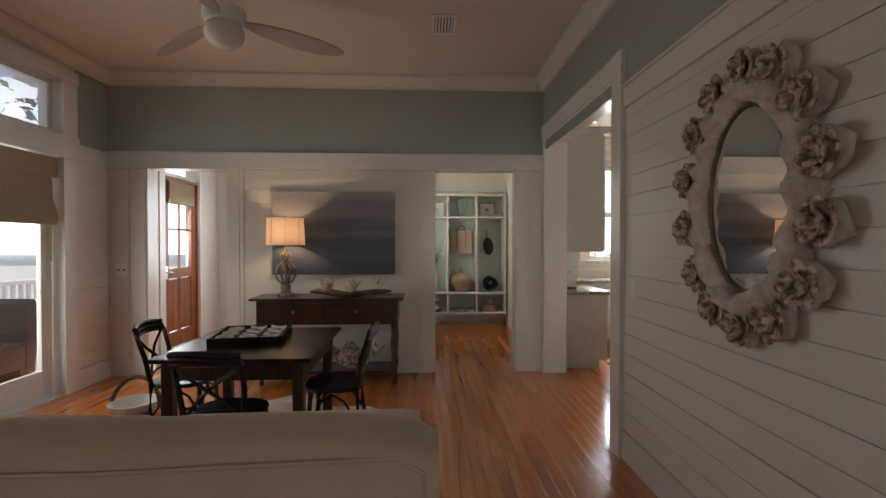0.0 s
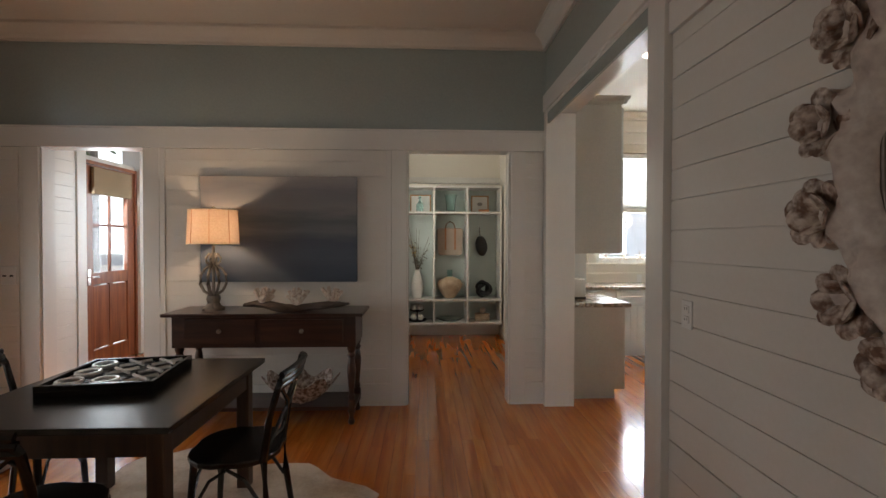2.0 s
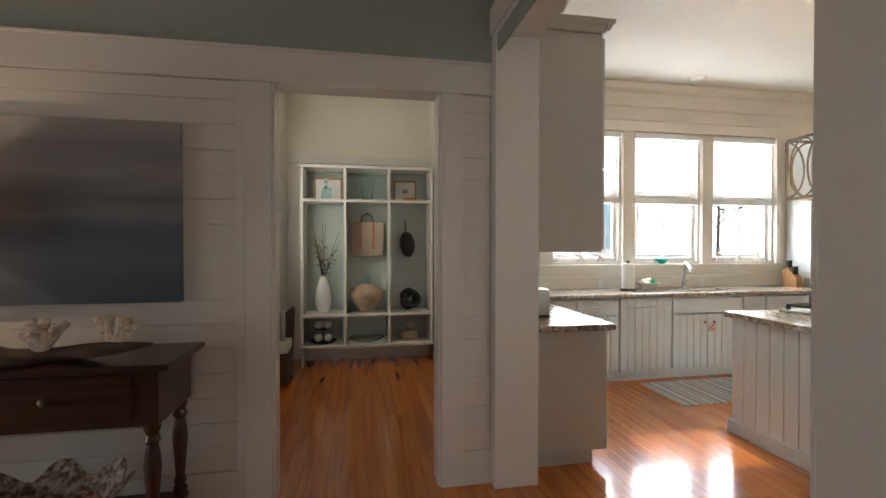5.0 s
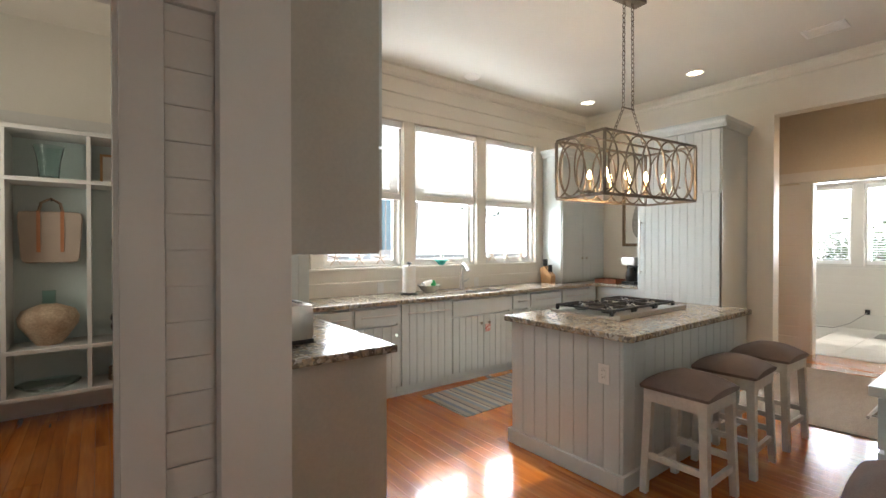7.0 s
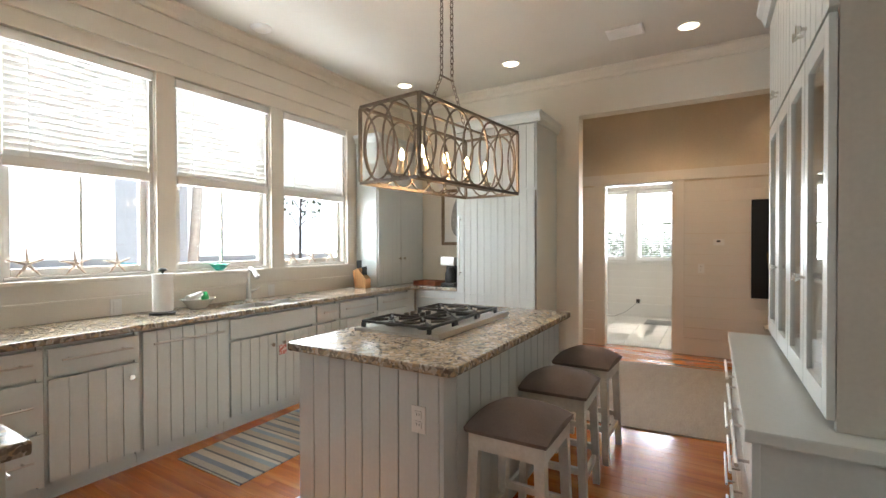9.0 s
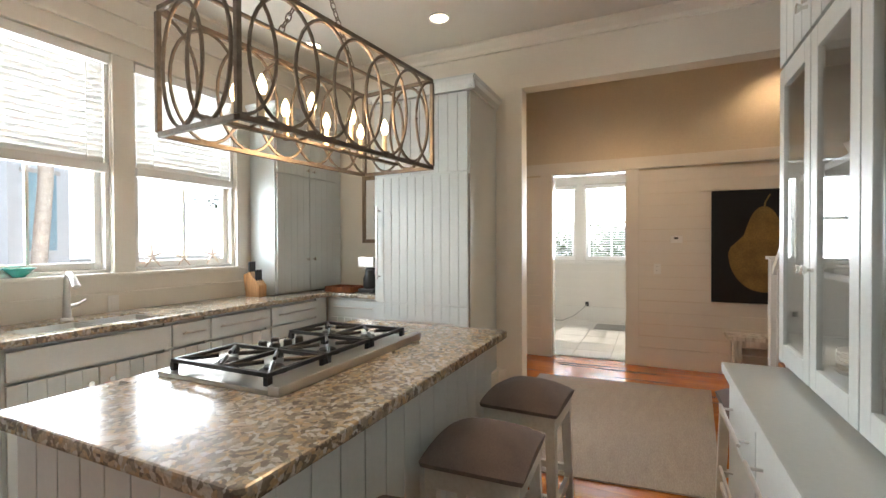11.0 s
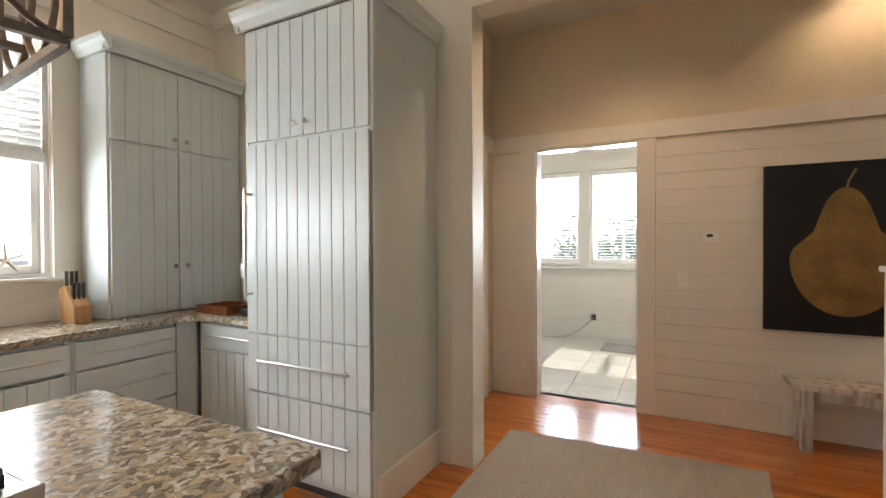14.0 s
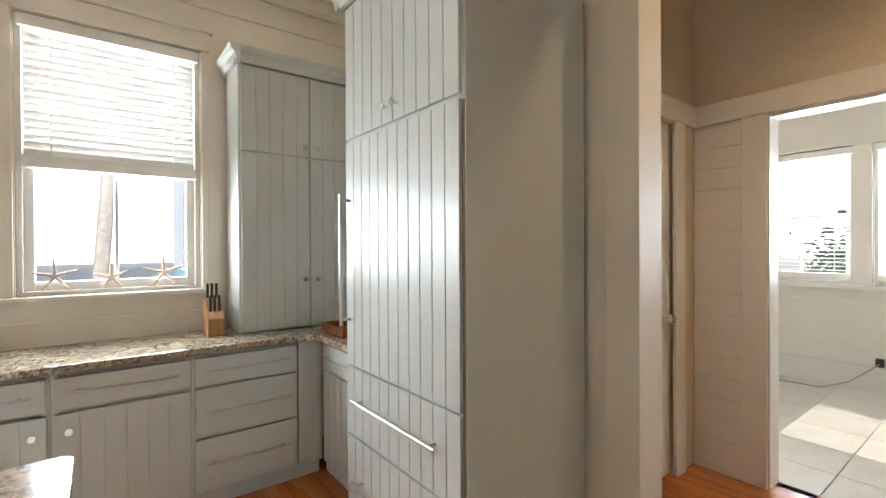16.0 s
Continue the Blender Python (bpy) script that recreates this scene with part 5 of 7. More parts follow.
part("cornice", prism(bmesh.new(), [(HY + a, 2.64 + 1.5 * b) for a, b in o], "x", HX0 - 0.05, HX1 + 0.05), M_CAB, hu)
for z in (0.905, 1.27, 1.62, 2.04):
    part("shelf", box(HX0 + 0.026, 3.062, z, HX1 - 0.026, HY - 0.06, z + 0.02), M_CAB, hu)
part("partition", box(4.11, 3.062, 0.925, 4.13, HY - 0.05, 2.04), M_CAB, hu)
w = (HX1 - HX0) / 4
for k in range(4):
    a, b = HX0 + k * w + 0.004, HX0 + (k + 1) * w - 0.004
    d = part("glazed_door", bx(box(a, HY - 0.02, 0.93, a + 0.06, HY, 2.045, 0.003), b - 0.06, HY - 0.02, 0.93, b, HY, 2.045, 0.003), M_CAB, hu)
    part("rail", box(a + 0.06, HY - 0.02, 0.93, b - 0.06, HY, 1.0, 0.003), M_CAB, d)
    part("rail", box(a + 0.06, HY - 0.02, 1.975, b - 0.06, HY, 2.045, 0.003), M_CAB, d)
    part("pane", box(a + 0.055, HY - 0.012, 0.995, b - 0.055, HY - 0.008, 1.98), M_GLASS, d)
    knob(d, "y", HY, b - 0.03 if k % 2 == 0 else a + 0.03, 1.30, 1)
    d = grooved_part("top_door", hu, "y", HY, a, b, 2.06, 2.63, 1, 0.09)
    knob(d, "y", HY, b - 0.03 if k % 2 == 0 else a + 0.03, 2.14, 1)
rng = random.Random(8)
for zi, z in enumerate((0.925, 1.29, 1.64)):
    for xc in (3.55, 3.86, 4.32, 4.66):
        if zi in (0, 1):
            st = thing("plate_stack", (xc, 3.20, z), "stack of white plates on a hutch shelf", "plates", "plate stacks in the hutch")
            for q in range(rng.randint(5, 9) if zi == 0 else rng.randint(2, 4)):
                part("plate", smooth(lathe(bmesh.new(), (xc, 3.20, z + 0.001 + q * 0.014), [(0.06, 0), (0.065, 0.003), (0.12, 0.016), (0.12, 0.019), (0.06, 0.006)], 18)), M_CERAMIC, st)
        elif zi == 2 and xc > 3.6:
            bw = thing("bowl", (xc, 3.20, z), "white bowl on a hutch shelf", "bowl", "bowls in the hutch")
            part("body", smooth(lathe(bmesh.new(), (xc, 3.20, z), [(0.04, 0), (0.05, 0.004), (0.09, 0.05), (0.105, 0.085), (0.10, 0.085), (0.05, 0.02)], 18)), M_CERAMIC, bw)

# chandelier
ch = thing("chandelier", (4.196, 5.151, 3.3), "rectangular weathered iron chandelier with ringed sides and candles", "chandelier")
cx0, cx1, cy0, cy1, cz0, cz1 = 3.667, 4.725, 4.934, 5.368, 1.76, 2.186
cx, cy = (cx0 + cx1) / 2, (cy0 + cy1) / 2
r = 0.0085
for za in (cz0, cz1):
    for yy in (cy0, cy1):
        part("rail", box(cx0, yy - r, za - r, cx1, yy + r, za + r, 0.002), M_BRONZE, ch)
    for xx in (cx0, cx1):
        part("rail", box(xx - r, cy0 + r, za - r, xx + r, cy1 - r, za + r, 0.002), M_BRONZE, ch)
for xx in (cx0, cx1):
    for yy in (cy0, cy1):
        part("post", box(xx - r, yy - r, cz0 + r, xx + r, yy + r, cz1 - r, 0.002), M_BRONZE, ch)


def ring(axis, at, c, ru, rz, cz):
    pts = []
    for k in range(28):
        a = 2 * math.pi * k / 28
        u, z = c + ru * math.cos(a), cz + rz * math.sin(a)
        pts.append((u, at, z) if axis == "y" else (at, u, z))
    return smooth(tube(bmesh.new(), pts, 0.0065, 6, True), 60)


zc, rz = (cz0 + cz1) / 2, (cz1 - cz0) / 2 - 0.008
for yy in (cy0, cy1):
    for k in range(5):
        part("hoop", ring("y", yy, cx0 + 0.176 + k * 0.176, 0.138, rz, zc), M_BRONZE, ch)
    for s, xx in ((-1, cx0), (1, cx1)):
        part("hoop", smooth(tube(bmesh.new(), [(xx - s * (0.138 * math.cos(a)), yy, zc + rz * math.sin(a)) for a in [math.pi * (k / 14 - 0.5) for k in range(15)]], 0.0065, 6), 60), M_BRONZE, ch)
for xx in (cx0, cx1):
    for k in range(2):
        part("hoop", ring("x", xx, cy0 + 0.145 + k * 0.145, 0.115, rz, zc), M_BRONZE, ch)
part("centre_bar", box(cx0, cy - 0.012, cz0 + 0.03, cx1, cy + 0.012, cz0 + 0.042, 0.002), M_BRONZE, ch)
for k in range(4):
    for s in (-1, 1):
        px, py = cx0 + 0.19 + k * 0.225, cy + s * 0.075
        part("arm", rod(bmesh.new(), (px, cy, cz0 + 0.036), (px, py, cz0 + 0.05), 0.005), M_BRONZE, ch)
        cup = part("candle_cup", smooth(lathe(bmesh.new(), (px, py, cz0 + 0.045), [(0.006, 0), (0.022, 0.01), (0.024, 0.016), (0.012, 0.018)], 12)), M_BRONZE, ch)
        part("candle", rod(bmesh.new(), (px, py, cz0 + 0.06), (px, py, cz0 + 0.14), 0.0115, n=12), M_CANDLE, cup, "cream candle sleeve")
        part("bulb", smooth(lathe(bmesh.new(), (px, py, cz0 + 0.14), [(0.008, 0), (0.016, 0.018), (0.0175, 0.03), (0.012, 0.052), (0.003, 0.072)], 12)), M_BULB, cup, "lit flame-shaped bulb")


def chain(a, b):
    a, b = Vector(a), Vector(b)
    n = int((b - a).length / 0.034)
    bm = bmesh.new()
    q = (b - a).to_track_quat("Z", "Y")
    for k in range(n):
        c = a + (b - a) * ((k + 0.5) / n)
        pts = []
        for j in range(10):
            an = 2 * math.pi * j / 10
            v = Vector((0.011 * math.cos(an), 0, 0.024 * math.sin(an))) if k % 2 else Vector((0, 0.011 * math.cos(an), 0.024 * math.sin(an)))
            pts.append(c + q @ v)
        tube(bm, pts, 0.0028, 5, True)
    return bm


for s in (-1, 1):
    part("chain", chain((cx + s * 0.2, cy, cz1), (cx + s * 0.055, cy, cz1 + 0.27)), M_BRONZE, ch)
    part("chain", chain((cx + s * 0.055, cy, cz1 + 0.27), (cx + s * 0.05, cy, 3.27)), M_BRONZE, ch)
part("top_bar", rod(bmesh.new(), (cx0, cy, cz1), (cx1, cy, cz1), 0.008), M_BRONZE, ch)
part("spacer", rod(bmesh.new(), (cx - 0.07, cy, cz1 + 0.27), (cx + 0.07, cy, cz1 + 0.27), 0.006), M_BRONZE, ch)
part("canopy", smooth(box(cx - 0.15, cy - 0.055, 3.265, cx + 0.15, cy + 0.055, 3.30, 0.012)), M_BRONZE, ch)
ch.rotation_euler = (0, 0, -0.108)

# ceiling fittings
for px, py in ((6.13, 6.86), (6.17, 5.53), (6.2, 3.9), (2.49, 6.75), (2.455, 5.41)):
    cl = thing("downlight", (px, py, 3.3), "recessed round ceiling downlight, lit", "ceiling light", "recessed ceiling lights")
    part("trim_ring", smooth(tube(bmesh.new(), [(px + 0.085 * math.cos(2 * math.pi * k / 24), py + 0.085 * math.sin(2 * math.pi * k / 24), 3.297) for k in range(24)], 0.011, 8, True), 60), M_WHITEPL, cl)
    part("lens", rod(bmesh.new(), (px, py, 3.2945), (px, py, 3.299), 0.078, n=24), M_CANLIGHT, cl)
sd = thing("smoke_detector", (4.32, 7.09, 3.3), "round off-white unlit ceiling fitting", "smoke detector")
part("base", smooth(lathe(bmesh.new(), (4.32, 7.09, 3.27), [(0.05, 0), (0.065, 0.008), (0.085, 0.022), (0.09, 0.03)], 24)), M_WHITEPL, sd)


def vent(x, y, z, sx, sy):
    v = thing("ceiling_vent", (x, y, z), "white slotted ceiling air vent", "vent")
    part("backing", box(x - sx, y - sy, z - 0.004, x + sx, y + sy, z - 0.001), M_BLACK, v)
    part("frame", bx(bx(bx(box(x - sx, y - sy, z - 0.012, x - sx + 0.02, y + sy, z - 0.001), x + sx - 0.02, y - sy, z - 0.012, x + sx, y + sy, z - 0.001), x - sx, y - sy, z - 0.012, x + sx, y - sy + 0.02, z - 0.0015), x - sx, y + sy - 0.02, z - 0.012, x + sx, y + sy, z - 0.0015), M_WHITEPL, v)
    for k in range(6):
        c = x - sx + 0.035 + k * (2 * sx - 0.07) / 5
        part("slat", box(c - 0.008, y - sy + 0.02, z - 0.011, c + 0.008, y + sy - 0.02, z - 0.006), M_WHITEPL, v)


vent(6.03, 4.39, 3.3, 0.10, 0.15)
vent(0.16, 3.9, CEIL, 0.10, 0.17)


# ---- living room ----
tb = thing("dining_table", (-1.28, 3.42, 0), "black topped square dining table with brown base", "table")
part("tabletop", box(-1.71, 2.87, 0.735, -0.715, 3.92, 0.762, 0.004), M_BLACKWOOD, tb)
for xx in (-1.67, -0.85):
    for yy in (2.95, 3.82):
        part("leg", box(xx, yy, 0, xx + 0.07, yy + 0.07, 0.735, 0.005), M_BROWNWOOD, tb)
for yy in (2.975, 3.855):
    part("apron", box(-1.60, yy, 0.60, -0.85, yy + 0.025, 0.735), M_BROWNWOOD, tb)
for xx in (-1.645, -0.815):
    part("apron", box(xx, 3.02, 0.60, xx + 0.025, 3.82, 0.735), M_BROWNWOOD, tb)

gb = thing("noughts_and_crosses_board", (-1.30, 3.5, 0.762), "black wooden noughts and crosses tray with white pieces", "board game")
bm = box(-0.25, -0.25, 0, 0.25, 0.25, 0.03, 0.003)
bx(bm, -0.25, -0.25, 0.03, 0.25, -0.235, 0.055), bx(bm, -0.25, 0.235, 0.03, 0.25, 0.25, 0.055)
bx(bm, -0.25, -0.235, 0.03, -0.235, 0.235, 0.055), bx(bm, 0.235, -0.235, 0.03, 0.25, 0.235, 0.055)
turn = Matrix.Translation((-1.30, 3.5, 0.762)) @ Matrix.Rotation(radians(8), 4, "Z")
bmesh.ops.transform(bm, matrix=turn, verts=bm.verts)
part("tray", bm, M_BLACKWOOD, gb)
for i in range(3):
    for j in range(3):
        c = Vector(((i - 1) * 0.155, (j - 1) * 0.155, 0.045))
        bm = bmesh.new()
        if (i == 0) or (i == 1 and j == 0):
            tube(bm, [c + Vector((0.052 * math.cos(2 * math.pi * k / 18), 0.052 * math.sin(2 * math.pi * k / 18), 0)) for k in range(18)], 0.009, 6, True)
        else:
            rod(bm, c + Vector((-0.055, -0.055, 0)), c + Vector((0.055, 0.055, 0)), 0.009, n=6)
            rod(bm, c + Vector((-0.055, 0.055, 0.004)), c + Vector((0.055, -0.055, 0.004)), 0.009, n=6)
        bmesh.ops.transform(bm, matrix=turn, verts=bm.verts)
        part("playing_piece", bm, M_CERAMIC, gb)
        bm = box(c.x - 0.07, c.y - 0.07, 0.03, c.x + 0.07, c.y + 0.07, 0.036, 0.002)
        bmesh.ops.transform(bm, matrix=turn, verts=bm.verts)
        part("square", bm, M_IRON, gb)


def dining_chair():
    c = thing("dining_chair", (0, 0, 0), "dark bentwood dining chair with crossed back at table", "chair", "chairs round the table")
    bm = bmesh.new()
    o2 = [(0.21 * math.cos(a) * (1 + 0.12 * abs(math.sin(2 * a))), 0.21 * math.sin(a) * (1 + 0.12 * abs(math.sin(2 * a)))) for a in [2 * math.pi * k / 24 for k in range(24)]]
    part("seat", slab(bm, o2, 0.435, 0.465, 0.008), M_BLACKWOOD, c)
    for s in (-1, 1):
        part("front_leg", smooth(tube(bmesh.new(), [(s * 0.16, 0.15, 0.44), (s * 0.175, 0.165, 0.2), (s * 0.18, 0.175, 0)], [0.018, 0.016, 0.013], 8)), M_BLACKWOOD, c)
        part("back_leg", smooth(tube(bmesh.new(), [(s * 0.18, -0.215, 0), (s * 0.17, -0.18, 0.25), (s * 0.17, -0.17, 0.45), (s * 0.19, -0.20, 0.65), (s * 0.20, -0.245, 0.80), (s * 0.17, -0.265, 0.86)], [0.014, 0.017, 0.018, 0.017, 0.016, 0.016], 8)), M_BLACKWOOD, c)
        part("side_bow", smooth(tube(bmesh.new(), [(s * 0.17, 0.16, 0.22), (s * 0.165, 0.08, 0.36), (s * 0.165, 0, 0.41), (s * 0.165, -0.08, 0.36), (s * 0.17, -0.17, 0.22)], 0.009, 6)), M_BLACKWOOD, c)
    part("front_bow", smooth(tube(bmesh.new(), [(-0.17, 0.165, 0.22), (-0.1, 0.16, 0.36), (0, 0.16, 0.41), (0.1, 0.16, 0.36), (0.17, 0.165, 0.22)], 0.009, 6)), M_BLACKWOOD, c)
    bm = bmesh.new()
    for z in (0.80, 0.83, 0.86):
        tube(bm, [(-0.2, -0.245 - (z - 0.8) * 0.3, z), (-0.12, -0.275 - (z - 0.8) * 0.3, z + 0.012), (0, -0.29 - (z - 0.8) * 0.3, z + 0.016), (0.12, -0.275 - (z - 0.8) * 0.3, z + 0.012), (0.2, -0.245 - (z - 0.8) * 0.3, z)], 0.017, 8)
    part("top_rail", smooth(bm), M_BLACKWOOD, c)
    for s in (-1, 1):
        part("cross_slat", smooth(tube(bmesh.new(), [(s * 0.165, -0.175, 0.48), (s * 0.06, -0.215, 0.60), (-s * 0.06, -0.25, 0.70), (-s * 0.185, -0.255, 0.80)], 0.011, 6)), M_BLACKWOOD, c)
    part("lower_rail", smooth(tube(bmesh.new(), [(-0.17, -0.175, 0.53), (0, -0.205, 0.53), (0.17, -0.175, 0.53)], 0.01, 6)), M_BLACKWOOD, c)
    return c


chair = dining_chair()
chair.matrix_basis = pose(-0.66, 3.40, 0, 0, 0, 92)
for p, r in (((-1.20, 2.84, 0), -4), ((-1.82, 3.55, 0), -84)):
    copy_thing(chair, pose(*p, 0, 0, r))

hide = thing("cowhide_rug", (-1.0, 3.0, 0), "pale cowhide rug with ragged outline on the floor", "rug")
rng = random.Random(4)
pts = []
for k in range(60):
    a = 2 * math.pi * k / 60
    rr = 1 + 0.16 * math.sin(4 * a + 0.6) + 0.08 * math.sin(9 * a) + rng.uniform(-0.02, 0.02)
    pts.append((-1.08 + 0.90 * rr * math.cos(a), 3.52 + 0.82 * rr * math.sin(a)))
part("hide", prism(bmesh.new(), pts, "z", 0.001, 0.008), M_HIDE, hide)

# console table under the painting
ct = thing("console_table", (-1.05, 5.0, 0), "dark mahogany console table with two drawers and turned legs", "console table")
X0, X1, Y0, Y1 = -1.79, -0.225, 4.69, 5.15
part("top", slab(bmesh.new(), [(X0, Y0), (X1, Y0), (X1, Y1), (X0, Y1)], 0.885, 0.912, 0.007), M_DARKWOOD, ct)
part("case", box(X0 + 0.06, Y0 + 0.05, 0.635, X1 - 0.06, Y1 - 0.02, 0.885, 0.003), M_DARKWOOD, ct)
for a, b in ((X0 + 0.16, -1.075), (-1.035, X1 - 0.16)):
    d = part("drawer_front", box(a, Y0 + 0.04, 0.67, b, Y0 + 0.055, 0.86, 0.005), M_DARKWOOD, ct)
    part("knob", smooth(ball(bmesh.new(), ((a + b) / 2, Y0 + 0.025, 0.77), 0.018)), M_BRONZE, d, "small dull metal knob")
prof = [(0.02, 0), (0.028, 0.02), (0.02, 0.05), (0.018, 0.07), (0.03, 0.10), (0.032, 0.11), (0.032, 0.19), (0.022, 0.2), (0.03, 0.22), (0.02, 0.25), (0.028, 0.34), (0.036, 0.44), (0.03, 0.5), (0.022, 0.54), (0.034, 0.56), (0.024, 0.585), (0.034, 0.61), (0.034, 0.64)]
for xx in (X0 + 0.10, X1 - 0.10):
    for yy in (Y0 + 0.09, Y1 - 0.06):
        part("turned_leg", smooth(lathe(bmesh.new(), (xx, yy, 0), prof, 14)), M_DARKWOOD, ct)
part("lower_shelf", box(X0 + 0.07, Y0 + 0.06, 0.12, X1 - 0.07, Y1 - 0.03, 0.15, 0.004), M_DARKWOOD, ct)

# table lamp
lx, ly = -1.48, 4.91
tl = thing("table_lamp", (lx, ly, 0.912), "lit table lamp with cream drum shade and turned wood cage base", "lamp")
part("foot", smooth(lathe(bmesh.new(), (lx, ly, 0.912), [(0.085, 0), (0.085, 0.02), (0.06, 0.035), (0.045, 0.06), (0.055, 0.09), (0.05, 0.12), (0.035, 0.13)])), M_LAMPWOOD, tl)
for k in range(8):
    a = math.pi * k / 8 * 2
    pts = [(lx + rr * math.cos(a), ly + rr * math.sin(a), 0.912 + z) for rr, z in ((0.03, 0.13), (0.075, 0.16), (0.105, 0.22), (0.10, 0.29), (0.07, 0.34), (0.03, 0.37))]
    part("cage_rib", smooth(tube(bmesh.new(), pts, 0.010, 6)), M_LAMPWOOD, tl)
    pts = [(lx + rr * math.cos(a), ly + rr * math.sin(a), 0.912 + z) for rr, z in ((0.025, 0.37), (0.055, 0.40), (0.06, 0.43), (0.03, 0.47))]
    part("cage_rib", smooth(tube(bmesh.new(), pts, 0.009, 6)), M_LAMPWOOD, tl)
part("stem", rod(bmesh.new(), (lx, ly, 1.03), (lx, ly, 1.50), 0.012), M_LAMPWOOD, tl)
bm = bmesh.new()
a0 = []
for zz, rr in ((1.46, 0.199), (1.737, 0.186)):
    a0.append([bm.verts.new((lx + rr * math.cos(2 * math.pi * k / 32), ly + rr * math.sin(2 * math.pi * k / 32), zz)) for k in range(32)])
for k in range(32):
    bm.faces.new((a0[0][k], a0[0][(k + 1) % 32], a0[1][(k + 1) % 32], a0[1][k]))
M_SHADE2 = bpy.data.materials.new("lit_translucent_linen")
M_SHADE2.use_nodes = True
nn, ll = M_SHADE2.node_tree.nodes, M_SHADE2.node_tree.links
nn.remove(nn["Principled BSDF"])
dif, trn, mxs = nn.new("ShaderNodeBsdfDiffuse"), nn.new("ShaderNodeBsdfTranslucent"), nn.new("ShaderNodeMixShader")
nz, tcx, rp = nn.new("ShaderNodeTexNoise"), nn.new("ShaderNodeTexCoord"), nn.new("ShaderNodeMixRGB")
nz.inputs["Scale"].default_value = 90
ll.new(tcx.outputs["Object"], nz.inputs[0]), ll.new(nz.outputs[0], rp.inputs[0])
rp.inputs[1].default_value, rp.inputs[2].default_value = (0.46, 0.32, 0.22, 1), (0.66, 0.50, 0.37, 1)
ll.new(rp.outputs[0], dif.inputs[0]), ll.new(rp.outputs[0], trn.inputs[0])
mxs.inputs[0].default_value = 0.2
ll.new(dif.outputs[0], mxs.inputs[1]), ll.new(trn.outputs[0], mxs.inputs[2]), ll.new(mxs.outputs[0], nn["Material Output"].inputs[0])
sh = part("shade", smooth(bm, 60), M_SHADE2, tl, "glowing cream linen drum shade")
for zz, rr in ((1.46, 0.2), (1.737, 0.187)):
    part("shade_rim", tube(bmesh.new(), [(lx + rr * math.cos(2 * math.pi * k / 32), ly + rr * math.sin(2 * math.pi * k / 32), zz) for k in range(32)], 0.004, 6, True), M_SHADE, tl)
part("bulb", smooth(ball(bmesh.new(), (lx, ly, 1.515), 0.026, 1, 1, 1.2)), M_BULB, tl, "lit bulb")
for k in range(8):
    a = 2 * math.pi * (k + 0.35) / 8
    part("shade_seam", rod(bmesh.new(), (lx + 0.2 * math.cos(a), ly + 0.2 * math.sin(a), 1.46), (lx + 0.187 * math.cos(a), ly + 0.187 * math.sin(a), 1.737), 0.0025, n=6), M_STRAP, tl)
part("finial", smooth(ball(rod(bmesh.new(), (lx, ly, 1.6), (lx, ly, 1.75), 0.004), (lx, ly, 1.76), 0.014)), M_LAMPWOOD, tl)

pic = thing("painting", (-1.11, 5.16, 1.11), "large grey blue seascape canvas over the console", "painting")
part("canvas", box(-1.695, 5.135, 1.125, -0.335, 5.181, 2.055, 0.003), M_SEA, pic)

dwood = thing("driftwood_bowl", (-0.85, 4.82, 0.912), "long driftwood centrepiece on the console table", "centrepiece")
bm = bmesh.new()
pts = [(-1.20 + 0.085 * k, 4.82 + 0.02 * math.sin(k * 1.3), 0.945 + 0.012 * math.sin(k * 0.9) + 0.004 * abs(k - 5)) for k in range(11)]
tube(bm, pts, [0.012, 0.026, 0.032, 0.034, 0.033, 0.034, 0.033, 0.032, 0.03, 0.022, 0.01], 10)
for v in bm.verts:
    v.co.y = 4.82 + (v.co.y - 4.82) * 2.3
    v.co += Vector((0, 0, 0.008 * noise.noise(v.co * 30)))
part("trough", smooth(bm, 70), M_BARK, dwood)
rng = random.Random(11)
for xc in (-1.03, -0.78, -0.49):
    cr = thing("coral_piece", (xc, 4.82, 0.965), "cream branching coral on the driftwood", "coral", "corals on the console")
    for q in range(14):
        a, lean = rng.uniform(0, 6.28), rng.uniform(0.02, 0.085)
        h = rng.uniform(0.08, 0.15)
        base = Vector((xc, 4.82, 0.955))
        tip = base + Vector((math.cos(a) * lean * 1.3, math.sin(a) * lean * 0.8, h))
        mid = base.lerp(tip, 0.5) + Vector((rng.uniform(-0.012, 0.012), rng.uniform(-0.012, 0.012), 0.01))
        bm = tube(bmesh.new(), [base, mid, tip], [0.022, 0.018, 0.014], 7)
        rod(bm, mid, mid + Vector((rng.uniform(-0.04, 0.04), rng.uniform(-0.03, 0.03), 0.035)), 0.015, 0.010, 6)
        part("branch", smooth(bm, 70), M_CORAL, cr)

# giant clam shell under the console
shb = thing("clam_shell", (-0.75, 4.85, 0.15), "large grey white fluted clam shell bowl on console shelf", "shell")
bm = bmesh.new()
rings = []
for i in range(9):
    u = i / 8
    row = []
    for k in range(48):
        a = 2 * math.pi * k / 48
        wave = 1 + 0.09 * u * math.cos(7 * a)
        row.append(bm.verts.new((-0.75 + 0.30 * u ** 0.8 * wave * math.cos(a), 4.85 + 0.19 * u ** 0.8 * wave * math.sin(a), 0.155 + 0.20 * u ** 1.7 + 0.04 * u * u * math.cos(7 * a))))
    rings.append(row)
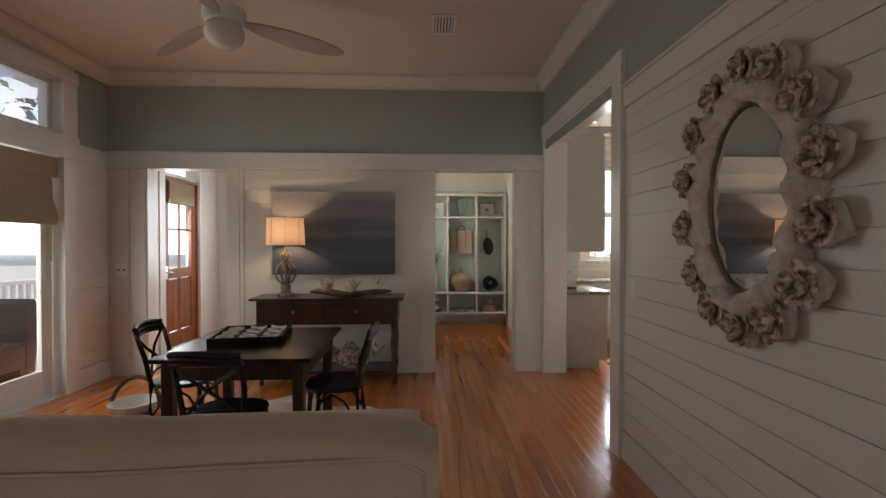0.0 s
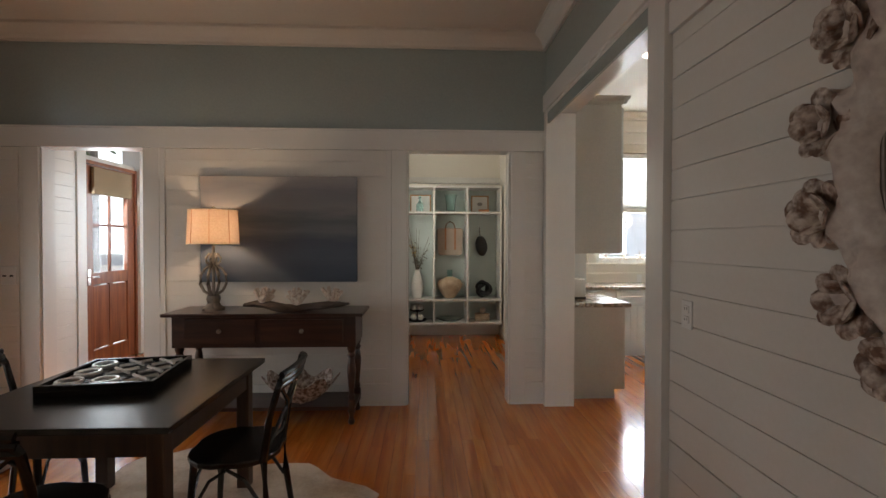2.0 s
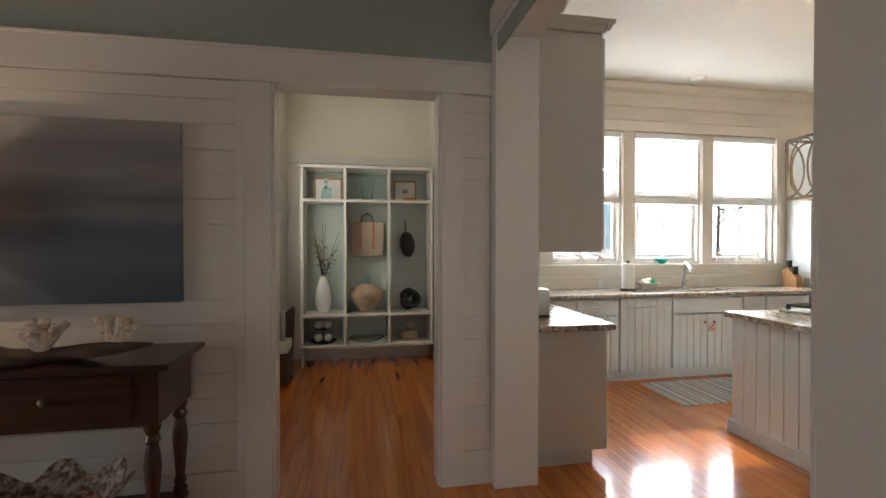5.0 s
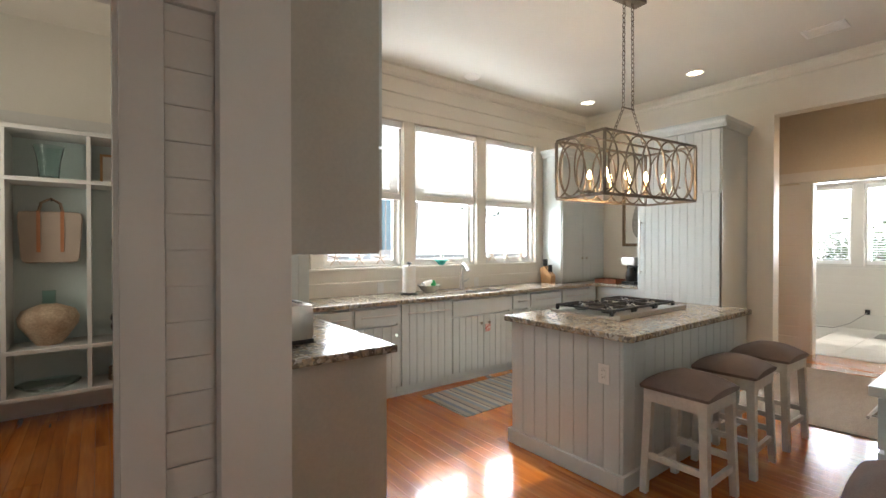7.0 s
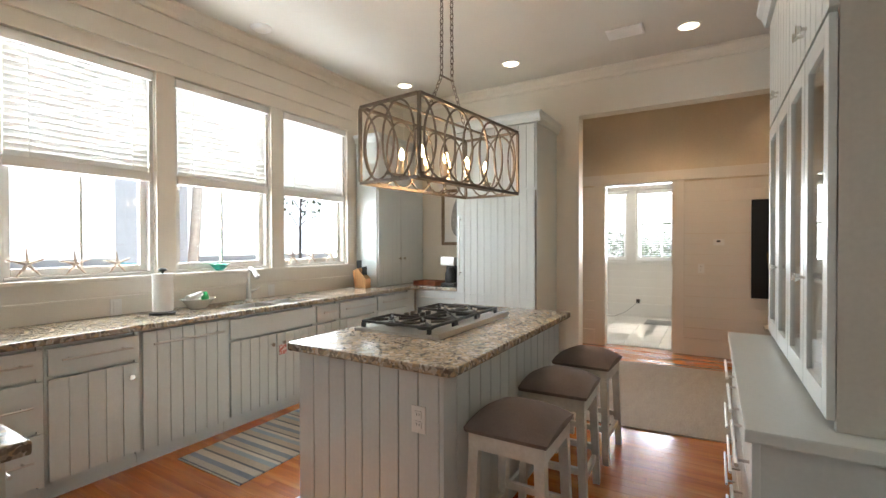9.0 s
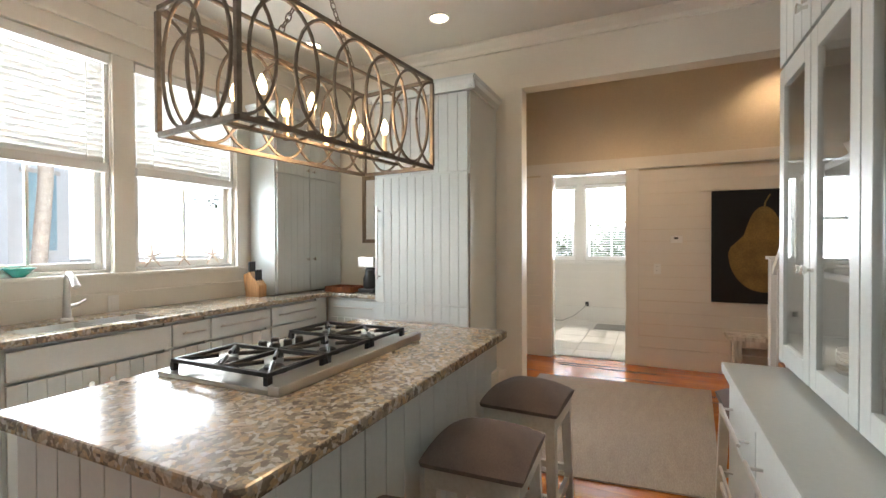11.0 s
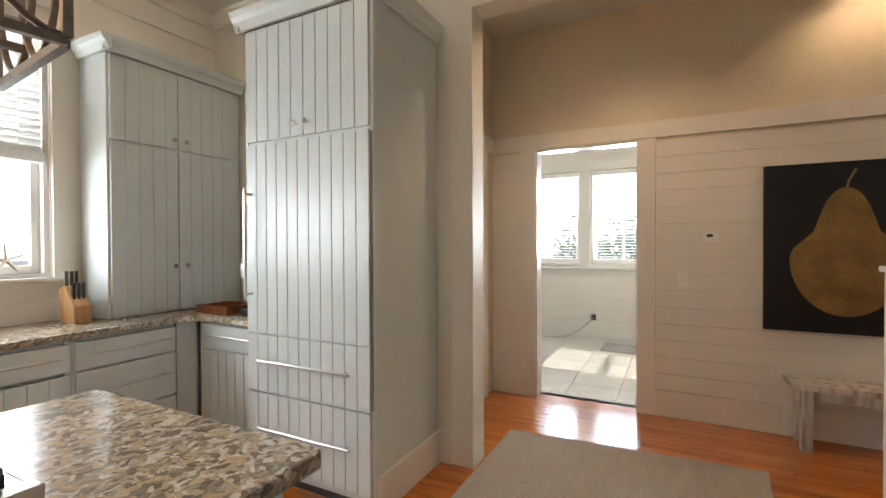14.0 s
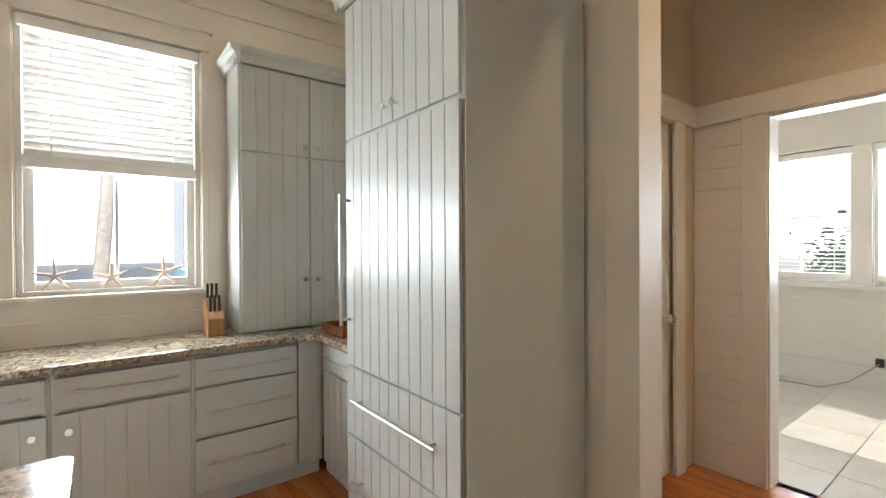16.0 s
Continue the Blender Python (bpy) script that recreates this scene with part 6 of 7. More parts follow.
for p, q in zip(rings[1:], rings[2:]):
    for k in range(48):
        bm.faces.new((p[k], p[(k + 1) % 48], q[(k + 1) % 48], q[k]))
bm.faces.new(rings[1])
bmesh.ops.delete(bm, geom=rings[0], context="VERTS")
bmesh.ops.solidify(bm, geom=bm.faces[:], thickness=0.012)
part("shell", smooth(bm, 60), M_SHELL, shb)

# mirror with plaster flowers
mc = Vector((1.362, 1.865, 1.668))
mi = thing("wall_mirror", tuple(mc), "oval mirror in a lumpy white plaster shell-flower frame", "mirror")


def oval(a, ry, rz, dx=0.0):
    return Vector((mc.x - dx, mc.y + ry * math.cos(a), mc.z + rz * math.sin(a)))


part("glass", smooth(prism(bmesh.new(), [(oval(2 * math.pi * k / 40, 0.235, 0.385).y, oval(2 * math.pi * k / 40, 0.235, 0.385).z) for k in range(40)], "x", mc.x - 0.032, mc.x - 0.022), 30), M_MIRROR, mi, "silvered mirror glass")
part("back_board", prism(bmesh.new(), [(oval(2 * math.pi * k / 40, 0.33, 0.48).y, oval(2 * math.pi * k / 40, 0.33, 0.48).z) for k in range(40)], "x", mc.x - 0.02, mc.x - 0.0005), M_SHELLFRAME, mi)
part("inner_rim", smooth(tube(bmesh.new(), [oval(2 * math.pi * k / 48, 0.235, 0.385, 0.036) for k in range(48)], 0.010, 8, True), 60), M_BRONZE, mi, "dark inner rim")
bm = tube(bmesh.new(), [oval(2 * math.pi * k / 96, 0.292, 0.445, 0.035) for k in range(96)], 0.056, 14, True)
for v in bm.verts:
    v.co += Vector((-0.042, 0.030, 0.030)) * noise.noise(v.co * 11) + Vector((-0.016, 0.006, 0.006)) * noise.noise(v.co * 34)
part("plaster_ring", smooth(bm, 80), M_SHELLFRAME, mi, "lumpy plaster ring")
rng = random.Random(2)
for k in range(14):
    a = 2 * math.pi * (k + 0.5) / 14
    c = oval(a, 0.385, 0.53, 0.03)
    bm = ball(bmesh.new(), c, 0.088, 0.45, 1, 1, 14, 8)
    for v in bm.verts:
        v.co += Vector((-0.02, 0.02, 0.02)) * noise.noise(v.co * 22)
    fl = part("plaster_flower", smooth(bm, 80), M_SHELLFRAME, mi, "plaster flower with shell petals")
    for ringn, (rr, n, tilt) in enumerate(((0.06, 8, 0.35), (0.032, 5, 0.8))):
        bm = bmesh.new()
        for q in range(n):
            b = 2 * math.pi * q / n + rng.uniform(-0.25, 0.25) + ringn
            pc = c + Vector((-0.035 - 0.014 * ringn, rr * math.cos(b), rr * math.sin(b)))
            mat4 = Matrix.Translation(pc) @ Matrix.Rotation(b, 4, "X") @ Matrix.Rotation(tilt + rng.uniform(-0.2, 0.2), 4, "Z") @ Matrix.Diagonal((0.22, 1, 1, 1))
            got = bmesh.ops.create_uvsphere(bm, u_segments=8, v_segments=6, radius=0.033 + rng.uniform(-0.007, 0.008), matrix=mat4)["verts"]
        part("shell_petals", smooth(bm, 80), M_SHELL, fl)

# sofa seen from behind
sf = thing("sofa", (-1.3, 1.8, 0), "oatmeal linen slipcovered sofa seen from behind", "sofa")
bm = bmesh.new()
profile = [(1.36, 0.06), (1.355, 0.45), (1.36, 0.92), (1.372, 0.955), (1.40, 0.978), (1.45, 0.998), (1.52, 1.005), (1.58, 0.985), (1.62, 0.93), (1.63, 0.45), (1.63, 0.06)]
rows_b = []
for k in range(41):
    x = -2.62 + 2.65 * k / 40
    end = min(k, 40 - k)
    drop = (0.05, 0.018, 0.004)[end] if end < 3 else 0.0
    row = []
    for y, z in profile:
        puff = 0.010 * noise.noise(Vector((x * 2.1, y * 3, z * 2))) + 0.006 * noise.noise(Vector((x * 9, y * 9, 3)))
        row.append(bm.verts.new((x, 1.49 + (y - 1.49) * (0.88 if end == 0 else 1) + (puff if y < 1.4 else 0), z + ((puff - drop) if z > 0.8 else 0))))
    rows_b.append(row)
for p, q in zip(rows_b, rows_b[1:]):
    for k in range(len(profile) - 1):
        bm.faces.new((p[k], p[k + 1], q[k + 1], q[k]))
bm.faces.new(rows_b[0]), bm.faces.new(rows_b[-1])
part("back", smooth(bm, 60), M_LINEN, sf)
for k in range(3):
    bm = box(-2.6 + k * 0.87, 1.60, 0.46, -1.75 + k * 0.87, 1.82, 0.92, 0.07)
    for v in bm.verts:
        v.co.z += 0.012 * noise.noise(v.co * 5)
    part("back_cushion", smooth(bm, 60), M_LINEN, sf)
part("seat", smooth(box(-2.58, 1.58, 0.06, -0.02, 2.28, 0.45, 0.05), 50), M_LINEN, sf)
for xa, xb in ((-2.62, -2.42), (-0.17, 0.03)):
    part("arm", smooth(box(xa, 1.58, 0.06, xb, 2.28, 0.60, 0.06), 50), M_LINEN, sf)
part("piping", smooth(tube(bmesh.new(), [(-2.6, 1.356, 0.925), (-1.4, 1.354, 0.93), (-0.8, 1.354, 0.93), (-0.3, 1.358, 0.945), (-0.08, 1.372, 0.945), (-0.01, 1.366, 0.91), (0.018, 1.368, 0.6), (0.018, 1.37, 0.08)], 0.006, 6)), M_LINEN, sf)
for xx in (-2.5, -0.1):
    for yy in (1.42, 2.2):
        part("foot", rod(bmesh.new(), (xx, yy, 0), (xx, yy, 0.07), 0.025, 0.03), M_DARKWOOD, sf)

sf.location.y -= 0.21

# ceiling fan
fc = Vector((-1.43, 3.34, CEIL))
fan = thing("ceiling_fan", tuple(fc), "white ceiling fan with drooping wide blades and globe light", "ceiling fan")
part("canopy", smooth(lathe(bmesh.new(), (fc.x, fc.y, CEIL - 0.09), [(0.02, 0), (0.06, 0.03), (0.075, 0.09)])), M_WHITEPL, fan)
part("rod", rod(bmesh.new(), (fc.x, fc.y, CEIL - 0.16), (fc.x, fc.y, CEIL - 0.08), 0.016), M_WHITEPL, fan)
part("motor", smooth(lathe(bmesh.new(), (fc.x, fc.y, CEIL - 0.33), [(0.07, 0), (0.13, 0.03), (0.15, 0.08), (0.14, 0.13), (0.06, 0.17)])), M_WHITEPL, fan)
part("globe", smooth(ball(bmesh.new(), (fc.x, fc.y, CEIL - 0.37), 0.135, 1, 1, 0.8, 20, 12)), M_CERAMIC, fan, "unlit white glass globe")
for k in range(3):
    a = radians(24 + 123 * k)
    bm = bmesh.new()
    prof2 = [(0.14, 0.035), (0.26, 0.075), (0.45, 0.105), (0.65, 0.10), (0.80, 0.06), (0.86, 0.015)]
    prism(bm, [(u, w2) for u, w2 in prof2] + [(u, -0.7 * w2) for u, w2 in reversed(prof2)], "z", -0.006, 0.006)
    bmesh.ops.transform(bm, matrix=Matrix.Translation((fc.x, fc.y, CEIL - 0.26)) @ Matrix.Rotation(a, 4, "Z") @ Matrix.Rotation(radians(6), 4, "Y") @ Matrix.Rotation(radians(-15), 4, "X"), verts=bm.verts)
    part("blade", bm, M_FANBLADE, fan, "pale taupe leaf-shaped blade")

# wall switches
sw = thing("switch_plate", (-3.36, 5.17, 1.18), "white double switch plate with dark toggles", "switch")
part("plate", box(-3.42, 5.174, 1.10, -3.29, 5.183, 1.26, 0.003), M_WHITEPL, sw)
for dx in (-0.03, 0.03):
    part("toggle", box(-3.355 + dx - 0.014, 5.17, 1.17, -3.355 + dx + 0.014, 5.175, 1.185), M_BLACK, sw)
bk = thing("hoop_basket", (-2.55, 4.1, 0), "round wire basket with tall hoop handle on floor", "basket")
part("hoop", smooth(tube(bmesh.new(), [(-2.55 + 0.21 * math.cos(a), 4.1 + 0.05 * math.sin(a), 0.02 + 0.27 * math.sin(a)) for a in [math.pi * k / 20 for k in range(21)]], 0.018, 8)), M_WICKER, bk)
part("bowl", smooth(lathe(bmesh.new(), (-2.55, 4.1, 0.001), [(0.12, 0), (0.17, 0.03), (0.20, 0.09), (0.19, 0.09), (0.11, 0.02)], 24)), M_CUSHION, bk)

# ---- pantry ----
PX0, PX1, PF, PB = -0.09, 1.45, 7.98, 8.39
su = thing("shelf_unit", (0.68, 8.15, 0), "white cubby shelf unit with pale mint back", "shelf")
part("back_panel", box(PX0, PB - 0.012, 0.22, PX1, PB, 2.31), M_MINT, su)
for x in (PX0, 0.395, 0.91, PX1 - 0.03):
    part("upright", box(x, PF, 0 if x == PX0 else 0.22, x + 0.03, PB - 0.012, 2.31, 0.002), M_TRIM, su)
for z in (0.215, 0.575, 1.915, 2.31):
    part("shelf", box(PX0 - (0.02 if z > 2.3 else 0), PF - 0.012, z, PX1, PB - 0.012, z + 0.032, 0.002), M_TRIM, su)
part("kick_board", box(PX0, PB - 0.1, 0, PX1, PB - 0.07, 0.215), M_TRIM, su)


def standing_frame(x, y, z, w, h, label):
    f = thing("photo_frame", (x, y, z), label, "picture frame")
    for a, b, za, zb in ((-w / 2, -w / 2 + 0.02, 0, h), (w / 2 - 0.02, w / 2, 0, h), (-w / 2 + 0.02, w / 2 - 0.02, 0, 0.02), (-w / 2 + 0.02, w / 2 - 0.02, h - 0.02, h)):
        part("frame", box(x + a, y, z + za, x + b, y + 0.02, z + zb, 0.002), M_BLOCK, f)
    part("picture", box(x - w / 2 + 0.02, y + 0.008, z + 0.02, x + w / 2 - 0.02, y + 0.014, z + h - 0.02), M_WHITEPL, f)
    part("motif", smooth(ball(bmesh.new(), (x, y + 0.006, z + h * 0.5), 0.04, 1, 0.06, 0.7)), M_GREYCUSH, f)


standing_frame(0.2, 8.25, 1.948, 0.33, 0.28, "thin wooden frame with white print on shelf")
standing_frame(1.14, 8.25, 1.948, 0.28, 0.27, "thin wooden frame with small blue print on shelf")
bt = thing("glass_bottle", (0.19, 8.12, 1.948), "pale aqua glass bottle with stopper", "bottle")
part("body", smooth(lathe(bmesh.new(), (0.19, 8.12, 1.948), [(0.05, 0), (0.058, 0.02), (0.055, 0.11), (0.02, 0.16), (0.018, 0.21), (0.024, 0.22)])), M_AQUA, bt)
part("stopper", smooth(ball(bmesh.new(), (0.19, 8.12, 2.18), 0.022)), M_AQUA, bt)
gv = thing("glass_vase", (0.67, 8.12, 1.948), "tall clear green tinted glass vase", "vase")
part("body", smooth(lathe(bmesh.new(), (0.67, 8.12, 1.948), [(0.06, 0), (0.065, 0.01), (0.075, 0.15), (0.10, 0.27), (0.096, 0.27), (0.07, 0.15), (0.058, 0.02)])), M_CLEAR, gv)
cs = thing("red_box", (1.19, 8.06, 1.948), "small orange red lidded box", "box")
part("body", smooth(box(1.10, 8.02, 1.948, 1.26, 8.10, 1.985, 0.012)), M_STRAP, cs)
vs = thing("floor_vase", (0.15, 8.16, 0.607), "slender white ceramic vase holding dried branches", "vase")
part("body", smooth(lathe(bmesh.new(), (0.15, 8.16, 0.607), [(0.06, 0), (0.085, 0.05), (0.10, 0.16), (0.085, 0.28), (0.05, 0.38), (0.04, 0.42), (0.05, 0.44)])), M_CERAMIC, vs)
br = thing("dried_branches", (0.15, 8.16, 1.03), "dried branches with dark leaves and ochre blooms", "plant")
rng = random.Random(6)
for q in range(10):
    a, h = rng.uniform(0, 6.28), rng.uniform(0.35, 0.75)
    base = Vector((0.15, 8.16, 0.98))
    tip = base + Vector((math.cos(a) * rng.uniform(0.06, 0.2), math.sin(a) * 0.1, h))
    st = part("twig", tube(bmesh.new(), [base, base.lerp(tip, 0.5) + Vector((0, 0, 0.03)), tip], [0.004, 0.003, 0.002], 5), M_BARK, br)
    bm = bmesh.new()
    for j in range(16):
        u = rng.uniform(0.15, 0.75) if q < 7 else rng.uniform(0.6, 1.0)
        p = base.lerp(tip, u) + Vector((rng.uniform(-0.04, 0.04), rng.uniform(-0.04, 0.04), rng.uniform(-0.02, 0.03)))
        s = rng.uniform(0.012, 0.026)
        d1, d2 = Vector((rng.uniform(-1, 1), rng.uniform(-1, 1), rng.uniform(-1, 1))).normalized() * s, Vector((rng.uniform(-1, 1), rng.uniform(-1, 1), rng.uniform(-1, 1))).normalized() * s * 0.6
        bm.faces.new([bm.verts.new(p + v) for v in (-d1, d2, d1, -d2)])
    part("leaves", bm, M_OLIVE if q < 7 else M_DRYBLOOM, st)
bag = thing("canvas_tote", (0.66, 8.28, 1.25), "natural canvas tote bag with tan straps, hung up", "bag")
bm = box(0.46, 8.22, 1.27, 0.88, 8.34, 1.70, 0.05)
for v in bm.verts:
    v.co.x = 0.67 + (v.co.x - 0.67) * (0.78 + 0.25 * math.sin((v.co.z - 1.2) * 4.5))
part("body", smooth(bm, 60), M_CANVASBAG, bag)
for s in (-1, 1):
    part("strap", box(0.67 + s * 0.075 - 0.012, 8.212, 1.36, 0.67 + s * 0.075 + 0.012, 8.222, 1.70), M_STRAP, bag)
part("handle", smooth(tube(bmesh.new(), [(0.59, 8.26, 1.68), (0.61, 8.27, 1.77), (0.67, 8.30, 1.81), (0.73, 8.27, 1.77), (0.75, 8.26, 1.68)], 0.011, 6)), M_FRAMEWOOD, bag)
part("hook", smooth(rod(bmesh.new(), (0.67, 8.38, 1.80), (0.67, 8.29, 1.81), 0.008)), M_IRON, bag)
hb = thing("black_mitt", (1.17, 8.3, 1.25), "black speckled oven mitt hanging on a hook", "mitt")
bm = ball(bmesh.new(), (1.17, 8.28, 1.42), 0.13, 0.75, 0.35, 1.25, 14, 10)
for v in bm.verts:
    v.co.x += 0.10 * (v.co.z - 1.42) * -1 + 0.01 * noise.noise(v.co * 20)
part("body", smooth(bm, 70), M_BLACK, hb)
part("loop", tube(bmesh.new(), [(1.15, 8.28, 1.55), (1.145, 8.30, 1.65), (1.15, 8.37, 1.72)], 0.008, 6), M_BLACK, hb)
jar = thing("stone_jar", (0.66, 8.18, 0.607), "round sandy stone jar with narrow glass neck", "jar")
part("body", smooth(lathe(bmesh.new(), (0.66, 8.18, 0.607), [(0.08, 0), (0.12, 0.05), (0.19, 0.16), (0.20, 0.22), (0.17, 0.28), (0.08, 0.32), (0.05, 0.33)], 18)), M_STONEJAR, jar)
part("neck", smooth(lathe(bmesh.new(), (0.66, 8.18, 0.935), [(0.045, 0), (0.042, 0.05), (0.045, 0.11)], 16)), M_AQUA, jar)
kn = thing("dark_sculpture", (1.19, 8.16, 0.607), "dark knotted wooden sculpture on the shelf", "ornament")
bm = tube(bmesh.new(), [(1.19 + 0.085 * math.cos(2.0 * a) * (1 + 0.3 * math.cos(3 * a)), 8.16 + 0.05 * math.sin(3 * a), 0.607 + 0.14 + 0.085 * math.sin(2.0 * a) * (1 + 0.3 * math.cos(3 * a))) for a in [2 * math.pi * k / 48 for k in range(48)]], 0.036, 8, True)
part("knot", smooth(bm, 80), M_IRON, kn)
pb = thing("tiered_tray", (0.15, 8.15, 0.247), "dark two tier tray of patterned white balls", "tray")
for z, rr in ((0.247, 0.15), (0.40, 0.11)):
    tr2 = part("tier", smooth(lathe(bmesh.new(), (0.15, 8.15, z), [(rr * 0.7, 0), (rr, 0.02), (rr, 0.03), (rr * 0.65, 0.012)], 18)), M_IRON, pb)
    for dx, dy in ((-0.055, -0.02), (0.055, -0.02), (0, 0.06)):
        part("ball", smooth(ball(bmesh.new(), (0.15 + dx, 8.15 + dy, z + 0.062), 0.05)), M_CERAMIC, tr2, "patterned white ball")
part("post", rod(bmesh.new(), (0.15, 8.15, 0.25), (0.15, 8.15, 0.42), 0.008), M_IRON, pb)
pl = thing("shallow_dish", (0.66, 8.15, 0.247), "shallow oval glass dish with handles", "dish")
part("dish", smooth(lathe(bmesh.new(), (0.66, 8.15, 0.247), [(0.12, 0), (0.17, 0.02), (0.21, 0.05), (0.20, 0.05), (0.11, 0.012)], 24)), M_CLEAR, pl)
wb = thing("small_basket", (1.17, 8.15, 0.247), "small brown rope basket with a figure of shells", "basket")
for z in (0.26, 0.29, 0.32, 0.35):
    part("rope", smooth(tube(bmesh.new(), [(1.17 + 0.11 * math.cos(2 * math.pi * k / 20), 8.15 + 0.08 * math.sin(2 * math.pi * k / 20), z) for k in range(20)], 0.013, 6, True), 60), M_STONEJAR, wb)
part("bottom", box(1.08, 8.09, 0.247, 1.26, 8.21, 0.255), M_STONEJAR, wb)
part("filling", smooth(ball(bmesh.new(), (1.18, 8.15, 0.41), 0.05, 1, 0.8, 1.1)), M_SHELL, wb)
wk = thing("wicker_bench", (-0.05, 7.1, 0), "dark wicker bench with pale seat cushion by window", "bench")
part("frame", box(-0.285, 7.2, 0.05, -0.12, 7.55, 0.34, 0.02), M_WICKER, wk)
part("arm_panel", smooth(prism(bmesh.new(), [(-0.285, 0), (-0.13, 0), (-0.10, 0.74), (-0.13, 0.76), (-0.285, 0.62)], "y", 7.55, 7.61), 30), M_WICKER, wk)
part("seat_cushion", smooth(box(-0.28, 7.21, 0.341, -0.12, 7.545, 0.45, 0.03), 50), M_CUSHION, wk)
pc = thing("throw_pillow", (-0.17, 7.3, 0.452), "grey patterned throw pillow on the wicker bench", "pillow")
part("body", smooth(box(-0.285, 7.26, 0.455, -0.17, 7.48, 0.74, 0.05), 60), M_GREYCUSH, pc)

# ---- stairs and hall ----
SX, SR, ST, SY = 7.06, 0.18, 0.232, 3.05
stairs = thing("staircase", (6.0, 2.5, 0), "white closed string stairs with varnished pine treads", "stairs", kind="structure")
bm = bmesh.new()
pts = [(SX - 0.03, 0)]
for k in range(14):
    pts += [(SX - 0.03 - k * ST, (k + 1) * SR - 0.035), (SX - 0.03 - (k + 1) * ST, (k + 1) * SR - 0.035)]
pts += [(SX - 0.03 - 14 * ST, 0)]
part("side_wall", prism(bm, pts, "y", SY - 0.05, SY - 0.01), M_TRIM, stairs, "white painted stair side")
part("side_wall", prism(bmesh.new(), pts, "y", 1.96, 2.0), M_TRIM, stairs)
for k in range(14):
    x = SX - k * ST
    part("riser", box(x - 0.03, 2.0, k * SR + (0 if k == 0 else -0.003), x - 0.012, SY - 0.05, (k + 1) * SR - 0.036), M_TRIM, stairs)
    part("tread", box(x - ST - 0.032, 1.99, (k + 1) * SR - 0.035, x + 0.012, SY + 0.03, (k + 1) * SR - 0.001, 0.01), M_TREAD, stairs, "varnished pine tread")
part("base_rail", box(5.05, SY - 0.012, 0, 7.0, SY + 0.008, 0.16, 0.003), M_TRIM, stairs)
bm = bmesh.new()
rod(bm, (6.92, SY + 0.002, 0.30), (5.75, SY + 0.002, 1.20), 0.012, n=6)
part("panel_moulding", bm, M_TRIM, stairs)
rail = thing("stair_balustrade", (6.9, 3.0, 0), "white stair balustrade with square newel and balusters", "railing", kind="structure")
part("newel", box(6.78, SY - 0.045, 0.18, 6.865, SY + 0.04, 1.26, 0.004), M_TRIM, rail)
part("newel_cap", box(6.765, SY - 0.06, 1.26, 6.88, SY + 0.055, 1.285, 0.005), M_TRIM, rail)
hx0, hz0 = 6.80, 1.16
slope = SR / ST
bm = bmesh.new()
n = 11
prism(bm, [(hx0, hz0 - 0.03), (hx0 - 2.3, hz0 - 0.03 + 2.3 * slope), (hx0 - 2.3, hz0 + 0.03 + 2.3 * slope), (hx0, hz0 + 0.03)], "y", SY - 0.03, SY + 0.03)
part("handrail", bm, M_TRIM, rail, "white painted handrail")
for k in range(22):
    x = 6.72 - k * ST / 2
    step = int((SX - x) / ST)
    part("baluster", box(x - 0.014, SY - 0.016, (step + 1) * SR - 0.002, x + 0.014, SY + 0.012, hz0 - 0.028 + (hx0 - x) * slope, 0.002), M_TRIM, rail)

pp = thing("fruit_painting", (8.27, 2.9, 0.76), "large black canvas painted with a golden fruit", "painting")
part("canvas", box(8.238, 2.40, 0.76, 8.276, 3.32, 1.935, 0.003), M_BLACKCANVAS, pp)
bm = bmesh.new()
out = []
for k in range(40):
    a = 2 * math.pi * k / 40
    z = math.cos(a)
    rr = 0.31 if z < 0.1 else 0.31 - 0.145 * min(1, (z - 0.1) / 0.45)
    out.append((2.86 + rr * math.sin(a) * (1.0 if z < 0.2 else 1.0), 1.28 + 0.40 * z + (0.08 if z > 0.5 else 0)))
part("painted_fruit", prism(bm, out, "x", 8.2355, 8.2385), M_PEAR, pp)
part("painted_stem", tube(bmesh.new(), [(8.2372, 2.86, 1.74), (8.2372, 2.85, 1.80), (8.2372, 2.81, 1.88)], 0.008, 6), M_PEAR, pp)
bn = thing("hall_bench", (8.1, 2.6, 0), "worn whitewashed wooden bench below the painting", "bench")
part("seat", box(7.99, 2.0, 0.41, 8.25, 3.20, 0.45, 0.005), M_DRIFT, bn)
part("apron", box(8.02, 2.05, 0.34, 8.04, 3.16, 0.41), M_DRIFT, bn)
for yy in (2.06, 3.08):
    for xx in (8.0, 8.18):
        part("leg", box(xx, yy, 0, xx + 0.065, yy + 0.065, 0.41, 0.006), M_DRIFT, bn)
rug = thing("jute_rug", (6.55, 4.2, 0), "woven brown grey jute rug in the hall", "rug")
part("weave", slab(bmesh.new(), [(5.50, 3.55), (7.56, 3.39), (7.46, 4.97), (5.36, 4.97)], 0.001, 0.012, 0.003), M_JUTE, rug)
mat2 = thing("kitchen_mat", (4.0, 6.5, 0), "striped blue and beige cotton mat before the sink", "mat")
part("weave", slab(bmesh.new(), [(3.38, 6.09), (4.62, 6.12), (4.62, 6.76), (3.38, 6.73)], 0.001, 0.008, 0.002), M_MAT, mat2)

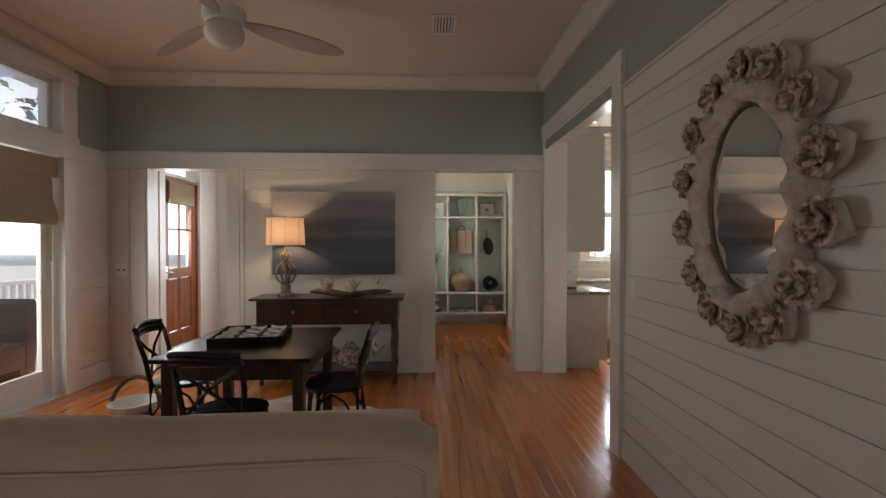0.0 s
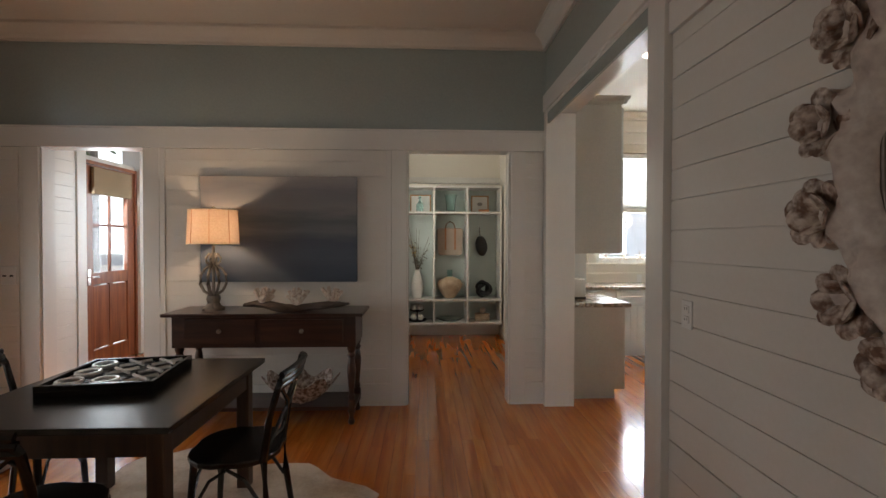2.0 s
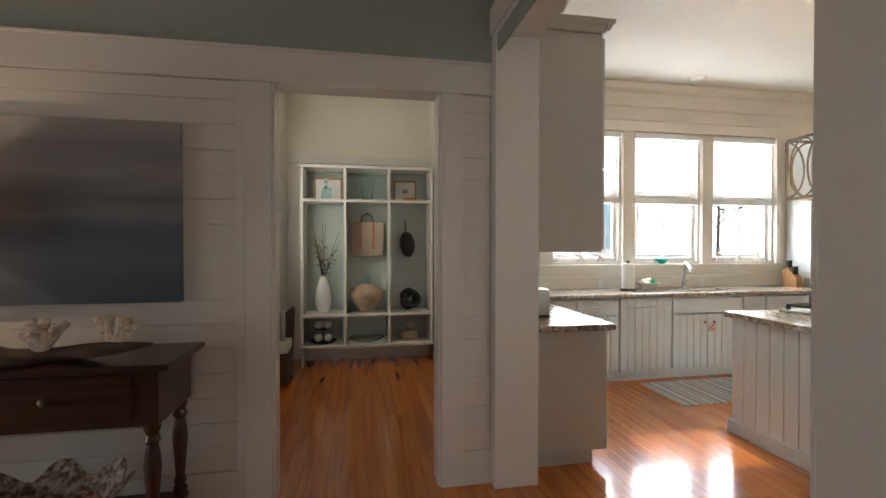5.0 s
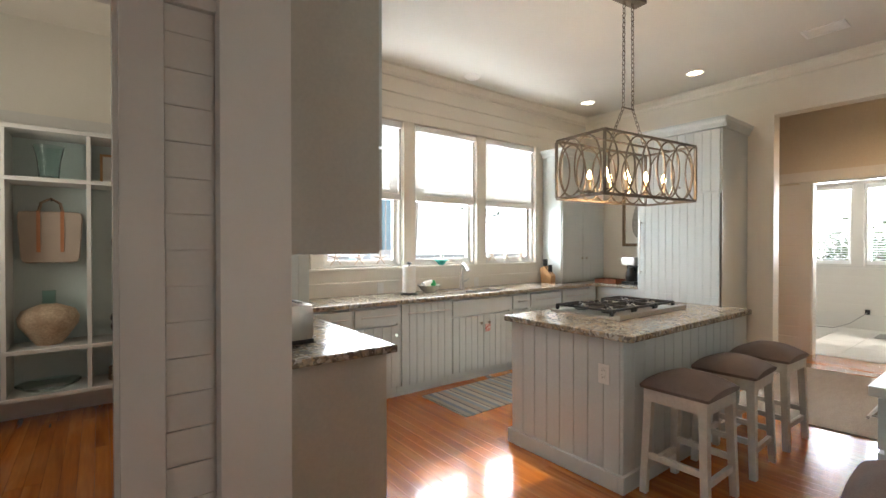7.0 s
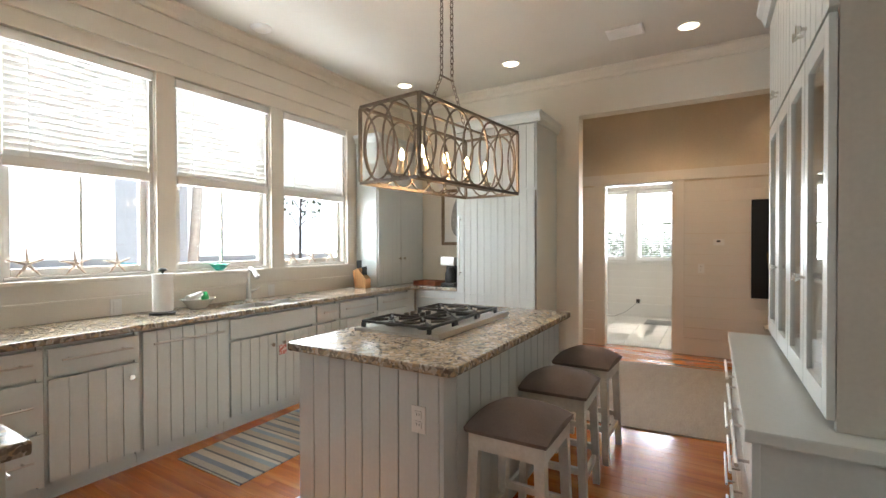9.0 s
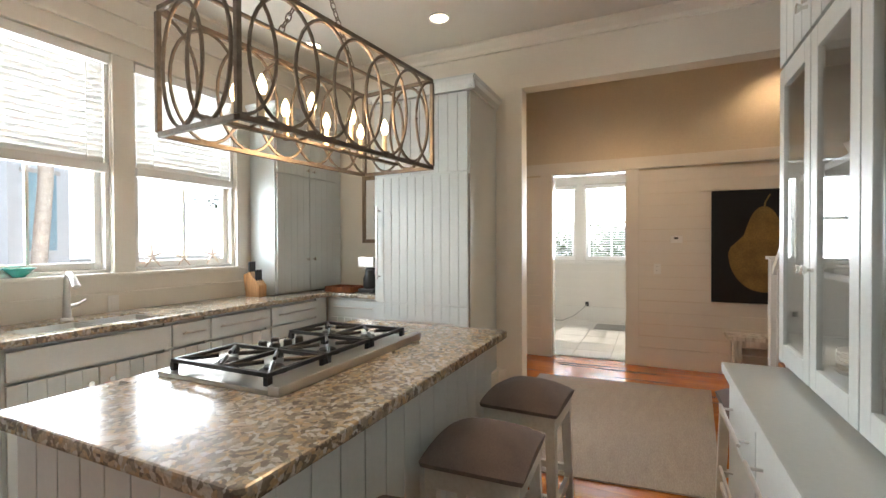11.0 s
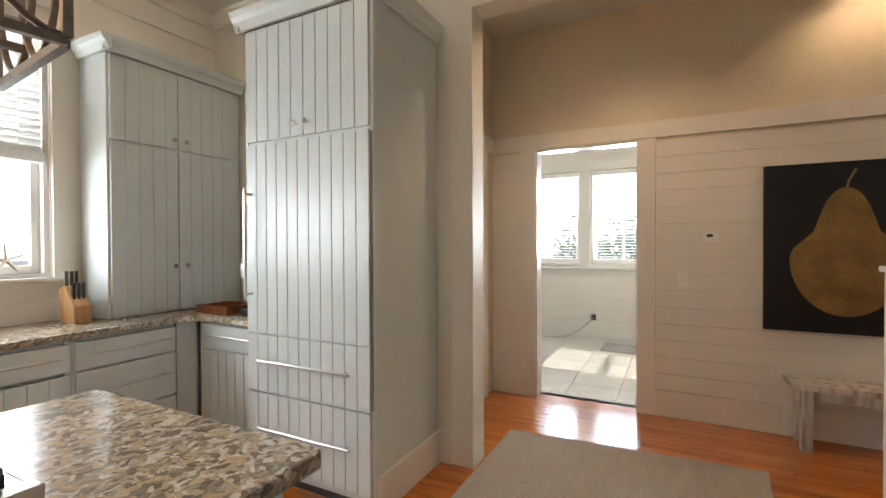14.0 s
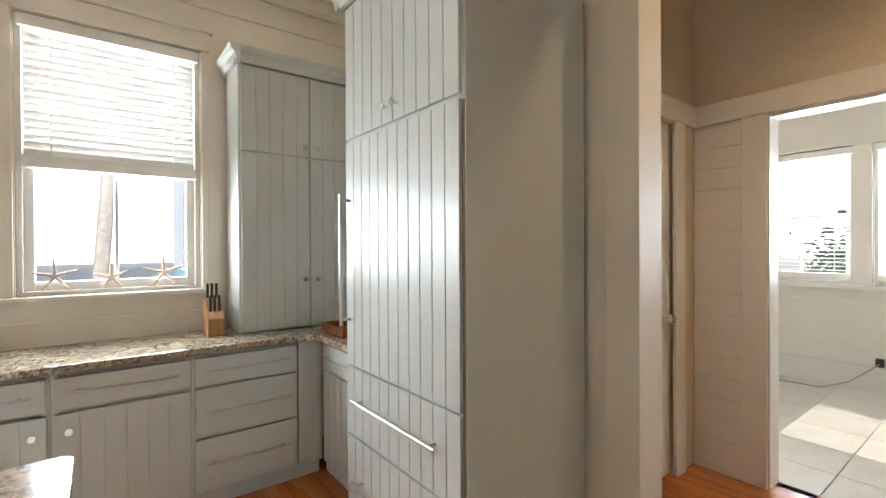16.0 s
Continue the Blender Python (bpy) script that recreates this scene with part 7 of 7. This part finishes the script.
# ---- small kitchen things ----
kb = thing("knife_block", (5.71, 7.17, 0.916), "beech knife block with black handled knives", "knife block")
bm = prism(bmesh.new(), [(7.08, 0.916), (7.24, 0.916), (7.27, 1.11), (7.20, 1.14), (7.08, 1.02)], "x", 5.66, 5.75)
part("block", bm, M_BLOCK, kb)
for i in range(3):
    for j in range(2):
        x, y = 5.68 + i * 0.025, 7.13 + j * 0.08
        part("knife_handle", box(x - 0.007, y - 0.01, 1.05 + j * 0.06, x + 0.007, y + 0.012, 1.16 + j * 0.07, 0.003), M_BLACK, kb)
pt = thing("paper_towel", (3.50, 7.13, 0.916), "white paper towel roll on a black stand", "paper towel")
part("stand", smooth(lathe(bmesh.new(), (3.50, 7.13, 0.916), [(0.085, 0), (0.085, 0.012), (0.07, 0.018), (0.01, 0.02)], 24)), M_BLACK, pt)
part("roll", smooth(lathe(bmesh.new(), (3.50, 7.13, 0.938), [(0.02, 0), (0.066, 0), (0.067, 0.27), (0.02, 0.27)], 28)), M_PAPER, pt)
part("finial", smooth(ball(rod(bmesh.new(), (3.50, 7.13, 1.2), (3.50, 7.13, 1.225), 0.008), (3.50, 7.13, 1.235), 0.022, 1.3, 1.3, 0.6)), M_BLACK, pt)
wb2 = thing("white_bowl", (3.83, 7.17, 0.916), "white bowl of sponges and bottles beside the sink", "bowl")
part("body", smooth(lathe(bmesh.new(), (3.80, 7.20, 0.916), [(0.06, 0), (0.07, 0.01), (0.11, 0.06), (0.13, 0.075), (0.12, 0.075), (0.06, 0.015)], 24)), M_CERAMIC, wb2)
gn = thing("green_bottle", (3.87, 7.2, 0.95), "small green plastic bottle in the white bowl", "bottle")
part("body", smooth(lathe(bmesh.new(), (3.86, 7.20, 0.94), [(0.025, 0), (0.028, 0.06), (0.018, 0.09), (0.012, 0.10)], 12)), M_GREEN, gn)
wl = thing("white_bottle", (3.77, 7.2, 0.95), "white plastic bottle lying in the bowl", "bottle")
part("body", smooth(rod(bmesh.new(), (3.72, 7.19, 0.99), (3.83, 7.20, 1.03), 0.035, 0.02, 14)), M_WHITEPL, wl)
tb2 = thing("teal_bowl", (4.10, WN - 0.02, 1.192), "small teal bowl on the window sill", "bowl")
part("body", smooth(lathe(bmesh.new(), (4.10, WN - 0.005, 1.192), [(0.03, 0), (0.035, 0.01), (0.07, 0.045), (0.085, 0.055), (0.08, 0.055), (0.03, 0.012)], 20)), M_TEAL, tb2)
for xc, s in ((2.84, 0.10), (3.09, 0.09), (3.34, 0.085), (4.94, 0.10), (5.20, 0.085), (5.47, 0.105)):
    sg = thing("starfish", (xc, WN + 0.04, 1.216), "dried white starfish standing on the window sill", "starfish", "starfish on the sills")
    bm = bmesh.new()
    for k in range(5):
        a = math.pi / 2 + 2 * math.pi * k / 5 + 0.05
        rod(bm, (xc, WN + 0.045, 1.215 + s * 0.81), (xc + s * 1.05 * math.cos(a), WN + 0.045, 1.215 + s * 0.81 + s * math.sin(a)), 0.011, 0.004, 8)
    part("body", smooth(bm, 70), M_CORAL, sg)
tag = thing("paper_tag", (4.285, 6.80, 0.54), "small red and white paper tag hung on a knob", "tag")
part("card", box(4.25, 6.796, 0.50, 4.32, 6.805, 0.58), M_RED, tag)
so = thing("plug", (11.16, 4.95, 0.3), "black plug with grey cord in sunroom wall", "plug")
part("plug", box(11.12, 4.92, 0.26, 11.172, 4.98, 0.34, 0.006), M_BLACK, so)
part("cord", tube(bmesh.new(), [(11.12, 4.95, 0.29), (11.05, 5.02, 0.22), (11.0, 5.15, 0.10), (10.95, 5.35, 0.008), (10.9, 5.8, 0.006)], 0.006, 6), M_GREYCUSH, so)
fvent = thing("floor_mat", (10.7, 4.35, 0), "grey patterned small mat on the sunroom tiles", "mat")
part("weave", box(10.35, 4.0, 0.001, 10.85, 4.75, 0.008, 0.002), M_GREYCUSH, fvent)

# ---- outside ----
solid("ground", box(-400, -400, -0.65, 400, 400, -0.35), M_GRASS, "lawn and ground around the house", "ground")
deck = solid("porch_floor", box(-9, -2, -0.2, -3.75, 9, -0.06), M_DECK, "grey boarded porch floor", "porch")
pr = thing("porch_railing", (-6.3, 3.4, 0), "white porch railing with square balusters", "railing")
for y0, y1, dz in ((0.5, 8.8, 0.0),):
    part("top_rail", box(-6.05, y0, 0.86, -5.97, y1, 0.92), M_TRIM, pr)
    part("bottom_rail", box(-6.04, y0, -0.06, -5.98, y1, 0.12), M_TRIM, pr)
    k = y0
    while k < y1:
        part("baluster", box(-6.03, k, 0.12, -5.99, k + 0.035, 0.86), M_TRIM, pr)
        k += 0.13
wch = thing("wicker_chair", (-4.7, 3.6, -0.06), "dark wicker porch chair", "chair")
part("seat", smooth(box(-5.0, 3.3, 0.1, -4.4, 3.95, 0.38, 0.03), 50), M_WICKER, wch)
part("backrest", smooth(prism(bmesh.new(), [(3.95, -0.06), (4.05, -0.06), (4.15, 0.75), (4.05, 0.85), (3.98, 0.8)], "x", -5.0, -4.4), 30), M_WICKER, wch)
for yy in (3.32, 3.88):
    part("leg", box(-4.46, yy, -0.06, -4.4, yy + 0.06, 0.1), M_WICKER, wch)
    part("leg", box(-5.0, yy, -0.06, -4.94, yy + 0.06, 0.1), M_WICKER, wch)
wch.location.y += 1.25


def tree(x, y, h, spread, seed, label, leaves=1400, r=0.16):
    rng2 = random.Random(seed)
    t = thing("tree", (x, y, -0.35), label, "tree", "trees round the house")
    bm = tube(bmesh.new(), [(x, y, -0.35), (x + 0.05, y, h * 0.4), (x + 0.15, y + 0.05, h * 0.8)], [r, r * 0.75, r * 0.3], 9)
    tips = []
    for k in range(9):
        z = h * rng2.uniform(0.35, 0.78)
        a = rng2.uniform(0, 6.28)
        tip = Vector((x + spread * 0.8 * math.cos(a), y + spread * 0.8 * math.sin(a), z + h * rng2.uniform(0.05, 0.25)))
        tube(bm, [(x + 0.08, y, z), Vector((x, y, z)).lerp(tip, 0.5) + Vector((0, 0, 0.15)), tip], [r * 0.4, r * 0.25, r * 0.08], 6)
        tips.append(tip)
    part("trunk", smooth(bm), M_TRUNK, t)
    bm = bmesh.new()
    for k in range(leaves):
        p = tips[k % len(tips)] + Vector((rng2.gauss(0, 1), rng2.gauss(0, 1), rng2.gauss(0, 0.8))) * spread * 0.32
        s = rng2.uniform(0.05, 0.12)
        d1, d2 = Vector((rng2.uniform(-1, 1), rng2.uniform(-1, 1), rng2.uniform(-1, 1))) * s, Vector((rng2.uniform(-1, 1), rng2.uniform(-1, 1), rng2.uniform(-1, 1))) * s
        bm.faces.new([bm.verts.new(p + v) for v in (-d1, d2, d1, -d2)])
    part("crown", bm, M_LEAF, t)


tree(-7.4, 11.6, 7, 2.2, 1, "tall pine by the entry with pale bark", 1200, 0.3)
tree(-15, 12.5, 6, 2.6, 2, "leafy green tree beyond the porch")
tree(16.5, 3.2, 1.7, 1.1, 3, "green shrubby tree outside the sunroom", 1600, 0.08)
tree(17, 5.6, 1.5, 1.2, 4, "green shrubby tree outside the sunroom", 1600, 0.08)
tree(19.7, 24, 6, 1.3, 5, "thin bare tree beyond the kitchen window", 300, 0.10)
M_PALM = material("pale_grey_palm_bark", (0.42, 0.40, 0.37), 0.9, vary=0.15, scale=14, bump=0.1)
palm = thing("palm_trunk", (5.1, 9.6, -0.35), "slender pale palm trunk outside the kitchen window", "tree")
part("trunk", smooth(tube(bmesh.new(), [(5.02, 9.6, -0.36), (5.13, 9.6, 0.8), (5.22, 9.6, 2.0), (5.27, 9.6, 3.4), (5.3, 9.6, 5.5)], [0.09, 0.07, 0.066, 0.064, 0.06], 10)), M_PALM, palm)
nh = thing("neighbour_house", (6.8, 13.9, -0.35), "narrow white and teal neighbouring house beyond the yard", "house")
part("wall", box(6.35, 13.3, 1.05, 7.2, 14.5, 4.9), M_BLUEHOUSE, nh)
part("lower_wall", box(6.35, 13.28, -0.35, 7.2, 14.5, 1.05), M_TEALWALL, nh, "teal painted lower wall")
part("roof", prism(bmesh.new(), [(13.0, 4.9), (14.8, 4.9), (13.9, 5.7)], "x", 6.1, 7.5), M_GREYCUSH, nh)
for za in (1.3, 3.4):
    wd = part("window", box(6.55, 13.27, za, 7.0, 13.31, za + 1.3), M_BLUEGLASS, nh)
    part("window_frame", box(6.5, 13.25, za + 1.3, 7.05, 13.3, za + 1.37), M_TRIM, wd)
    part("glazing_bar", box(6.76, 13.255, za, 6.79, 13.275, za + 1.3), M_TRIM, wd)
# added glowing panels on three sides stand in for overexposed sky and distance
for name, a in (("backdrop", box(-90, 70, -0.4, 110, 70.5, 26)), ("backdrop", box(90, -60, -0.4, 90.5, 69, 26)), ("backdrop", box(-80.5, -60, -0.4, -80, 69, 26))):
    solid(name, a, M_BACKDROP_GLOW, "added glowing white backdrop in place of the bright distance", "backdrop")

# ---- floor boards and tiles, last ----
rng = random.Random(3)
W = 0.083
shapes = {}


def plank_mesh(length):
    if length not in shapes:
        shapes[length] = mesh_of("floorboard", box(0.0006, 0.0005, -0.022, W - 0.0006, length - 0.0005, 0, 0.0008), M_FLOOR)
    return shapes[length]


rest_v, rest_f = [], []
count = 0
rows = int((8.36 + 4.6) / W) + 1
for i in range(rows):
    x = -4.6 + i * W
    y = -3.55 - rng.choice((0, 0.4, 0.9, 1.3))
    while y < 8.5:
        length = rng.choice((1.2, 1.6, 2.0, 2.4))
        near = (-0.3 < x < 1.5 and 1.0 < y + length / 2 < 7.5) or (1.5 <= x < 3.4 and 2.6 < y + length / 2 < 7.0) or (6.6 < x < 8.3 and 3 < y + length / 2 < 6)
        if near and count < 300:
            piece("floorboard", plank_mesh(length), floor, (x, y, 0))
            count += 1
        else:
            a, b, c2, d2 = x + 0.0006, x + W - 0.0006, y + 0.0005, y + length - 0.0005
            n0 = len(rest_v)
            rest_v += [(a, c2, -0.022), (b, c2, -0.022), (b, d2, -0.022), (a, d2, -0.022), (a, c2, 0), (b, c2, 0), (b, d2, 0), (a, d2, 0)]
            rest_f += [tuple(n0 + q for q in f) for f in ((4, 5, 6, 7), (0, 1, 5, 4), (1, 2, 6, 5), (2, 3, 7, 6), (3, 0, 4, 7))]
        y += length
data = bpy.data.meshes.new("floorboards")
data.from_pydata(rest_v, [], rest_f)
data.materials.append(M_FLOOR)
ob = new("floorboards", data)
ob.parent = floor
tagged(ob, kind="stuff")
tile_data = mesh_of("tile", box(0.003, 0.003, -0.012, 0.447, 0.447, 0, 0.002), M_TILE)
for i in range(7):
    for j in range(10):
        piece("tile", tile_data, sun_floor, (8.37 + i * 0.45, 2.4 + j * 0.45 - 0.3, 0))
